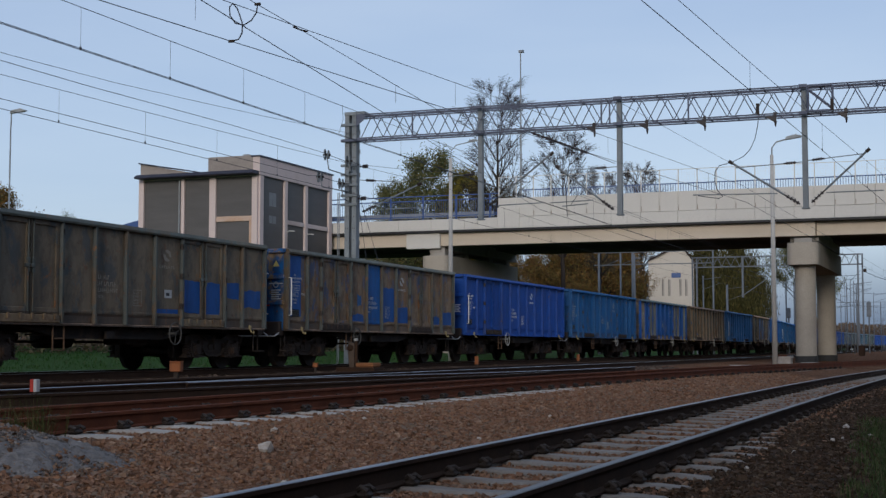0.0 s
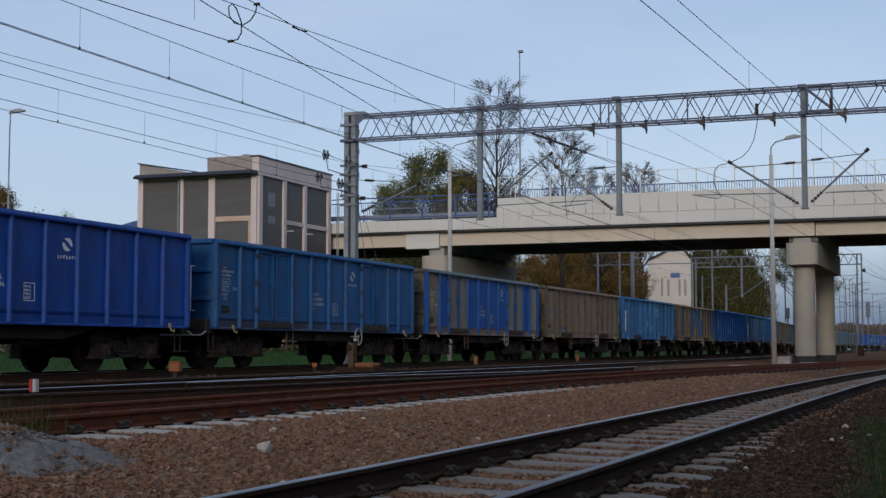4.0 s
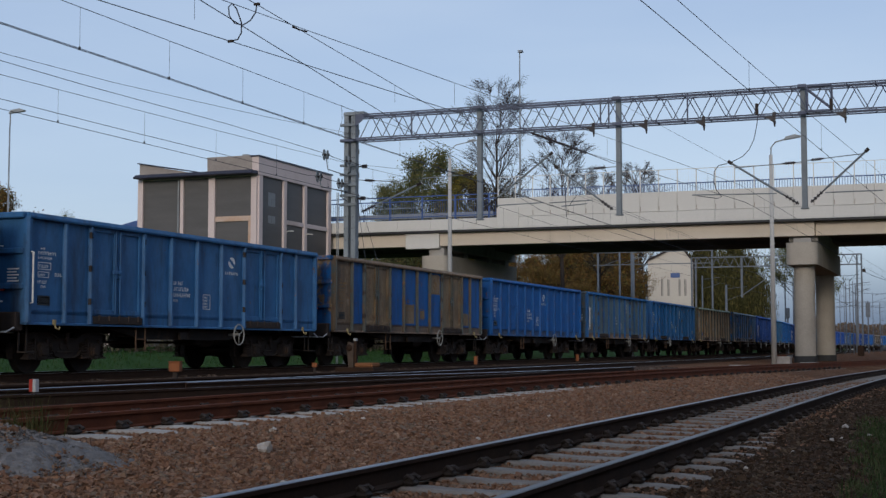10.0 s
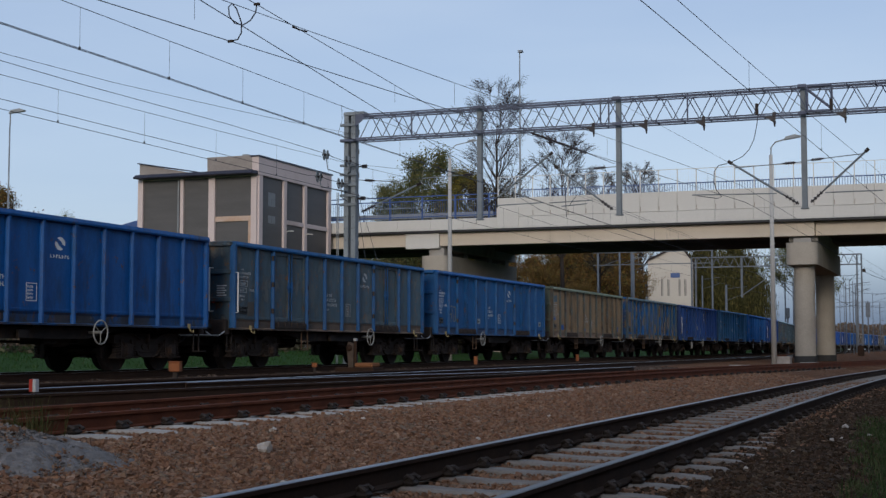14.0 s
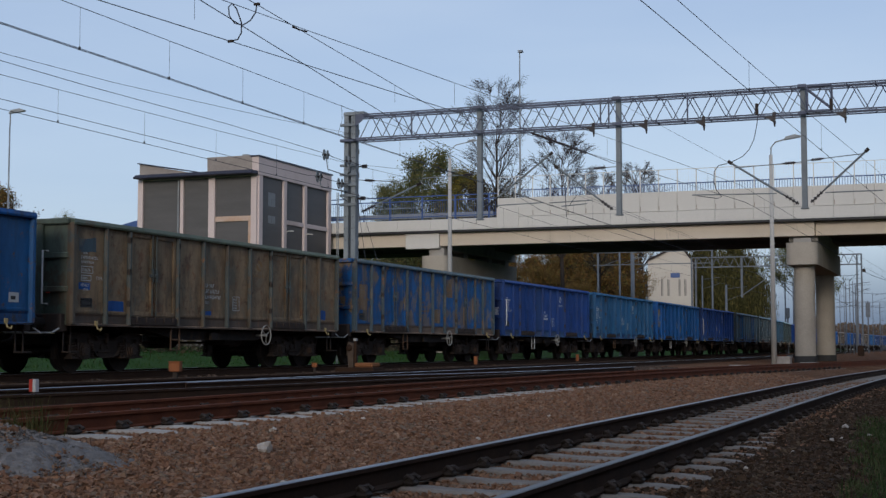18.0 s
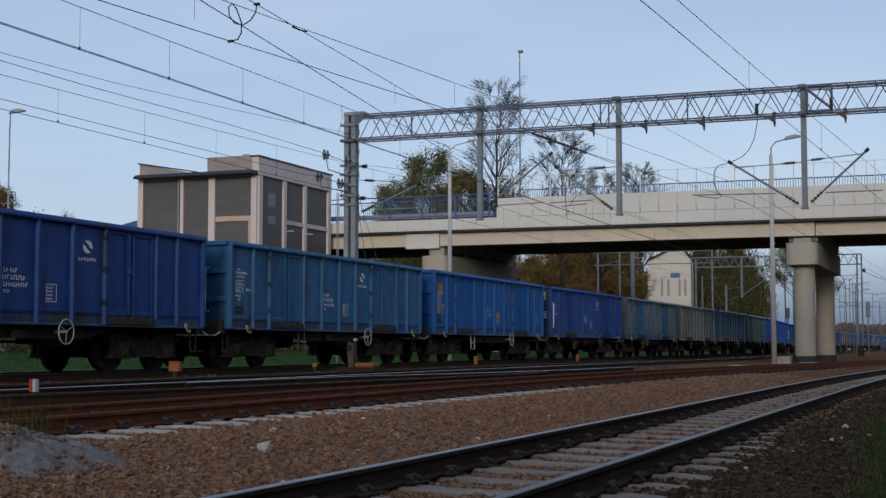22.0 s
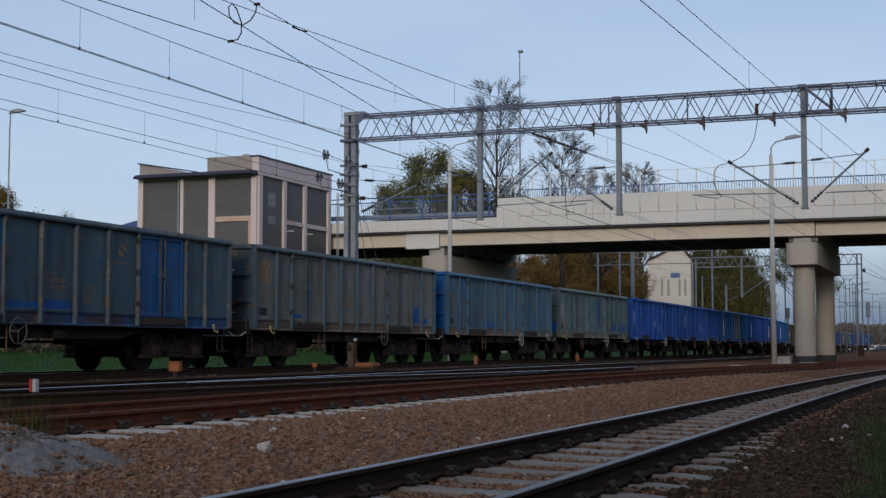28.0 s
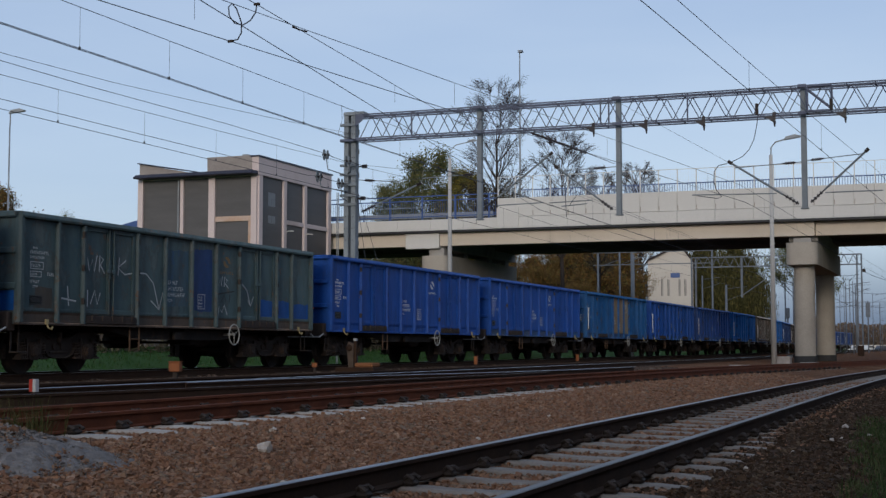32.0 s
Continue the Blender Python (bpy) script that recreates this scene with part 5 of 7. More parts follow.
    h = 8.5 + 6.0 * np.array([noise.noise(Vector((a * 0.03, 0, 2))) + 0.5 * noise.noise(Vector((a * 0.13, 0, 5))) for a in x])
    base = np.stack((x, 520 + rng.uniform(0, 25, n), rng.uniform(0, 1, n) ** 1.25 * h), 1)
    u = rng.normal(size=(n, 3)) * (0.16, 0.16, 0.30)
    w = rng.normal(size=(n, 3)) * (0.16, 0.16, 0.30)
    v = np.stack((base - u, base + w, base + u, base - w), 1).reshape(-1, 3)
    tagged(new("far_woods", soup("far_woods", v, np.arange(n * 4).reshape(-1, 4), FARLEAF)), "distant brown autumn woods along the horizon", "woods", kind="stuff")


make_trees()


# ---- houses and masts in the distance ----
def make_distance():
    wall = surface("white_house_render", (0.53, 0.49, 0.43), (0.49, 0.45, 0.40), 0.4, 10, 0.9)
    roof = surface("dark_roof_tiles", (0.055, 0.04, 0.038), (0.04, 0.032, 0.032), 0.6, 8, 0.85)
    p = thing("house", "tall white house with narrow windows beyond the bridge", "house", pose(-38.4, 186, -0.4, 0, 0, 11.6))
    part("wall", prism(B(), ((-3.3, 0), (2.75, 0), (2.75, 12.3), (1.0, 14.6), (-3.3, 12.6)), "y", 0, 11), wall, p)
    part("roof", prism(B(), ((-3.4, 12.5), (1.0, 14.6), (3.15, 11.9), (3.15, 12.2), (1.0, 14.9), (-3.4, 12.75)), "y", -0.4, 11.4), roof, p, "dark tiled roof")
    for x in (-1.35, -0.5, 0.98, 1.75):
        w = part("window", box(B(), x - 0.13, x + 0.13, -0.015, 0.06, 7.85, 10.05), CONCRETE, p)
        # dark strip on the left side for the shaded window reveal
        part("frame", box(B(), x - 0.17, x - 0.09, -0.05, 0.02, 7.85, 10.1), LOUVRE, w)
    part("sign", box(B(), -0.25, 1.0, -0.12, -0.06, 10.3, 10.95), BLUESTEEL, p, "blue sign")
    p = thing("house", "low house with a dark blue roof behind the tower", "house", pose(-60.7, 92, -0.4))
    part("wall", box(B(), -3, 3, 0, 8, 0, 9.6), PINK, p)
    part("roof", prism(B(), ((-3.4, 9.4), (3.4, 9.4), (3.4, 9.6), (1.9, 11.1), (-1.4, 10.4), (-3.4, 9.6)), "y", -0.5, 8.5), BLUESTEEL, p, "blue metal roof")
    # second gantry and its masts
    g = thing("overhead_gantry", "distant galvanised lattice gantry beyond the bridge", "gantry")
    for x in (-27.3, -10.9):
        for dx in (-0.22, 0.22):
            part("mast_channel", box(B(), x + dx - 0.07, x + dx + 0.07, 142.85, 143.15, -0.4, 9.8), FARSTEEL, g)
    for z in (8.75, 9.75):
        part("chord", box(B(), -27.5, -10.7, 142.9, 143.1, z - 0.06, z + 0.06), FARSTEEL, g)
    x, up = -27.2, True
    while x < -11.2:
        part("lacing_bar", rod(B(), (x, 143, 8.78 if up else 9.72), (x + 0.45, 143, 9.72 if up else 8.78), 0.035, 5), FARSTEEL, g)
        x, up = x + 0.45, not up
    for x in (-22.4, -16.2):
        part("drop_post", box(B(), x - 0.10, x + 0.10, 142.88, 143.12, 5.6, 9.8), FARSTEEL, g)
        part("bracket_arm", rod(B(), (x, 143, 5.8), (x + 2.2, 143, 7.3), 0.05, 6), FARSTEEL, g)
    for x, y, z, r in ((-25.4, 143, 10.9, 0.16), (-24.0, 143, 6.9, 0.2), (-28.8, 110, 8.6, 0.15), (-27.0, 110, 8.8, 0.13), (-26.0, 110, 8.8, 0.17), (-17.1, 200, 9.5, 0.12), (-16.2, 205, 9.6, 0.15), (-13.9, 220, 7.4, 0.12),
                       (-20.4, 260, 9.0, 0.14), (-14.5, 260, 9.0, 0.14), (-9.0, 260, 9.0, 0.14), (-30.5, 165, 9.0, 0.15), (-20.9, 165, 9.2, 0.14), (-21.8, 180, 9.2, 0.14), (-33.6, 143, 10.2, 0.14), (-12.4, 230, 9.2, 0.13), (-16.0, 300, 9.5, 0.15),
                       (-13.89, 172, 8.46, 0.09), (-14.28, 172, 8.40, 0.07), (-17.03, 190, 7.60, 0.08), (-16.28, 240, 5.19, 0.10), (-16.08, 260, 6.07, 0.08), (-15.60, 230, 9.20, 0.07), (-14.92, 172, 8.95, 0.06)):
        bm = rod(B(), (x, y, -0.5), (x, y, z), r * 0.72, 10, r * 0.55)
        rod(bm, (x, y, z - 0.4), (x + 2.1, y, z - 0.2), 0.022, 6)
        rod(bm, (x, y, z - 1.6), (x + 2.0, y, z - 0.9), 0.02, 6)
        single("line_mast", bm, FARSTEEL, "distant overhead line mast with a bracket", "mast", "line masts", smooth=True)
    for x0, x1, y, z in ((-29.2, -19.5, 110, 7.2), (-29.2, -19.5, 110, 8.2), (-24, 4, 260, 8.6), (-24, 4, 260, 7.9)):
        bm = box(B(), x0, x1, y - 0.05, y + 0.05, z - 0.035, z + 0.035)
        single("cross_beam", bm, FARSTEEL, "distant steel cross beam of the overhead line", "beam", "cross beams")
    for a, b in (((-13.25, 143.3, 7.22), (-10.96, 143.3, 5.62)), ((-13.24, 143.3, 7.67), (-10.91, 143.3, 7.74)), ((-10.48, 143.3, 8.02), (-8.41, 143.3, 7.14)), ((-11.90, 143.3, 7.14), (-10.90, 143.3, 8.19)), ((-14.98, 200.0, 8.01), (-11.78, 200.0, 7.89)), ((-18.54, 200.0, 7.35), (-15.85, 200.0, 5.99)), ((-15.99, 200.0, 6.38), (-11.82, 200.0, 5.95)), ((-18.51, 200.0, 8.92), (-15.27, 200.0, 8.56)), ((-18.57, 200.0, 6.02), (-15.31, 200.0, 6.53))):
        part("feeder_wire", pipe(B(), [a, tuple((u + v) / 2 - 0.08 * (i == 2) for i, (u, v) in enumerate(zip(a, b))), b], 0.022, 5), WIRE, g)
    part("mast_lamp", box(B(), -10.6, -10.3, 142.95, 143.05, 7.95, 8.3, 0.04), IRON, g, "dark insulator on the mast")
    part("mast_foot", box(B(), -11.2, -10.6, 142.8, 143.2, -0.5, 0.7, 0.02), RAILRUST, g, "rusty foot of the mast")
    p = thing("rail_signal", "pale railway signal seen from behind on its post", "signal", pose(-14.2, 200, -0.4))
    part("post", rod(B(), (0, 0, 0), (0, 0, 7.3), 0.09, 8), FARSTEEL, p)
    part("head", box(B(), -0.3, 0.3, -0.1, 0.1, 5.1, 7.1, 0.05), FARSTEEL, p)
    p = thing("rail_signal", "pale railway signal seen from behind on its post", "signal", pose(-20.64, 165, -0.4))
    part("post", rod(B(), (0, 0, 0), (0, 0, 5.5), 0.09, 8), FARSTEEL, p)
    part("head", box(B(), -0.22, 0.22, -0.1, 0.1, 4.3, 5.5, 0.05), FARSTEEL, p)
    # parked cars by a low wall
    ob = single("low_wall", box(B(), -34, 4, 352, 352.4, -0.5, 1.1, 0.02), wall, "low pale wall beyond the tracks", "wall")
    for x, c, word in ((-27.5, (0.55, 0.55, 0.55), "silver"), (-24.2, (0.62, 0.62, 0.6), "white"), (-21.0, (0.06, 0.07, 0.09), "dark"), (-17.6, (0.5, 0.5, 0.5), "silver"), (-14.0, (0.6, 0.6, 0.6), "white")):
        p = thing("parked_car", word + " car parked beyond the tracks", "car", pose(x, 342, -0.5, 0, 0, 60), group="parked cars")
        m = plain(word + "_car_paint", c, 0.35)
        part("body", prism(B(), ((-2.1, 0.3), (2.1, 0.3), (2.15, 0.75), (1.2, 0.92), (0.55, 1.42), (-1.25, 1.45), (-2.0, 0.95), (-2.15, 0.7)), "y", -0.85, 0.85), m, p)
        part("windows", prism(B(), ((-1.75, 0.98), (1.0, 0.95), (0.48, 1.36), (-1.2, 1.39)), "y", -0.86, 0.86), LOUVRE, p)
        for a in (-1.3, 1.3):
            for b in (-0.78, 0.78):
                part("wheel", rod(B(), (a, b - 0.1, 0.32), (a, b + 0.1, 0.32), 0.32, 14), BLACK, p)


make_distance()


# ---- the goods train ----
def travel(t):
    """Metres that the train has run at t seconds; it gathers speed slowly."""
    return 8.6537 * t + 0.026366 * t * (t - 32) + 0.00007145 * t * (t - 32) * (t - 16) - 0.7568 + 0.004145 * t + 0.0045387 * t * t - 0.00011235 * t**3


def on_track(y):
    return pose(goods_x(y), y, 0, 0, 0, -math.degrees(math.atan2(goods_x(y + 4) - goods_x(y - 4), 8.0)))


def paint(name, main, alt, patch, rust, seed, fade=0.25, rough=0.52, cell=0.75, scab=None, amount=0.5):
    """Old wagon paint: patches of a second coat, streaks of dirt running down, scabs of rust, sun-faded areas."""
    m, n, l, p = node_mat(name)
    main, alt = tuple(c * 0.78 for c in main), tuple(c * 0.78 for c in alt)
    top = max(main)
    tint = tuple(0.03 + 0.97 * c / top for c in main)
    big = noise_node(n, l, cell, 7, 0.74, "Object", seed * 3.7, (1, 1, 0.75))
    streak = noise_node(n, l, 2.6, 6, 0.7, "Object", seed * 1.3, (1, 1, 0.2))
    blot = noise_node(n, l, 3.4, 7, 0.78, "Object", seed * 2.1, (1, 1, 0.8))
    soft = noise_node(n, l, 0.9, 3, 0.5, "Object", seed * 5.9, (1, 1, 0.5))
    fine = noise_node(n, l, 60, 2, 0.5)
    faded = tuple(min(1, c * 0.85 + 0.035) for c in main)
    col = mixed(n, l, ramp(n, l, soft, ((0.35, (0, 0, 0)), (0.75, (fade * 2, fade * 2, fade * 2)))), main, faded)
    e = 0.78 - 0.55 * patch
    col = mixed(n, l, ramp(n, l, big, ((e, (0, 0, 0)), (e + 0.04, (1, 1, 1)))), col, alt)
    if scab:
        # worn-through places with smooth outlines, and dark edges where the coat lifts
        worn = noise_node(n, l, 2.0, 4, 0.58, "Object", seed * 12.7, (1, 1, 0.7))
        w = 0.70 - 0.26 * amount
        col = mixed(n, l, ramp(n, l, worn, ((w - 0.05, (0, 0, 0)), (w - 0.01, (0.55, 0.55, 0.55)), (w + 0.01, (0, 0, 0)))), col, (0.05, 0.034, 0.024))
        col = mixed(n, l, ramp(n, l, worn, ((w - 0.005, (0, 0, 0)), (w + 0.045, (0.92, 0.92, 0.92)))), col, tuple(c * 0.78 for c in scab))
    d = 0.58 - 0.07 * rust
    col = mixed(n, l, ramp(n, l, streak, ((d, (0, 0, 0)), (d + 0.2, (0.8, 0.8, 0.8)))), col, (0.022, 0.018, 0.016))
    drip = noise_node(n, l, 5.0, 5, 0.68, "Object", seed * 4.3, (1, 1, 0.3))
    d = 0.70 - 0.07 * rust
    col = mixed(n, l, ramp(n, l, drip, ((d - 0.03, (0, 0, 0)), (d + 0.10, (0.65, 0.65, 0.65)))), col, (0.12, 0.06, 0.028))
    mottle0 = noise_node(n, l, 1.6, 5, 0.7, "Object", seed * 8.3)
    r = 0.655 - 0.15 * rust
    col = mixed(n, l, ramp(n, l, blot, ((r, (0, 0, 0)), (r + 0.05, (1, 1, 1)))), col, mixed(n, l, ramp(n, l, mottle0, ((0.42, (0, 0, 0)), (0.58, (1, 1, 1)))), (0.065, 0.036, 0.024), (0.15, 0.07, 0.032)))
    mottle = noise_node(n, l, 2.2, 6, 0.7, "Object", seed * 7.7, (1, 1, 0.6))
    col = mixed(n, l, 0.8, col, ramp(n, l, mottle, ((0.28, (0.62, 0.62, 0.60)), (0.5, (1, 1, 1)), (0.72, (1.38, 1.35, 1.30)))), "MULTIPLY")
    chip = noise_node(n, l, 5.5, 9, 0.82, "Object", seed * 6.1, (1, 1, 0.7))
    c = 0.70 - 0.11 * rust
    col = mixed(n, l, ramp(n, l, chip, ((c, (0, 0, 0)), (c + 0.03, (0.85, 0.85, 0.85)))), col, (0.028, 0.022, 0.02))
    flake = noise_node(n, l, 2.1, 9, 0.8, "Object", seed * 9.7, (1, 1, 0.65))
    c = 0.74 - 0.17 * rust
    col = mixed(n, l, ramp(n, l, flake, ((c, (0, 0, 0)), (c + 0.025, (0.6, 0.6, 0.6)))), col, (0.24, 0.165, 0.105))
    col = mixed(n, l, 0.35, col, ramp(n, l, fine, ((0.3, (0.7, 0.7, 0.7)), (0.7, (1.3, 1.3, 1.3)))), "MULTIPLY")
    soot = noise_node(n, l, 1.5, 6, 0.7, "Object", seed * 11.3, (1, 1, 0.22))
    c = 0.56 - 0.06 * rust
    col = mixed(n, l, ramp(n, l, soot, ((c, (0, 0, 0)), (c + 0.16, (0.62, 0.62, 0.62)))), col, (0.026, 0.022, 0.020))
    l.new(col, p.inputs["Base Color"])
    p.inputs["Roughness"].default_value, p.inputs["Specular IOR Level"].default_value = rough, 0.2
    p.inputs["Sheen Weight"].default_value, p.inputs["Sheen Roughness"].default_value, p.inputs["Sheen Tint"].default_value = 0.34, 0.40, (*tint, 1)
    bump(n, l, p, soft, 0.7, 0.07)
    return m


FRAMEDIRT = surface("grimy_sill", (0.06, 0.045, 0.038), (0.038, 0.032, 0.03), 2.5, 40, 0.85, stain=(0.085, 0.048, 0.03), amount=0.5, stretch=(1, 1, 0.5))
HALF = 6.4      # half the length of the body
RIBS_DOOR = (-6.36, -5.18, -4.30, -2.30, -1.15, 0.0, 1.15, 2.30, 4.30, 5.18, 6.36)
DOORS = ((-4.25, -2.35), (2.35, 4.25))
RIBS_ONE = (-6.36, -5.18, -4.30, -2.30) + tuple(-2.30 + (i + 1) * 8.66 / 8 for i in range(8))
RIBS_PLAIN = tuple(-6.36 + i * 1.06 for i in range(13))
SX = 1.46       # the plane of the side sheets


def wagon_meshes(kind):
    """(name, mesh, role, sub-parts) of one wagon; the near side is +x."""
    out = []

    far = B()      # the side that nobody sees is one part

    def add(name, bm, role, smooth_=False, subs=(), label=""):
        if side < 0 and role[:4] in ("pane", "door", "rib"):
            me = bpy.data.meshes.new("side_wall")
            bm.to_mesh(me)
            bm.free()
            far.from_mesh(me)
            bpy.data.meshes.remove(me)
            return
        out.append((name, mesh_of(bm, name, GREASE, smooth_), role, subs, label))
    ribs = {"door": RIBS_DOOR, "one": RIBS_ONE, "plain": RIBS_PLAIN}[kind]
    zb, zt = 1.27, 3.12
    # panels and doors
    for side in (1, -1):
        i = 0
        for a, b in zip(ribs, ribs[1:]):
            door = any(a < (p + q) / 2 < b for p, q in {"door": DOORS, "one": DOORS[:1], "plain": ()}[kind])
            if door:
                mid = (a + b) / 2
                for y0, y1, hinge in ((a + 0.06, mid - 0.012, a), (mid + 0.012, b - 0.06, b)):
                    bm = B()
                    x = side * SX
                    box(bm, x - side * 0.05, x - side * 0.02, y0, y1, zb - 0.05, zt)
                    for u0, u1, w0, w1 in ((y0, y0 + 0.10, zb - 0.05, zt), (y1 - 0.10, y1, zb - 0.05, zt), (y0 + 0.10, y1 - 0.10, zb - 0.05, zb + 0.07), (y0 + 0.10, y1 - 0.10, zt - 0.12, zt)):
                        box(bm, x - side * 0.02, x + side * 0.022, u0, u1, w0, w1, 0.008)
                    lb = B()
                    ym = y1 - 0.07 if hinge == a else y0 + 0.07
                    box(lb, x + side * 0.022, x + side * 0.06, ym - 0.045, ym + 0.045, 2.02, 2.32, 0.01)
                    rod(lb, (x + side * 0.04, ym, 1.25), (x + side * 0.04, ym, 3.08), 0.016, 6)
                    box(lb, x + side * 0.03, x + side * 0.075, ym - 0.12, ym + 0.03, 2.12, 2.20, 0.01)
                    hinges = []
                    for z in (1.5, 2.2, 2.9):
                        hb = B()
                        hinges.append(("hinge", None))
                        box(hb, x + side * 0.0, x + side * 0.085, hinge - 0.05 if hinge == a else hinge - 0.03, hinge + 0.03 if hinge == a else hinge + 0.05, z - 0.07, z + 0.07, 0.01)
                        hinges[-1] = ("hinge", mesh_of(hb, "hinge", IRON))
                    subs = (("latch", mesh_of(lb, "latch", IRON)), *hinges) if side == 1 else ()
                    add("door_leaf", bm, "door%d" % (i * side), subs=subs)
            else:
                bm = B()
                x = side * SX
                box(bm, x - side * 0.05, x, a + 0.03, b - 0.03, zb - 0.02, zt)
                box(bm, x, x + side * 0.012, a + 0.05, b - 0.05, zb, zb + 0.05, 0.004)
                add("side_panel", bm, "panel%d" % (i * side))
            i += 1
        if side == 1:
            for p, q in {"door": DOORS, "one": DOORS[:1], "plain": ()}[kind]:
                bm = box(B(), SX - 0.02, SX + 0.075, p + 0.02, q - 0.02, 1.035, 1.20, 0.012)
                for k in range(5):
                    u = p + 0.2 + k * 0.37
                    box(bm, SX + 0.07, SX + 0.10, u, u + 0.07, 1.10, 1.22, 0.006)
                add("door_threshold", bm, "plate")
        for j, y in enumerate(ribs):
            bm = B()
            x = side * SX
            w = 0.075 if j in (0, len(ribs) - 1) else 0.05
            prism(bm, ((y - w, x - side * 0.05), (y + w, x - side * 0.05), (y + w, x + side * 0.03), (y + w * 0.55, x + side * 0.085), (y - w * 0.55, x + side * 0.085), (y - w, x + side * 0.03)), "z", 1.03, zt + 0.01)
            for v in bm.verts:
                v.co = Vector((v.co.y, v.co.x, v.co.z))
            bmesh.ops.recalc_face_normals(bm, faces=bm.faces)
            add("rib", bm, "rib")
        bm = B()
        prism(bm, ((side * (SX - 0.07), 3.10), (side * (SX + 0.10), 3.10), (side * (SX + 0.11), 3.14), (side * (SX + 0.08), 3.215), (side * (SX - 0.05), 3.225), (side * (SX - 0.07), 3.2)), "y", -HALF, HALF)
        add("top_rail", bm, "rail")
        bm = B()
        prism(bm, ((side * (SX - 0.08), 0.99), (side * (SX + 0.05), 0.99), (side * (SX + 0.05), 1.02), (side * SX, 1.04), (side * SX, 1.2), (side * (SX + 0.03), 1.25), (side * (SX - 0.08), 1.25)), "y", -HALF, HALF)
        add("sill", bm, "sill")
    side = 1
    add("side_wall", far, "end")
    # ends
    for e in (-1, 1):
        bm = B()
        box(bm, -SX + 0.06, SX - 0.06, e * (HALF - 0.06), e * HALF, 1.0, 3.12)
        for x in (-0.75, 0.75):
            box(bm, x - 0.07, x + 0.07, e * HALF, e * (HALF + 0.10), 1.0, 3.12, 0.015)
        for z in (1.75, 2.45):
            box(bm, -SX + 0.02, SX - 0.02, e * HALF, e * (HALF + 0.07), z - 0.06, z + 0.06, 0.015)
        box(bm, -SX, SX, e * (HALF - 0.06), e * (HALF + 0.11), 3.10, 3.22, 0.02)
        add("end_wall", bm, "end")
        bm = B()
        box(bm, -1.35, 1.35, e * (HALF - 0.1), e * (HALF + 0.14), 0.86, 1.24, 0.02)
        add("head_stock", bm, "frame")
        for x in (-0.875, 0.875):
            bm = B()
            rod(bm, (x, e * (HALF + 0.13), 1.05), (x, e * (HALF + 0.42), 1.05), 0.11, 14)
            rod(bm, (x, e * (HALF + 0.40), 1.05), (x, e * (HALF + 0.57), 1.05), 0.07, 12)
            rod(bm, (x, e * (HALF + 0.57), 1.05), (x, e * (HALF + 0.615), 1.05), 0.24, 20)
            add("buffer", bm, "gear")
        bm = B()
        box(bm, -0.04, 0.04, e * (HALF + 0.12), e * (HALF + 0.45), 0.98, 1.10, 0.01)
        pipe(bm, [(0, e * (HALF + 0.42), 1.0), (0, e * (HALF + 0.52), 0.86), (0, e * (HALF + 0.60), 0.92)], 0.035, 6)
        pipe(bm, [(0.3, e * (HALF + 0.14), 0.95), (0.3, e * (HALF + 0.4), 0.7), (0.1, e * (HALF + 0.6), 0.62)], 0.028, 6)
        add("coupling", bm, "gear")
        if e < 0:
            bm = B()
            pipe(bm, [(SX + 0.02, -6.33, 1.40), (SX + 0.15, -6.36, 1.42), (SX + 0.15, -6.36, 2.42), (SX + 0.02, -6.33, 2.44)], 0.019, 6)
            add("side_handrail", bm, "white_side")
        for x in (0.92,):
            bm = B()
            pipe(bm, [(x, e * (HALF + 0.02), 1.45), (x, e * (HALF + 0.20), 1.45), (x, e * (HALF + 0.20), 2.55), (x, e * (HALF + 0.02), 2.55)], 0.02, 6)
            add("handrail", bm, "white")
        bm = B()
        pipe(bm, [(0.5, e * (HALF + 0.2), 0.93), (0.5, e * (HALF + 0.44), 0.84), (1.36, e * (HALF + 0.44), 0.84), (1.36, e * (HALF + 0.2), 0.93)], 0.018, 6)
        add("shunter_rail", bm, "dull")
        bm = B()
        box(bm, 1.28, 1.5, e * (HALF - 0.3), e * (HALF + 0.0), 0.43, 0.46, 0.005)
        box(bm, 1.29, 1.31, e * (HALF - 0.29), e * (HALF - 0.25), 0.46, 1.0)
        box(bm, 1.29, 1.31, e * (HALF - 0.05), e * (HALF - 0.01), 0.46, 1.0)
        add("foot_step", bm, "gear")
        bm = B()
        box(bm, SX + 0.052, SX + 0.09, e * 5.55 - 0.05, e * 5.55 + 0.05, 1.0, 1.10, 0.01)
        pipe(bm, [(SX + 0.07, e * 5.55, 1.02), (SX + 0.11, e * 5.55, 0.93), (SX + 0.13, e * 5.55 + 0.08, 0.90), (SX + 0.11, e * 5.55 + 0.13, 0.95)], 0.018, 6)
        add("tow_hook", bm, "yellow")
        bm = B()
        rod(bm, (0.95, e * (HALF + 0.02), 1.72), (0.95, e * (HALF + 0.06), 1.72), 0.06, 12)
        add("end_reflector", bm, "red")
    # floor and underframe
    add("floor", box(B(), -SX + 0.06, SX - 0.06, -HALF + 0.07, HALF - 0.07, 1.17, 1.24), "frame")
    bm = B()
    for x in (-0.5, 0.4):
        box(bm, x, x + 0.1, -HALF + 0.1, HALF - 0.1, 0.86, 1.16)
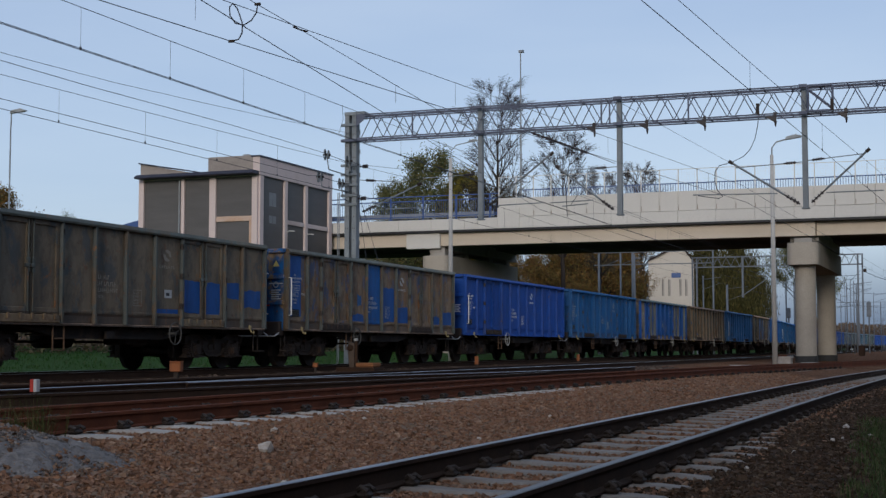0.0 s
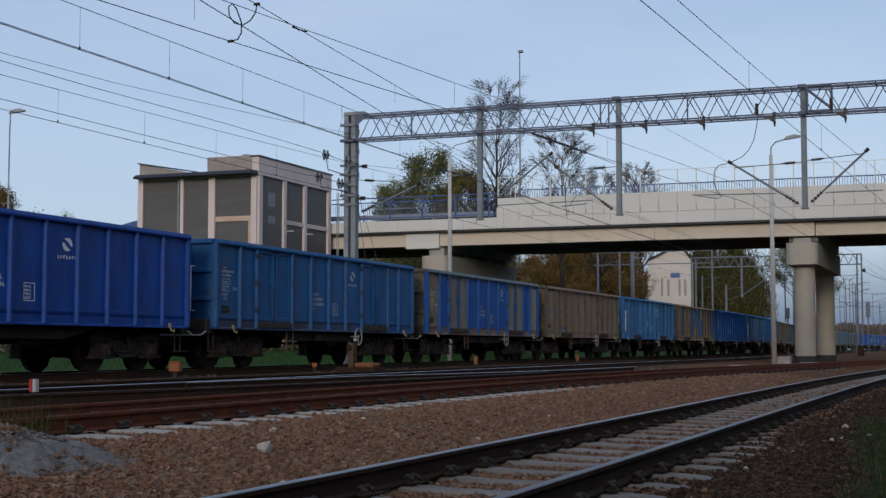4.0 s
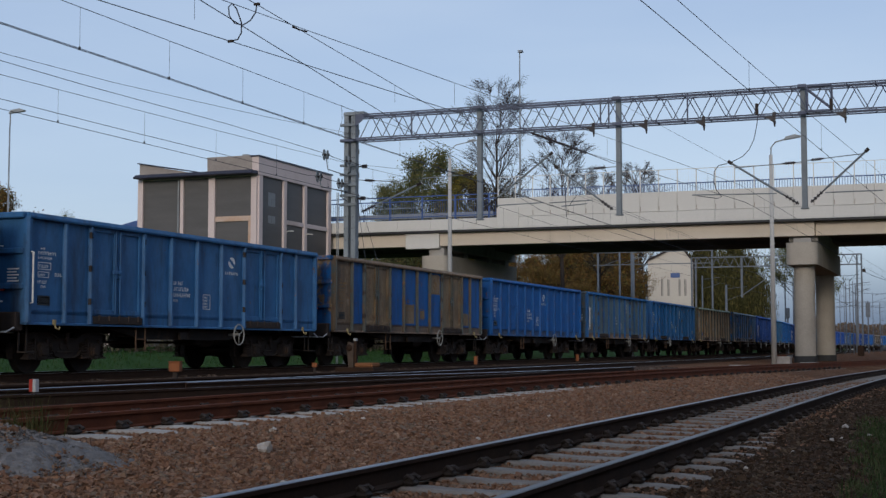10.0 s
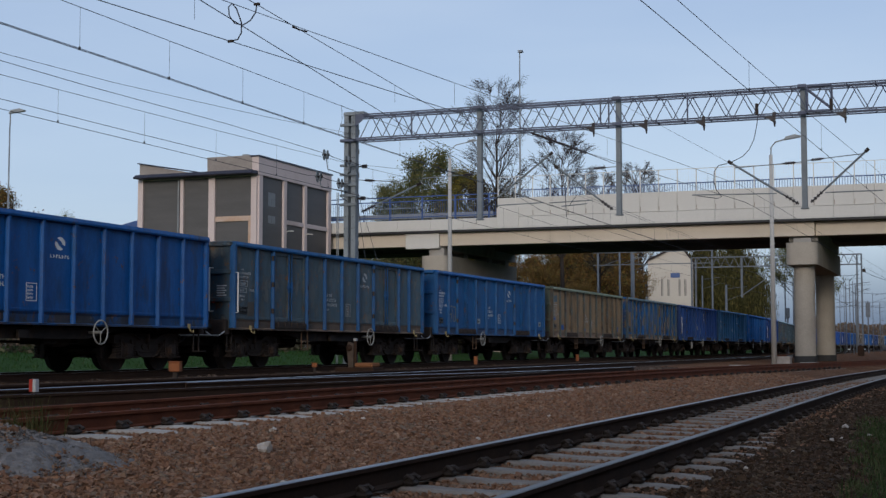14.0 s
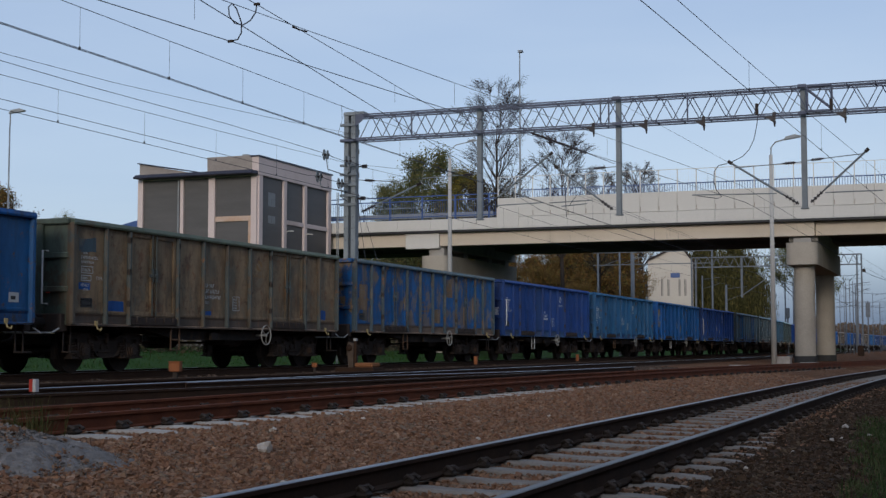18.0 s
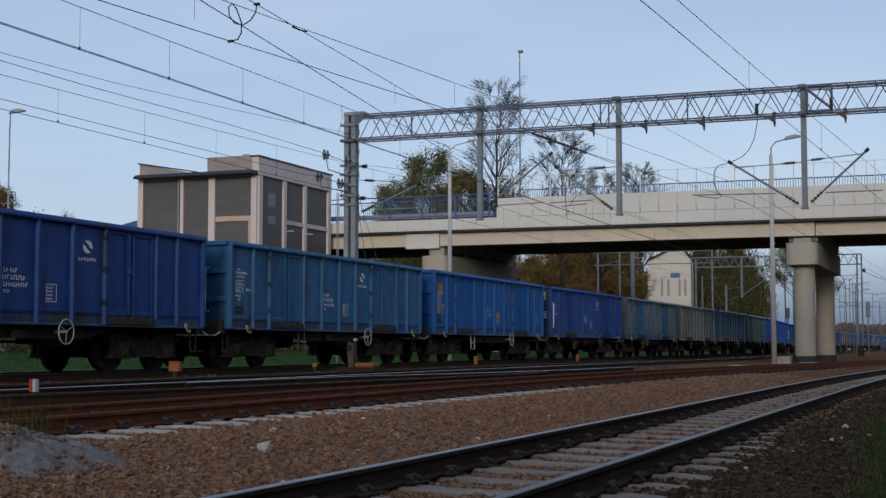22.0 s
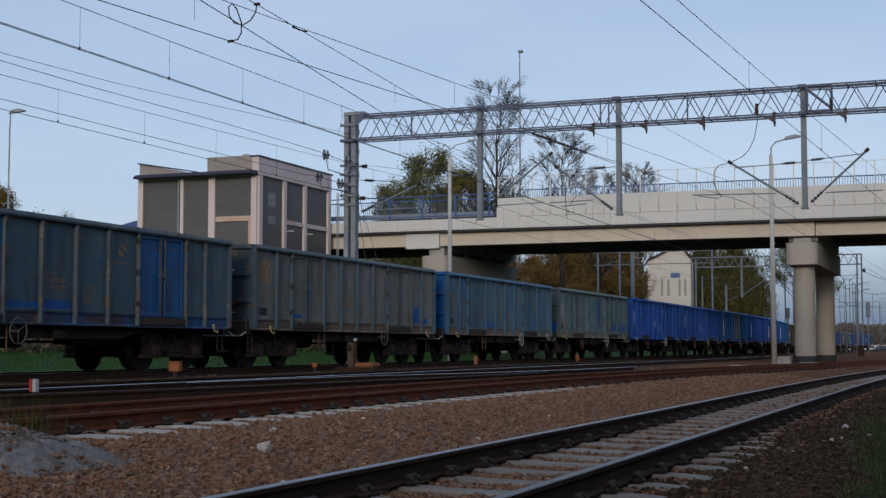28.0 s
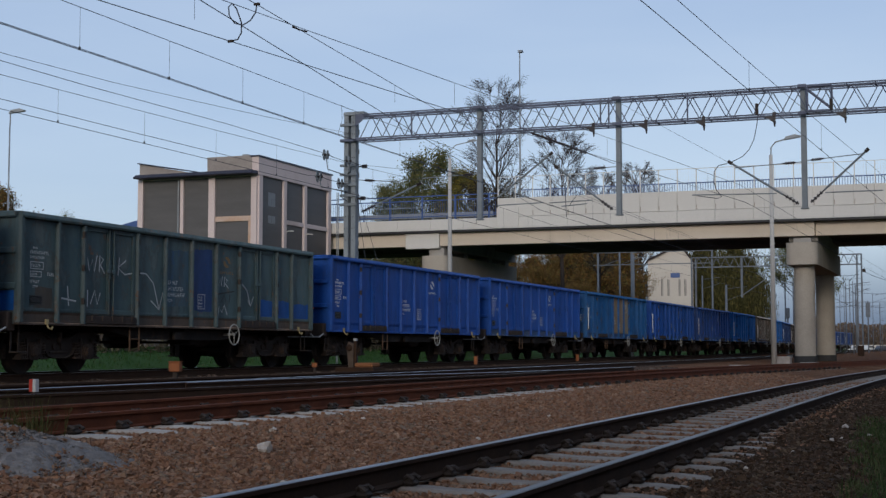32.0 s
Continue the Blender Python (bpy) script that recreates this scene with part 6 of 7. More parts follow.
    for y in (-4.5, -2.2, 0, 2.2, 4.5):
        box(bm, -1.38, 1.38, y - 0.1, y + 0.1, 0.94, 1.16)
    prism(bm, ((-3.2, 0.95), (3.2, 0.95), (1.9, 0.72), (-1.9, 0.72)), "x", 1.18, 1.26)
    add("underframe", bm, "gear")
    bm = B()
    rod(bm, (-0.6, -0.3, 0.72), (-0.6, 0.8, 0.72), 0.2, 16)
    add("air_tank", bm, "gear", True)
    bm = B()
    rod(bm, (0.8, 1.2, 0.74), (0.8, 1.7, 0.74), 0.19, 14)
    box(bm, 0.5, 1.1, 0.6, 1.1, 0.6, 0.95, 0.03)
    rod(bm, (0.2, -3, 0.66), (0.2, 3, 0.66), 0.03, 6)
    rod(bm, (1.1, -2.9, 0.80), (1.1, 2.4, 0.80), 0.02, 6)
    add("brake_gear", bm, "gear")
    bm = B()
    ring(bm, (1.56, 1.95, 0.86), (1, 0, 0), 0.255, 0.016)
    for i in range(3):
        a = math.pi * 2 * i / 3 + 0.5
        rod(bm, (1.56, 1.95, 0.86), (1.56, 1.95 + 0.23 * math.cos(a), 0.86 + 0.23 * math.sin(a)), 0.009, 5)
    rod(bm, (1.2, 1.95, 0.86), (1.58, 1.95, 0.86), 0.03, 8)
    add("brake_wheel", bm, "dullwhite")
    bm = B()
    pipe(bm, [(1.42, -2.45, 1.0), (1.42, -2.45, 0.48), (1.42, -2.08, 0.48), (1.42, -2.08, 1.0)], 0.02, 6)
    rod(bm, (1.42, -2.45, 0.72), (1.42, -2.08, 0.72), 0.018, 6)
    add("step_frame", bm, "steps")
    bm = B()
    box(bm, 1.32, 1.40, -0.55, -0.25, 0.72, 0.9, 0.01)
    add("brake_lever_plate", bm, "gear")
    # lettering as plain bars
    x0, x1 = SX + 0.0005, SX + 0.004
    rnd = random.Random(kind)

    def bars(bm, y, z, n, h, gap=0.0):
        """A line of n short strokes of height h."""
        w = h * 0.62
        for i in range(n):
            u = y + i * (w + h * 0.22 + gap)
            box(bm, x0, x1, u, u + h * 0.2, z, z + h)
            v = z + h * rnd.choice((0.0, 0.4, 0.8))
            box(bm, x0, x1, u + h * 0.2, u + w, v, v + h * 0.2)

    def framed(bm, y, z, w, h, t=0.014):
        for u0, u1, v0, v1 in ((y, y + w, z, z + t), (y, y + w, z + h - t, z + h), (y, y + t, z + t, z + h - t), (y + w - t, y + w, z + t, z + h - t)):
            box(bm, x0, x1, u0, u1, v0, v1)
    bm = B()
    y = -6.36 + 0.34
    bars(bm, y + 0.08, 2.50, 4, 0.045), bars(bm, y, 2.40, 11, 0.065), bars(bm, y, 2.31, 10, 0.055)
    framed(bm, y, 2.10, 0.42, 0.15), bars(bm, y + 0.04, 2.14, 6, 0.06)
    framed(bm, y, 1.94, 0.36, 0.12), bars(bm, y + 0.03, 1.97, 5, 0.05)
    bars(bm, y, 1.82, 6, 0.06), bars(bm, y + 0.1, 1.73, 4, 0.05), bars(bm, y + 0.55, 1.98, 4, 0.07)
    framed(bm, y, 1.42, 0.36, 0.13)
    add("lettering", bm, "letters", label="rows of small white bars")
    bm = B()
    bars(bm, -0.98, 2.0, 2, 0.09), bars(bm, -0.78, 2.0, 3, 0.09)
    bars(bm, -1.02, 1.86, 3, 0.09), bars(bm, -0.76, 1.86, 6, 0.09)
    bars(bm, -0.98, 1.72, 10, 0.09), bars(bm, -0.98, 1.60, 4, 0.06)
    move = -0.78 if kind == "plain" else 0.0
    bmesh.ops.translate(bm, vec=(0, move * 0.9, 0), verts=bm.verts)
    add("lettering", bm, "letters", label="rows of white bars")
    bm = B()
    framed(bm, 0.34, 1.46, 0.34, 0.36)
    for i in range(4):
        bars(bm, 0.38, 1.50 + i * 0.075, 5, 0.045)
    bmesh.ops.translate(bm, vec=(0, move, 0), verts=bm.verts)
    add("data_block", bm, "letters", label="block of thin white bars")
    bm = B()
    for s in (1, -1):
        c = Vector((1.72, 2.66))
        q = [Vector((0.17 * math.cos(a), 0.14 * math.sin(a))) for a in (2.2, 1.7, 1.2, 0.7, 0.2, -0.3)] + [Vector((0.07 * math.cos(a), 0.05 * math.sin(a))) for a in (-0.1, 0.6, 1.2)]
        prism(bm, [tuple(c + v * s) for v in q], "x", x0, x1)
    for i in range(7):
        box(bm, x0, x1, 1.40 + i * 0.095, 1.425 + i * 0.095, 2.36, 2.43)
        box(bm, x0, x1, 1.425 + i * 0.095, 1.46 + i * 0.095, 2.36 + 0.025 * (i % 3), 2.38 + 0.025 * (i % 3))
    bmesh.ops.translate(bm, vec=(0, move * 1.4, 0), verts=bm.verts)
    add("emblem", bm, "letters", label="faded white emblem over a row of bars")
    bm = B()
    box(bm, x0, x1, -6.02, -5.62, 1.38, 1.58)
    add("data_plate", bm, "black")
    if kind == "plain":
        bm = B()
        y = RIBS_PLAIN[2]
        for u0, u1, w0, w1 in ((0.06, 0.99, 2.18, 2.26), (0.12, 0.18, 1.3, 2.18), (0.84, 0.90, 1.3, 2.18)):
            box(bm, SX, SX + 0.05, y + u0, y + u1, w0, w1, 0.006)
        box(bm, SX, SX + 0.02, y + 0.18, y + 0.84, 1.32, 2.16, 0.006)
        box(bm, SX + 0.02, SX + 0.05, y + 0.25, y + 0.5, 1.45, 1.5)
        add("hatch", bm, "rib")
    return out


def bogie_meshes():
    out = []
    web = ((-1.36, 0.66), (-1.36, 0.80), (-1.15, 0.84), (-0.62, 0.84), (-0.46, 0.78), (-0.34, 0.72), (0.34, 0.72), (0.46, 0.78), (0.62, 0.84), (1.15, 0.84), (1.36, 0.80), (1.36, 0.66),
           (1.22, 0.64), (0.60, 0.62), (0.50, 0.50), (0.40, 0.38), (0.22, 0.33), (-0.22, 0.33), (-0.40, 0.38), (-0.50, 0.50), (-0.60, 0.62), (-1.22, 0.64))
    for s in (1, -1):
        bm = prism(B(), web, "x", s * 0.95, s * 1.03)
        # flanges run round the web and stand proud of it
        for (u0, v0), (u1, v1) in zip(web, web[1:] + web[:1]):
            d = Vector((u1 - u0, v1 - v0)).normalized() * 0.012
            n = Vector((-d.y, d.x)) * 1.3
            prism(bm, ((u0 - d.x, v0 - d.y), (u1 + d.x, v1 + d.y), (u1 + d.x + n.x, v1 + d.y + n.y), (u0 - d.x + n.x, v0 - d.y + n.y)), "x", s * 0.93, s * 1.10)
        out.append(("side_frame", mesh_of(bm, "side_frame", BOGIEMAT), False))
        bm = B()
        for y in (-0.13, 0.13):
            rod(bm, (s * 1.02, y, 0.56), (s * 1.06, y, 0.56), 0.07, 12)
        box(bm, s * 1.03, s * 1.06, -0.30, 0.30, 0.42, 0.46, 0.008)
        box(bm, s * 1.03, s * 1.12, -0.05, 0.05, 0.62, 0.86, 0.02)
        out.append(("centre_plate", mesh_of(bm, "centre_plate", BOGIEMAT), False))
        for y in (-0.9, 0.9):
            bm = B()
            prism(bm, ((y - 0.17, 0.34), (y - 0.11, 0.28), (y + 0.11, 0.28), (y + 0.17, 0.34), (y + 0.17, 0.58), (y + 0.11, 0.64), (y - 0.11, 0.64), (y - 0.17, 0.58)), "x", s * 0.92, s * 1.14)
            rod(bm, (s * 1.14, y, 0.46), (s * 1.17, y, 0.46), 0.145, 18)
            rod(bm, (s * 1.17, y, 0.46), (s * 1.20, y, 0.46), 0.10, 16, 0.085)
            for k in range(4):
                a = k * math.pi / 2 + 0.78
                rod(bm, (s * 1.17, y + 0.12 * math.cos(a), 0.46 + 0.12 * math.sin(a)), (s * 1.185, y + 0.12 * math.cos(a), 0.46 + 0.12 * math.sin(a)), 0.016, 6)
            for d in (-0.31, 0.31):
                box(bm, s * 0.92, s * 1.14, y + d - 0.125, y + d + 0.125, 0.295, 0.335, 0.008)
            box(bm, s * 0.94, s * 1.10, y - 0.40, y + 0.40, 0.335, 0.375, 0.01)
            box(bm, s * 1.06, s * 1.13, y - 0.24, y - 0.18, 0.34, 0.72, 0.01)
            box(bm, s * 1.06, s * 1.13, y + 0.18, y + 0.24, 0.34, 0.72, 0.01)
            out.append(("axle_box", mesh_of(bm, "axle_box", BOGIEMAT), False))
            for d in (-0.31, 0.31):
                n = 30
                pts = [(s * 1.04 + 0.095 * math.cos(i * 2 * math.pi / 6), y + d + 0.095 * math.sin(i * 2 * math.pi / 6), 0.35 + 0.28 * i / n) for i in range(n + 1)]
                out.append(("spring", mesh_of(pipe(B(), pts, 0.021, 4), "spring", BOGIEMAT), False))
    bm = B()
    box(bm, -0.95, 0.95, -0.2, 0.2, 0.5, 0.84, 0.03)
    out.append(("bolster", mesh_of(bm, "bolster", GREASE), False))
    for y in (-1.2, 1.2):
        out.append(("end_beam", mesh_of(box(B(), -0.95, 0.95, y - 0.05, y + 0.05, 0.60, 0.72), "end_beam", GREASE), False))
    bm = B()
    for s in (1, -1):
        for y in (-1.43, -0.37, 0.37, 1.43):
            box(bm, s * 0.68, s * 0.82, y - 0.04, y + 0.04, 0.3, 0.62, 0.01)
    out.append(("brake_shoes", mesh_of(bm, "brake_shoes", GREASE), False))
    return out


def wheelset_mesh():
    bm = B()
    rod(bm, (-1.05, 0, 0), (1.05, 0, 0), 0.075, 12)
    for s in (1, -1):
        rod(bm, (s * 0.68, 0, 0), (s * 0.80, 0, 0), 0.46, 32)
        rod(bm, (s * 0.66, 0, 0), (s * 0.69, 0, 0), 0.49, 32)
        rod(bm, (s * 0.80, 0, 0), (s * 0.88, 0, 0), 0.13, 14)
        for i in range(4):
            a = i * math.pi / 2
            rod(bm, (s * 0.795, 0.27 * math.cos(a), 0.27 * math.sin(a)), (s * 0.806, 0.27 * math.cos(a), 0.27 * math.sin(a)), 0.05, 8)
    return mesh_of(bm, "wheelset", GREASE)


MESHES = {"door": wagon_meshes("door"), "one": wagon_meshes("one"), "plain": wagon_meshes("plain")}
BOGIE, WHEELSET = bogie_meshes(), wheelset_mesh()
WAGONS, WHEELSETS = [], []
STEPRUST = surface("rusty_step_iron", (0.12, 0.075, 0.048), (0.075, 0.048, 0.034), 6, 50, 0.85)
DIMWHEEL = plain("grimy_wheel_paint", (0.085, 0.085, 0.082), 0.75)
GREYWHEEL = plain("worn_grey_wheel_paint", (0.32, 0.32, 0.30), 0.7)
FIXED = {"gear": GREASE, "frame": FRAMEDIRT, "white": WHITE, "white_side": WHITE, "dull": WHITEDULL,  "yellow": HOOKPAINT, "red": RED, "black": plain("black_paint", (0.02, 0.02, 0.02), 0.6)}


def own(ob, material):
    ob.material_slots[0].link = "OBJECT"
    ob.material_slots[0].material = material


def ragged(y0, y1, z0, z1, seed):
    """The uneven outline of a patch of paint."""
    pts = []
    for a, b in (((y0, z0), (y1, z0)), ((y1, z0), (y1, z1)), ((y1, z1), (y0, z1)), ((y0, z1), (y0, z0))):
        n = max(3, int(math.hypot(b[0] - a[0], b[1] - a[1]) / 0.05))
        for i in range(n):
            y, z = a[0] + (b[0] - a[0]) * i / n, a[1] + (b[1] - a[1]) * i / n
            amp = 0.014 if z1 - z0 < 0.25 else 0.05
            k = noise.noise(Vector((y * 2.6, z * 2.6, seed))) + 0.5 * noise.noise(Vector((y * 9, z * 9, seed)))
            pts.append((min(y1, max(y0, y + 0.4 * amp * k)), z + amp * k * (1 if z1 - z0 > 0.2 else 0.4)))
    return pts


def wagon(start, kind, label, main, ribs=None, doors=None, ends=None, spots=None, letters=WHITEDULL, emblem=None, rail=None, sill=None, patches=(), shift=0.0, wheel=1.95, rails=1, plate=None, steps=None, tags=(), signs=False, dim=False):
    """A bogie open wagon. spots: other materials for numbered bays of the near side; patches: (y0, y1, z0, z1, material) of fresh or old paint on it."""
    start += shift
    w = thing("open_wagon", label, "goods wagon", on_track(start), "wagons of the goods train")
    spots = spots or {}
    for name, me, role, subs, lab in MESHES[kind]:
        if role == "white_side" and rails < 2:
            continue
        ob = piece(name, me, w, pose(0, wheel - 1.95, 0) if name == "brake_wheel" else pose(0, 0, 0), label=lab)
        if role[:5] == "panel" or role[:4] == "door":
            num = int(role[5:] if role[0] == "p" else role[4:])
            base = main if role[0] == "p" else (doors or main)
            own(ob, spots.get(num, base) if ("-" not in role) else base)
        elif role == "rib":
            own(ob, ribs or main)
        elif role == "rail":
            own(ob, rail or ribs or main)
        elif role == "sill":
            own(ob, sill or P["sill_blue"])
        elif role == "end":
            own(ob, ends or main)
        elif role == "letters":
            own(ob, emblem if emblem and name == "emblem" else letters)
            tagged(ob, kind="stuff")
        elif role == "dullwhite":
            own(ob, DIMWHEEL if dim else GREYWHEEL)
        elif role == "steps":
            own(ob, steps or STEPRUST)
        elif role == "plate":
            own(ob, plate or FRAMEDIRT)
        elif role in FIXED:
            own(ob, FIXED[role])
        for sn, sm in subs:
            sub = piece(sn, sm, ob)
            if sn == "latch":
                own(sub, ribs or doors or main)
    for y0, y1, z0, z1, m in patches:
        part("paint_patch", prism(B(), ragged(y0, y1, z0, z1, start), "x", SX - 0.03, SX + 0.0015), m, w)
    for y, z in tags:
        t = part("data_card", box(B(), SX + 0.0005, SX + 0.006, y, y + 0.30, z, z + 0.19), WHITEDULL, w, "small white card")
        part("card_print", box(B(), SX + 0.006, SX + 0.008, y + 0.06, y + 0.2, z + 0.05, z + 0.12), BLACK, t)
    if signs:
        e = -HALF
        part("warning_sign", prism(B(), ((1.06, 2.74), (1.26, 2.74), (1.16, 2.90)), "y", e - 0.006, e), YELLOW, w, "yellow triangle sign")
        part("badge", rod(B(), (1.16, e, 2.42), (1.16, e - 0.006, 2.42), 0.15, 20), P["fresh"], w, "round blue badge")
        part("badge_ring", ring(B(), (1.16, e - 0.006, 2.24), (0, 1, 0), 0.07, 0.016, 16), WHITEDULL, w)
        part("badge_bar", box(B(), 0.95, 1.37, e - 0.014, e - 0.007, 2.26, 2.29), WHITEDULL, w)
    if rails > 1:
        bm = B()
        for i in range(5):
            box(bm, 1.02, 1.30 - 0.05 * (i % 2), -HALF - 0.004, -HALF - 0.0005, 1.84 + i * 0.06, 1.87 + i * 0.06)
        part("end_lettering", bm, letters, w, "block of thin white bars", kind="stuff")
    for y in (-4.5, 4.5):
        b = piece("bogie", next(me for bn, me, _ in BOGIE if bn == "bolster"), w, pose(0, y, 0))
        for bn, bmesh_, _ in BOGIE:
            if bn != "bolster":
                tagged(piece(bn, bmesh_, b), kind="stuff" if bn == "brake_shoes" else "")
        for dy in (-0.9, 0.9):
            s = piece("wheelset", WHEELSET, b)
            s.matrix_parent_inverse = Matrix.Translation((0, dy, 0.46))
            WHEELSETS.append(s)
    WAGONS.append((w, start))
    return w


RUSTB, DIRT = (0.075, 0.047, 0.03), (0.045, 0.036, 0.03)
P = {
    "grey_patched": paint("grey_primer_paint", (0.145, 0.116, 0.082), (0.10, 0.085, 0.065), 0.38, 0.55, 1.0, scab=(0.05, 0.065, 0.075), amount=0.5),
    "greyrib": paint("blue_grey_rib_paint", (0.052, 0.064, 0.062), (0.092, 0.068, 0.046), 0.5, 0.5, 1.5),
    "fresh": paint("fresh_blue_paint", (0.005, 0.072, 0.28), (0.01, 0.06, 0.21), 0.1, 0.05, 2.0, 0.1),
    "tanpatch": paint("tan_and_brown_primer", (0.185, 0.135, 0.09), (0.105, 0.068, 0.042), 0.46, 0.9, 3.0, 0.3, cell=1.4, scab=(0.018, 0.07, 0.18), amount=0.62),
    "royal": paint("royal_blue_paint", (0.005, 0.060, 0.30), (0.007, 0.055, 0.23), 0.2, 0.08, 4.0, 0.12),
    "royal_dark": paint("deep_royal_blue_paint", (0.009, 0.048, 0.20), (0.011, 0.042, 0.15), 0.25, 0.2, 5.0, 0.12),
    "royal_bright": paint("bright_royal_blue_paint", (0.008, 0.068, 0.31), (0.011, 0.06, 0.25), 0.2, 0.08, 5.5, 0.12),
    "faded": paint("weathered_blue_paint", (0.006, 0.086, 0.245), (0.018, 0.08, 0.18), 0.32, 0.42, 6.0, 0.22),
    "teal": paint("teal_blue_paint", (0.018, 0.105, 0.235), (0.022, 0.085, 0.18), 0.3, 0.35, 6.5, 0.3),
    "blue": paint("blue_paint", (0.003, 0.090, 0.31), (0.008, 0.08, 0.24), 0.30, 0.36, 7.0, 0.15),
    "brown": paint("brown_primer_paint", (0.135, 0.096, 0.062), (0.095, 0.064, 0.042), 0.46, 0.8, 8.0, 0.15, cell=1.3, scab=(0.19, 0.155, 0.115), amount=0.5),
    "pale": paint("pale_blue_paint", (0.032, 0.135, 0.31), (0.03, 0.112, 0.255), 0.25, 0.14, 9.0, 0.3),
    "slate": paint("slate_blue_paint", (0.042, 0.074, 0.098), (0.085, 0.09, 0.084), 0.44, 0.65, 10.0, 0.3, cell=1.2, scab=(0.13, 0.12, 0.10), amount=0.4),
    "tan": paint("tan_primer_paint", (0.225, 0.158, 0.092), (0.16, 0.108, 0.066), 0.42, 0.7, 11.0, 0.2, cell=1.2, scab=(0.13, 0.115, 0.085), amount=0.58),
    "blue_rust": paint("blue_paint_scabbed_with_tan", (0.004, 0.098, 0.29), (0.012, 0.075, 0.20), 0.4, 0.5, 12.0, 0.2, cell=1.2, scab=(0.25, 0.16, 0.066), amount=0.66),
    "navy": paint("navy_paint", (0.009, 0.035, 0.12), (0.014, 0.035, 0.09), 0.25, 0.25, 13.0, 0.15),
    "green": paint("green_blue_grey_paint", (0.042, 0.082, 0.112), (0.022, 0.075, 0.155), 0.38, 0.4, 14.0, 0.25, scab=(0.085, 0.10, 0.10), amount=0.35),
    "greengrey": paint("green_grey_paint", (0.076, 0.100, 0.078), (0.084, 0.074, 0.054), 0.38, 0.4, 14.5, 0.25),
    "dulldoor": paint("dull_teal_door_paint", (0.035, 0.10, 0.17), (0.05, 0.095, 0.12), 0.4, 0.35, 22.0, 0.2),
    "dark": paint("dark_grimy_paint", (0.052, 0.047, 0.042), (0.075, 0.054, 0.038), 0.4, 0.5, 15.0, 0.15),
    "olive": paint("dark_teal_grey_paint", (0.046, 0.078, 0.086), (0.032, 0.064, 0.082), 0.35, 0.4, 16.0, 0.2, scab=(0.085, 0.10, 0.10), amount=0.42),
    "greydoor": paint("grey_door_primer", (0.105, 0.108, 0.10), (0.085, 0.085, 0.08), 0.3, 0.3, 17.0, 0.2),
    "palegrey": paint("pale_grey_primer", (0.098, 0.108, 0.104), (0.075, 0.088, 0.094), 0.40, 0.5, 18.0, 0.2, scab=(0.115, 0.07, 0.04), amount=0.36),
    "blotched": paint("slate_paint_with_blue_blotches", (0.044, 0.080, 0.112), (0.010, 0.072, 0.21), 0.46, 0.45, 19.0, 0.2, scab=(0.080, 0.090, 0.090), amount=0.42),
    "sill_blue": paint("rusty_blue_sill", (0.012, 0.06, 0.17), DIRT, 0.52, 0.6, 20.0, 0.1),
    "sill_brown": paint("rusty_brown_sill", (0.06, 0.045, 0.036), DIRT, 0.5, 0.6, 21.0, 0.1),
}
PITCH, FIRST = 14.04, 229.04 + 6.4 + 0.42


def at(k):
    return FIRST + PITCH * k


def scrawl(w, strokes, material, r=0.018):
    """Spray-paint strokes on the near side: each a bent ribbon through points (y, z)."""
    for pts in strokes:
        bm = B()
        left, right = [], []
        for i, (y, z) in enumerate(pts):
            a, b = pts[max(0, i - 1)], pts[min(len(pts) - 1, i + 1)]
            d = Vector((b[0] - a[0], b[1] - a[1])).normalized() * r
            left.append(bm.verts.new((SX + 0.003, y - d.y, z + d.x)))
            right.append(bm.verts.new((SX + 0.003, y + d.y, z - d.x)))
        for i in range(len(pts) - 1):
            bm.faces.new((right[i], right[i + 1], left[i + 1], left[i]))
        part("paint_stroke", bm, material, w)


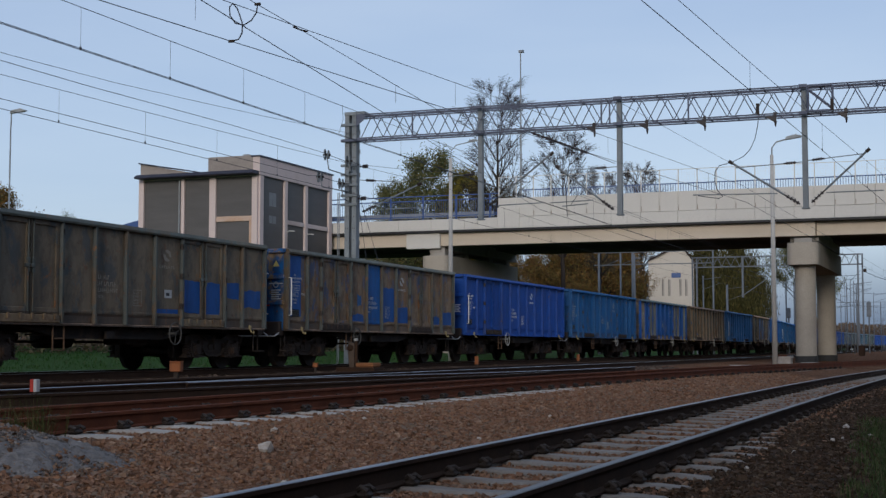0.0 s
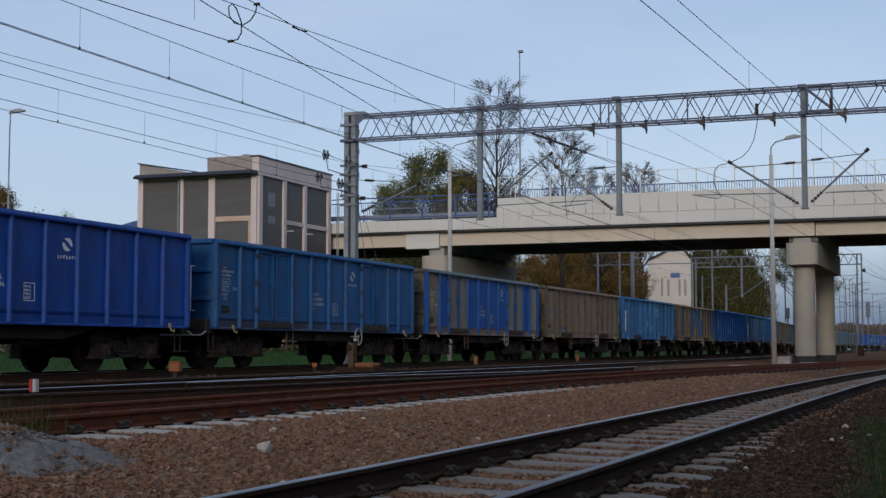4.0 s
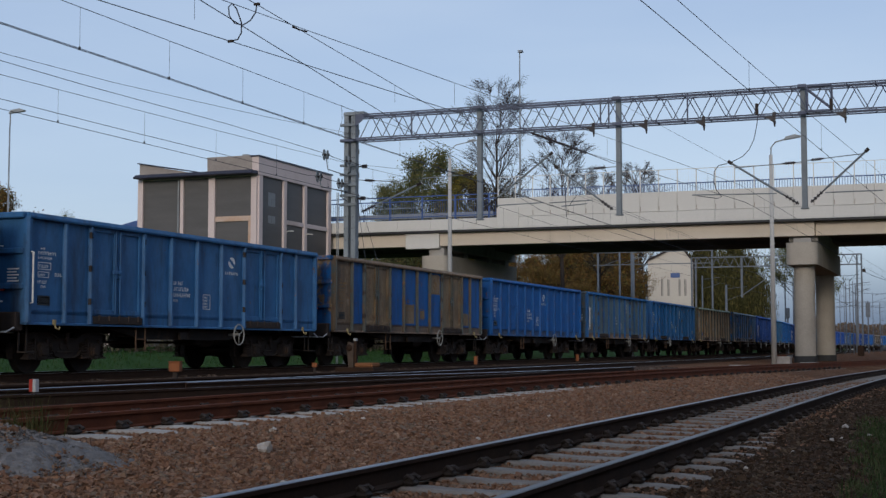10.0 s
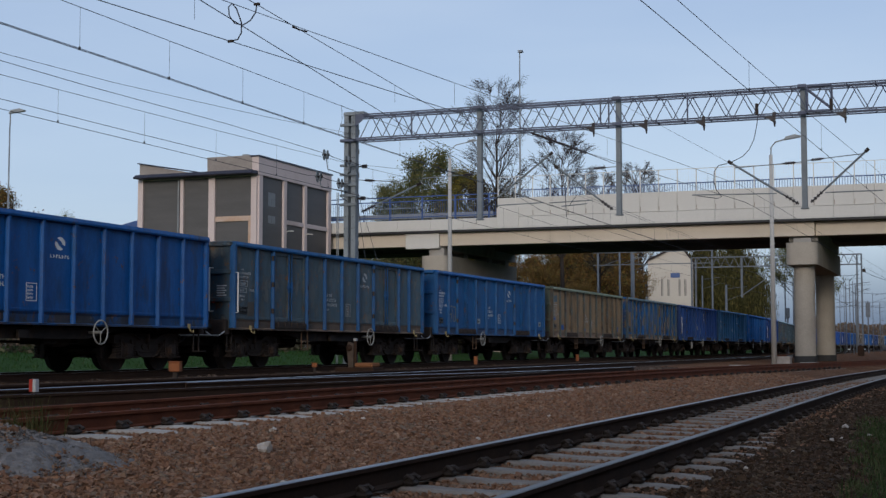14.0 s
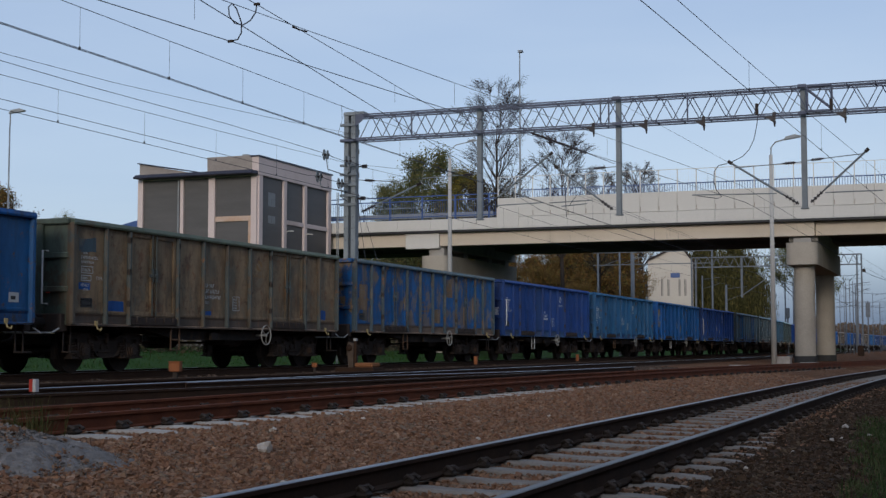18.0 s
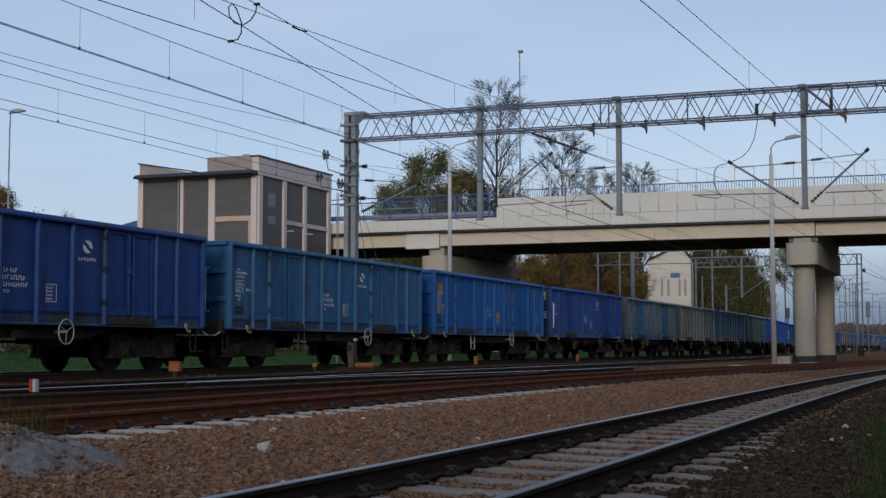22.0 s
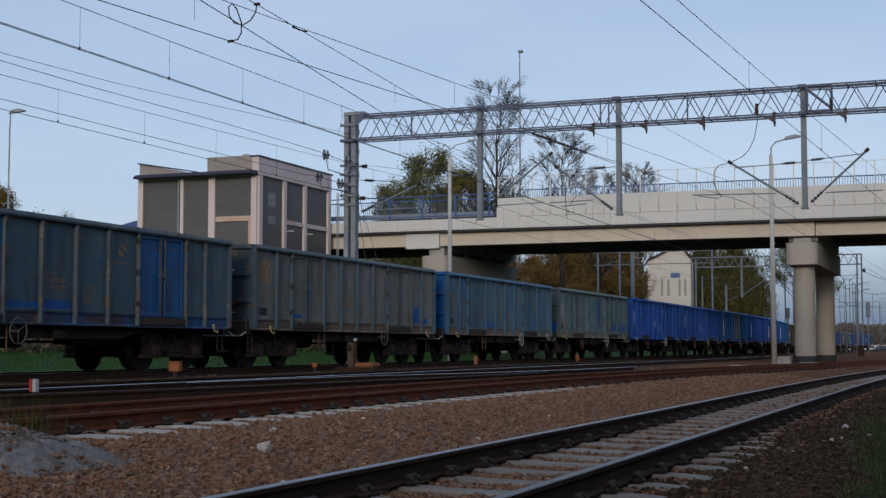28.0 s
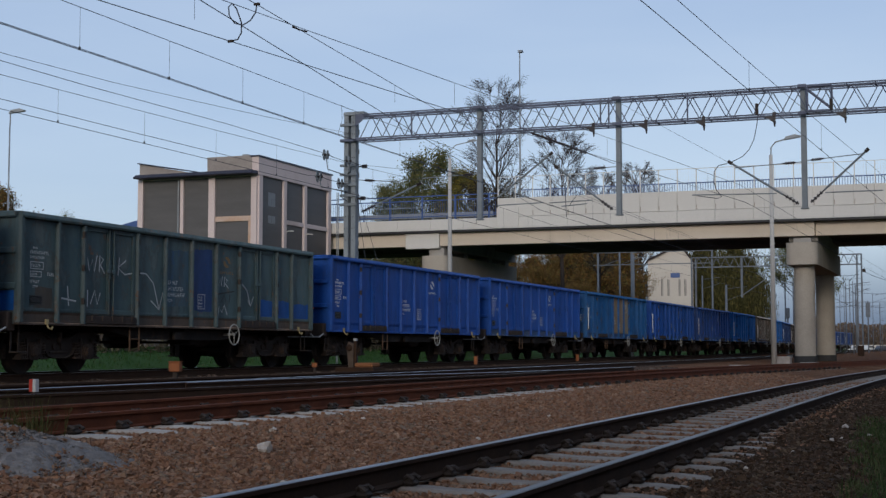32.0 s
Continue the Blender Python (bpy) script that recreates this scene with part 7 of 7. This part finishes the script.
def make_train():
    d = "open bogie goods wagon, "
    fb, tp = P["fresh"], P["tanpatch"]
    brownsill = P["sill_brown"]
    wagon(at(-15), "door", d + "grey primer with fresh blue patches", P["grey_patched"], ribs=P["greyrib"], rail=P["greyrib"], sill=brownsill, emblem=PALEMARK, letters=PALEMARK, plate=P["tan"], tags=((1.62, 1.68),), dim=True,
          patches=((2.46, 3.18, 1.35, 2.12, fb), (3.42, 4.13, 1.33, 2.12, fb), (4.4, 5.08, 1.75, 2.14, fb), (5.3, 6.2, 1.55, 2.0, fb), (1.25, 2.2, 1.30, 1.42, fb), (-5.1, -4.4, 1.3, 1.6, P["brown"])))
    wagon(at(-14), "door", d + "tan primer with blue panels and rust streaks", tp, ribs=P["greyrib"], doors=tp, ends=P["blue_rust"], spots={4: P["blue"]}, sill=brownsill, letters=WHITEDULL,
          patches=((-6.2, -5.5, 1.4, 3.05, fb), (0.08, 1.08, 1.32, 2.4, fb), (1.22, 2.22, 1.30, 1.85, fb), (4.4, 5.1, 1.3, 1.6, fb), (5.3, 6.25, 1.32, 1.75, fb), (-2.2, -1.3, 1.3, 1.55, fb), (-1.75, -1.45, 1.8, 2.15, P["faded"])), wheel=-1.95, rails=2, signs=True, dim=True)
    wagon(at(-13), "one", d + "clean royal blue with one pair of doors", P["royal"], letters=WHITE, sill=P["royal"], wheel=-1.75, rails=2)
    wagon(at(-12), "door", d + "weathered mid blue with faded panels", P["faded"], letters=WHITEDULL, rail=P["faded"])
    wagon(at(-11), "door", d + "blue with grey doors and grey end bays", P["fresh"], ribs=P["fresh"], doors=P["greydoor"], ends=P["grey_patched"], spots={0: P["grey_patched"], 9: P["palegrey"]}, rail=P["slate"], sill=brownsill)
    w = wagon(at(-10), "door", d + "rusty brown primer with blue-grey ribs", P["brown"], ribs=P["greyrib"], rail=P["sill_brown"], ends=P["grey_patched"], emblem=TANMARK, letters=TANMARK, sill=brownsill,
          patches=((-5.95, -5.5, 2.05, 2.2, P["faded"]), (-4.0, -3.35, 1.32, 1.45, fb), (1.35, 1.8, 1.3, 1.42, fb)))
    scrawl(w, [[(1.3, 1.45), (1.4, 1.9), (1.6, 1.5), (1.75, 1.95), (1.95, 1.5)], [(2.6, 1.4), (2.75, 1.85), (2.9, 1.45), (3.0, 1.8)], [(3.5, 1.4), (3.7, 1.9), (3.8, 1.5), (4.0, 1.85)], [(-2.1, 1.4), (-2.0, 2.1)], [(-1.7, 1.4), (-1.6, 2.1), (-1.4, 1.6)]],
           plain("chalky_scrawl", (0.24, 0.20, 0.16), 0.9), 0.012)
    wagon(at(-9), "door", d + "sun-faded pale blue", P["pale"], letters=WHITE, sill=P["pale"], rails=2)
    wagon(at(-8), "door", d + "blue panels with tan doors and rusty end", P["blue"], ribs=P["greyrib"], doors=P["tan"], ends=P["blue_rust"], spots={0: P["brown"]}, emblem=TANMARK, letters=TANMARK, rail=P["brown"], sill=brownsill,
          patches=((-1.0, -0.15, 1.32, 1.92, P["tan"]), (0.35, 0.75, 1.5, 1.78, P["tan"]), (1.22, 2.2, 2.35, 3.05, P["tan"]), (4.4, 5.1, 1.3, 1.75, P["tan"])))
    wagon(at(-7), "plain", d + "bright blue without side doors", P["blue"], letters=WHITE, shift=-0.05)
    wagon(at(-6), "door", d + "slate grey and streaked with blue ribs", P["slate"], ribs=P["faded"], sill=brownsill, patches=((-5.6, -5.25, 1.35, 1.7, P["dark"]),), rails=2)
    w = wagon(at(-5), "door", d + "blue with a thin yellow scrawl", P["faded"], letters=WHITE, rail=P["blue"], wheel=-1.7, tags=((-2.05, 1.42), (5.7, 1.42)))
    scrawl(w, [[(-4.95, 1.45), (-4.95, 2.0), (-4.7, 2.0)], [(-4.95, 1.72), (-4.78, 1.72)], [(-4.85, 1.45), (-4.7, 1.95), (-4.6, 1.5)], [(-4.62, 1.98), (-4.4, 1.98), (-4.4, 1.5), (-4.55, 1.45)]], YELLOW, 0.012)
    wagon(at(-4), "door", d + "tan primer with blue-grey ribs", P["tan"], ribs=P["greyrib"], rail=P["greengrey"], ends=P["greengrey"], sill=brownsill, emblem=TANMARK,
          patches=((-6.1, -5.5, 2.55, 2.85, P["slate"]), (-6.1, -5.7, 1.75, 1.9, fb), (-5.05, -4.45, 1.32, 1.55, fb), (-1.0, -0.7, 1.3, 1.42, fb), (5.3, 5.7, 1.35, 1.6, fb)))
    wagon(at(-3), "door", d + "blue scabbed with tan patches", P["blue_rust"], ribs=P["slate"], letters=TANMARK, emblem=TANMARK, sill=brownsill, patches=((-6.0, -5.4, 1.7, 2.45, tp), (-5.75, -5.4, 1.4, 1.7, P["dark"]), (0.15, 0.8, 1.4, 1.85, tp), (1.35, 2.0, 2.3, 2.95, tp)), wheel=1.45)
    wagon(at(-2), "door", d + "deep royal blue", P["royal_dark"], letters=WHITE, spots={3: P["navy"]}, wheel=0.9, rails=2, steps=WHITEDULL)
    wagon(at(-1), "door", d + "weathered teal blue", P["teal"], letters=WHITE)
    wagon(at(0), "door", d + "bright blue with tan marks", P["blue"], emblem=TANMARK, letters=WHITEDULL, steps=WHITEDULL, patches=((-6.0, -5.4, 2.45, 2.75, P["tan"]), (-6.05, -5.75, 2.2, 2.46, P["tan"]), (-6.0, -5.75, 1.75, 2.05, P["tan"]), (-5.6, -5.4, 1.7, 2.05, P["tan"]), (0.35, 0.7, 1.55, 1.9, P["tan"]), (5.5, 5.75, 1.55, 1.95, P["tan"])))
    w = wagon(at(1), "door", d + "deep royal blue with a yellow end sign", P["royal_dark"], letters=WHITE, rails=2, dim=True)
    part("yellow_sign", box(B(), 1.0, 1.28, -HALF - 0.005, -HALF, 2.62, 2.98), plain("yellow_sign_paint", (0.36, 0.37, 0.09), 0.6), w, "yellow sign with a dark disc")
    part("sign_disc", rod(B(), (1.14, -HALF - 0.006, 2.74), (1.14, -HALF - 0.009, 2.74), 0.07, 14), BLACK, w)
    wagon(at(2), "door", d + "green-grey with blue doors and patches", P["green"], ribs=P["slate"], doors=P["faded"], ends=P["greengrey"], emblem=TANMARK, letters=TANMARK, rail=P["slate"], sill=P["sill_blue"], patches=((-1.05, -0.1, 1.3, 1.5, fb), (-2.2, -1.2, 1.3, 1.45, P["blue"])), wheel=-1.9, dim=True)
    wagon(at(3), "door", d + "grey primer with blue touches", P["palegrey"], ribs=P["green"], ends=P["slate"], emblem=TANMARK, letters=TANMARK, rail=P["slate"], sill=brownsill, patches=((-6.1, -5.45, 2.2, 2.85, P["tan"]), (-4.2, -3.6, 1.3, 1.45, fb), (4.4, 5.05, 1.3, 1.85, fb), (5.25, 5.8, 1.3, 1.5, fb)), dim=True)
    wagon(at(4), "door", d + "slate grey blotched with blue", P["blotched"], ribs=P["dulldoor"], ends=P["blue"], emblem=TANMARK, letters=TANMARK, sill=brownsill, patches=((-2.2, -1.2, 1.3, 1.48, fb), (-4.2, -3.35, 1.3, 1.4, fb)))
    w = wagon(at(5), "door", d + "dark teal with white scrawls and blue patches", P["olive"], ribs=P["olive"], ends=P["olive"], emblem=TANMARK, letters=WHITEDULL, sill=brownsill,
              patches=((3.42, 4.13, 1.33, 1.78, fb), (4.4, 5.1, 1.3, 1.78, fb), (5.27, 6.25, 1.3, 1.72, fb), (-1.1, -0.1, 1.5, 2.8, P["green"]), (0.1, 1.0, 1.4, 2.9, P["navy"]), (-5.85, -5.3, 1.35, 1.75, P["dark"])))
    part("end_patch", box(B(), -1.3, 1.38, -HALF - 0.004, -HALF, 1.27, 1.66), fb, w, "blue lower part of the end")
    scrawl(w, [[(-4.15, 2.5), (-4.05, 2.15), (-3.95, 2.4), (-3.88, 2.15), (-3.78, 2.5)], [(-3.7, 2.15), (-3.68, 2.5), (-3.55, 2.42), (-3.66, 2.3), (-3.5, 2.12)],
               [(-2.95, 2.5), (-3.0, 2.1)], [(-2.7, 2.45), (-3.0, 2.28), (-2.75, 2.14), (-2.3, 2.2), (-1.9, 2.2), (-1.6, 2.0), (-1.35, 1.4)], [(-1.7, 1.6), (-1.35, 1.4), (-1.2, 1.8)],
               [(-4.1, 1.75), (-4.1, 1.4)], [(-4.0, 1.45), (-3.85, 1.75), (-3.75, 1.45), (-3.65, 1.7)], [(-5.0, 1.55), (-4.5, 1.5)], [(-4.8, 1.8), (-4.75, 1.4)],
               [(1.25, 2.3), (1.32, 2.05), (1.4, 2.25), (1.45, 2.05), (1.5, 2.3)], [(1.6, 2.05), (1.6, 2.3), (1.75, 2.2), (1.65, 2.12), (1.8, 2.02)],
               [(2.5, 2.15), (2.75, 2.0), (2.95, 1.6)], [(2.8, 1.75), (2.95, 1.6), (3.1, 1.85)], [(1.3, 1.3), (1.35, 1.55), (1.5, 1.4), (1.6, 1.6), (1.75, 1.35)]], WHITEDULL, 0.017)
    scrawl(w, [[(1.25, 1.85), (2.1, 1.95)], [(1.3, 1.65), (1.32, 1.85)], [(1.45, 1.65), (1.6, 1.85), (1.7, 1.66)], [(1.85, 1.66), (1.88, 1.86)]], BLACK, 0.018)
    wagon(at(6), "door", d + "bright royal blue", P["royal_bright"], letters=WHITE, sill=P["royal_bright"])
    wagon(at(7), "door", d + "bright royal blue", P["royal_bright"], letters=WHITE)
    wagon(at(8), "door", d + "weathered blue with brown middle bays", P["faded"], letters=WHITEDULL, spots={4: P["brown"], 5: P["brown"], 6: P["grey_patched"]}, rail=P["faded"], rails=2)
    # the darker paints here partly stand for shade far down the track
    rest = ("royal_bright", "royal_dark", "blue", "dark", "blue", "navy", "dark", "faded", "navy", "navy", "slate", "royal_dark", "navy", "navy")
    words = {"royal_bright": "bright royal blue", "royal_dark": "deep royal blue", "blue": "weathered blue", "navy": "grimy navy blue", "dark": "dark and grimy", "faded": "faded blue", "slate": "slate grey"}
    for i, c in enumerate(rest):
        wagon(at(9 + i), "door", d + words[c], P[c], rails=2)


make_train()


def motions():
    wheel_rows = [(i / 15, pose(0, 0, 0, math.degrees(travel(i / 15) / 0.46))) for i in range(481)]
    walk(WHEELSETS[0], wheel_rows)
    lead = WHEELSETS[0].animation_data
    for w in WHEELSETS[1:]:
        w.rotation_mode = "QUATERNION"
        data = w.animation_data_create()
        data.action = lead.action
        data.action_slot = lead.action_slot
    for wagon, start in WAGONS:
        walk(wagon, [(t, on_track(start - travel(t))) for t in [i * 1.0 for i in range(33)]])


motions()
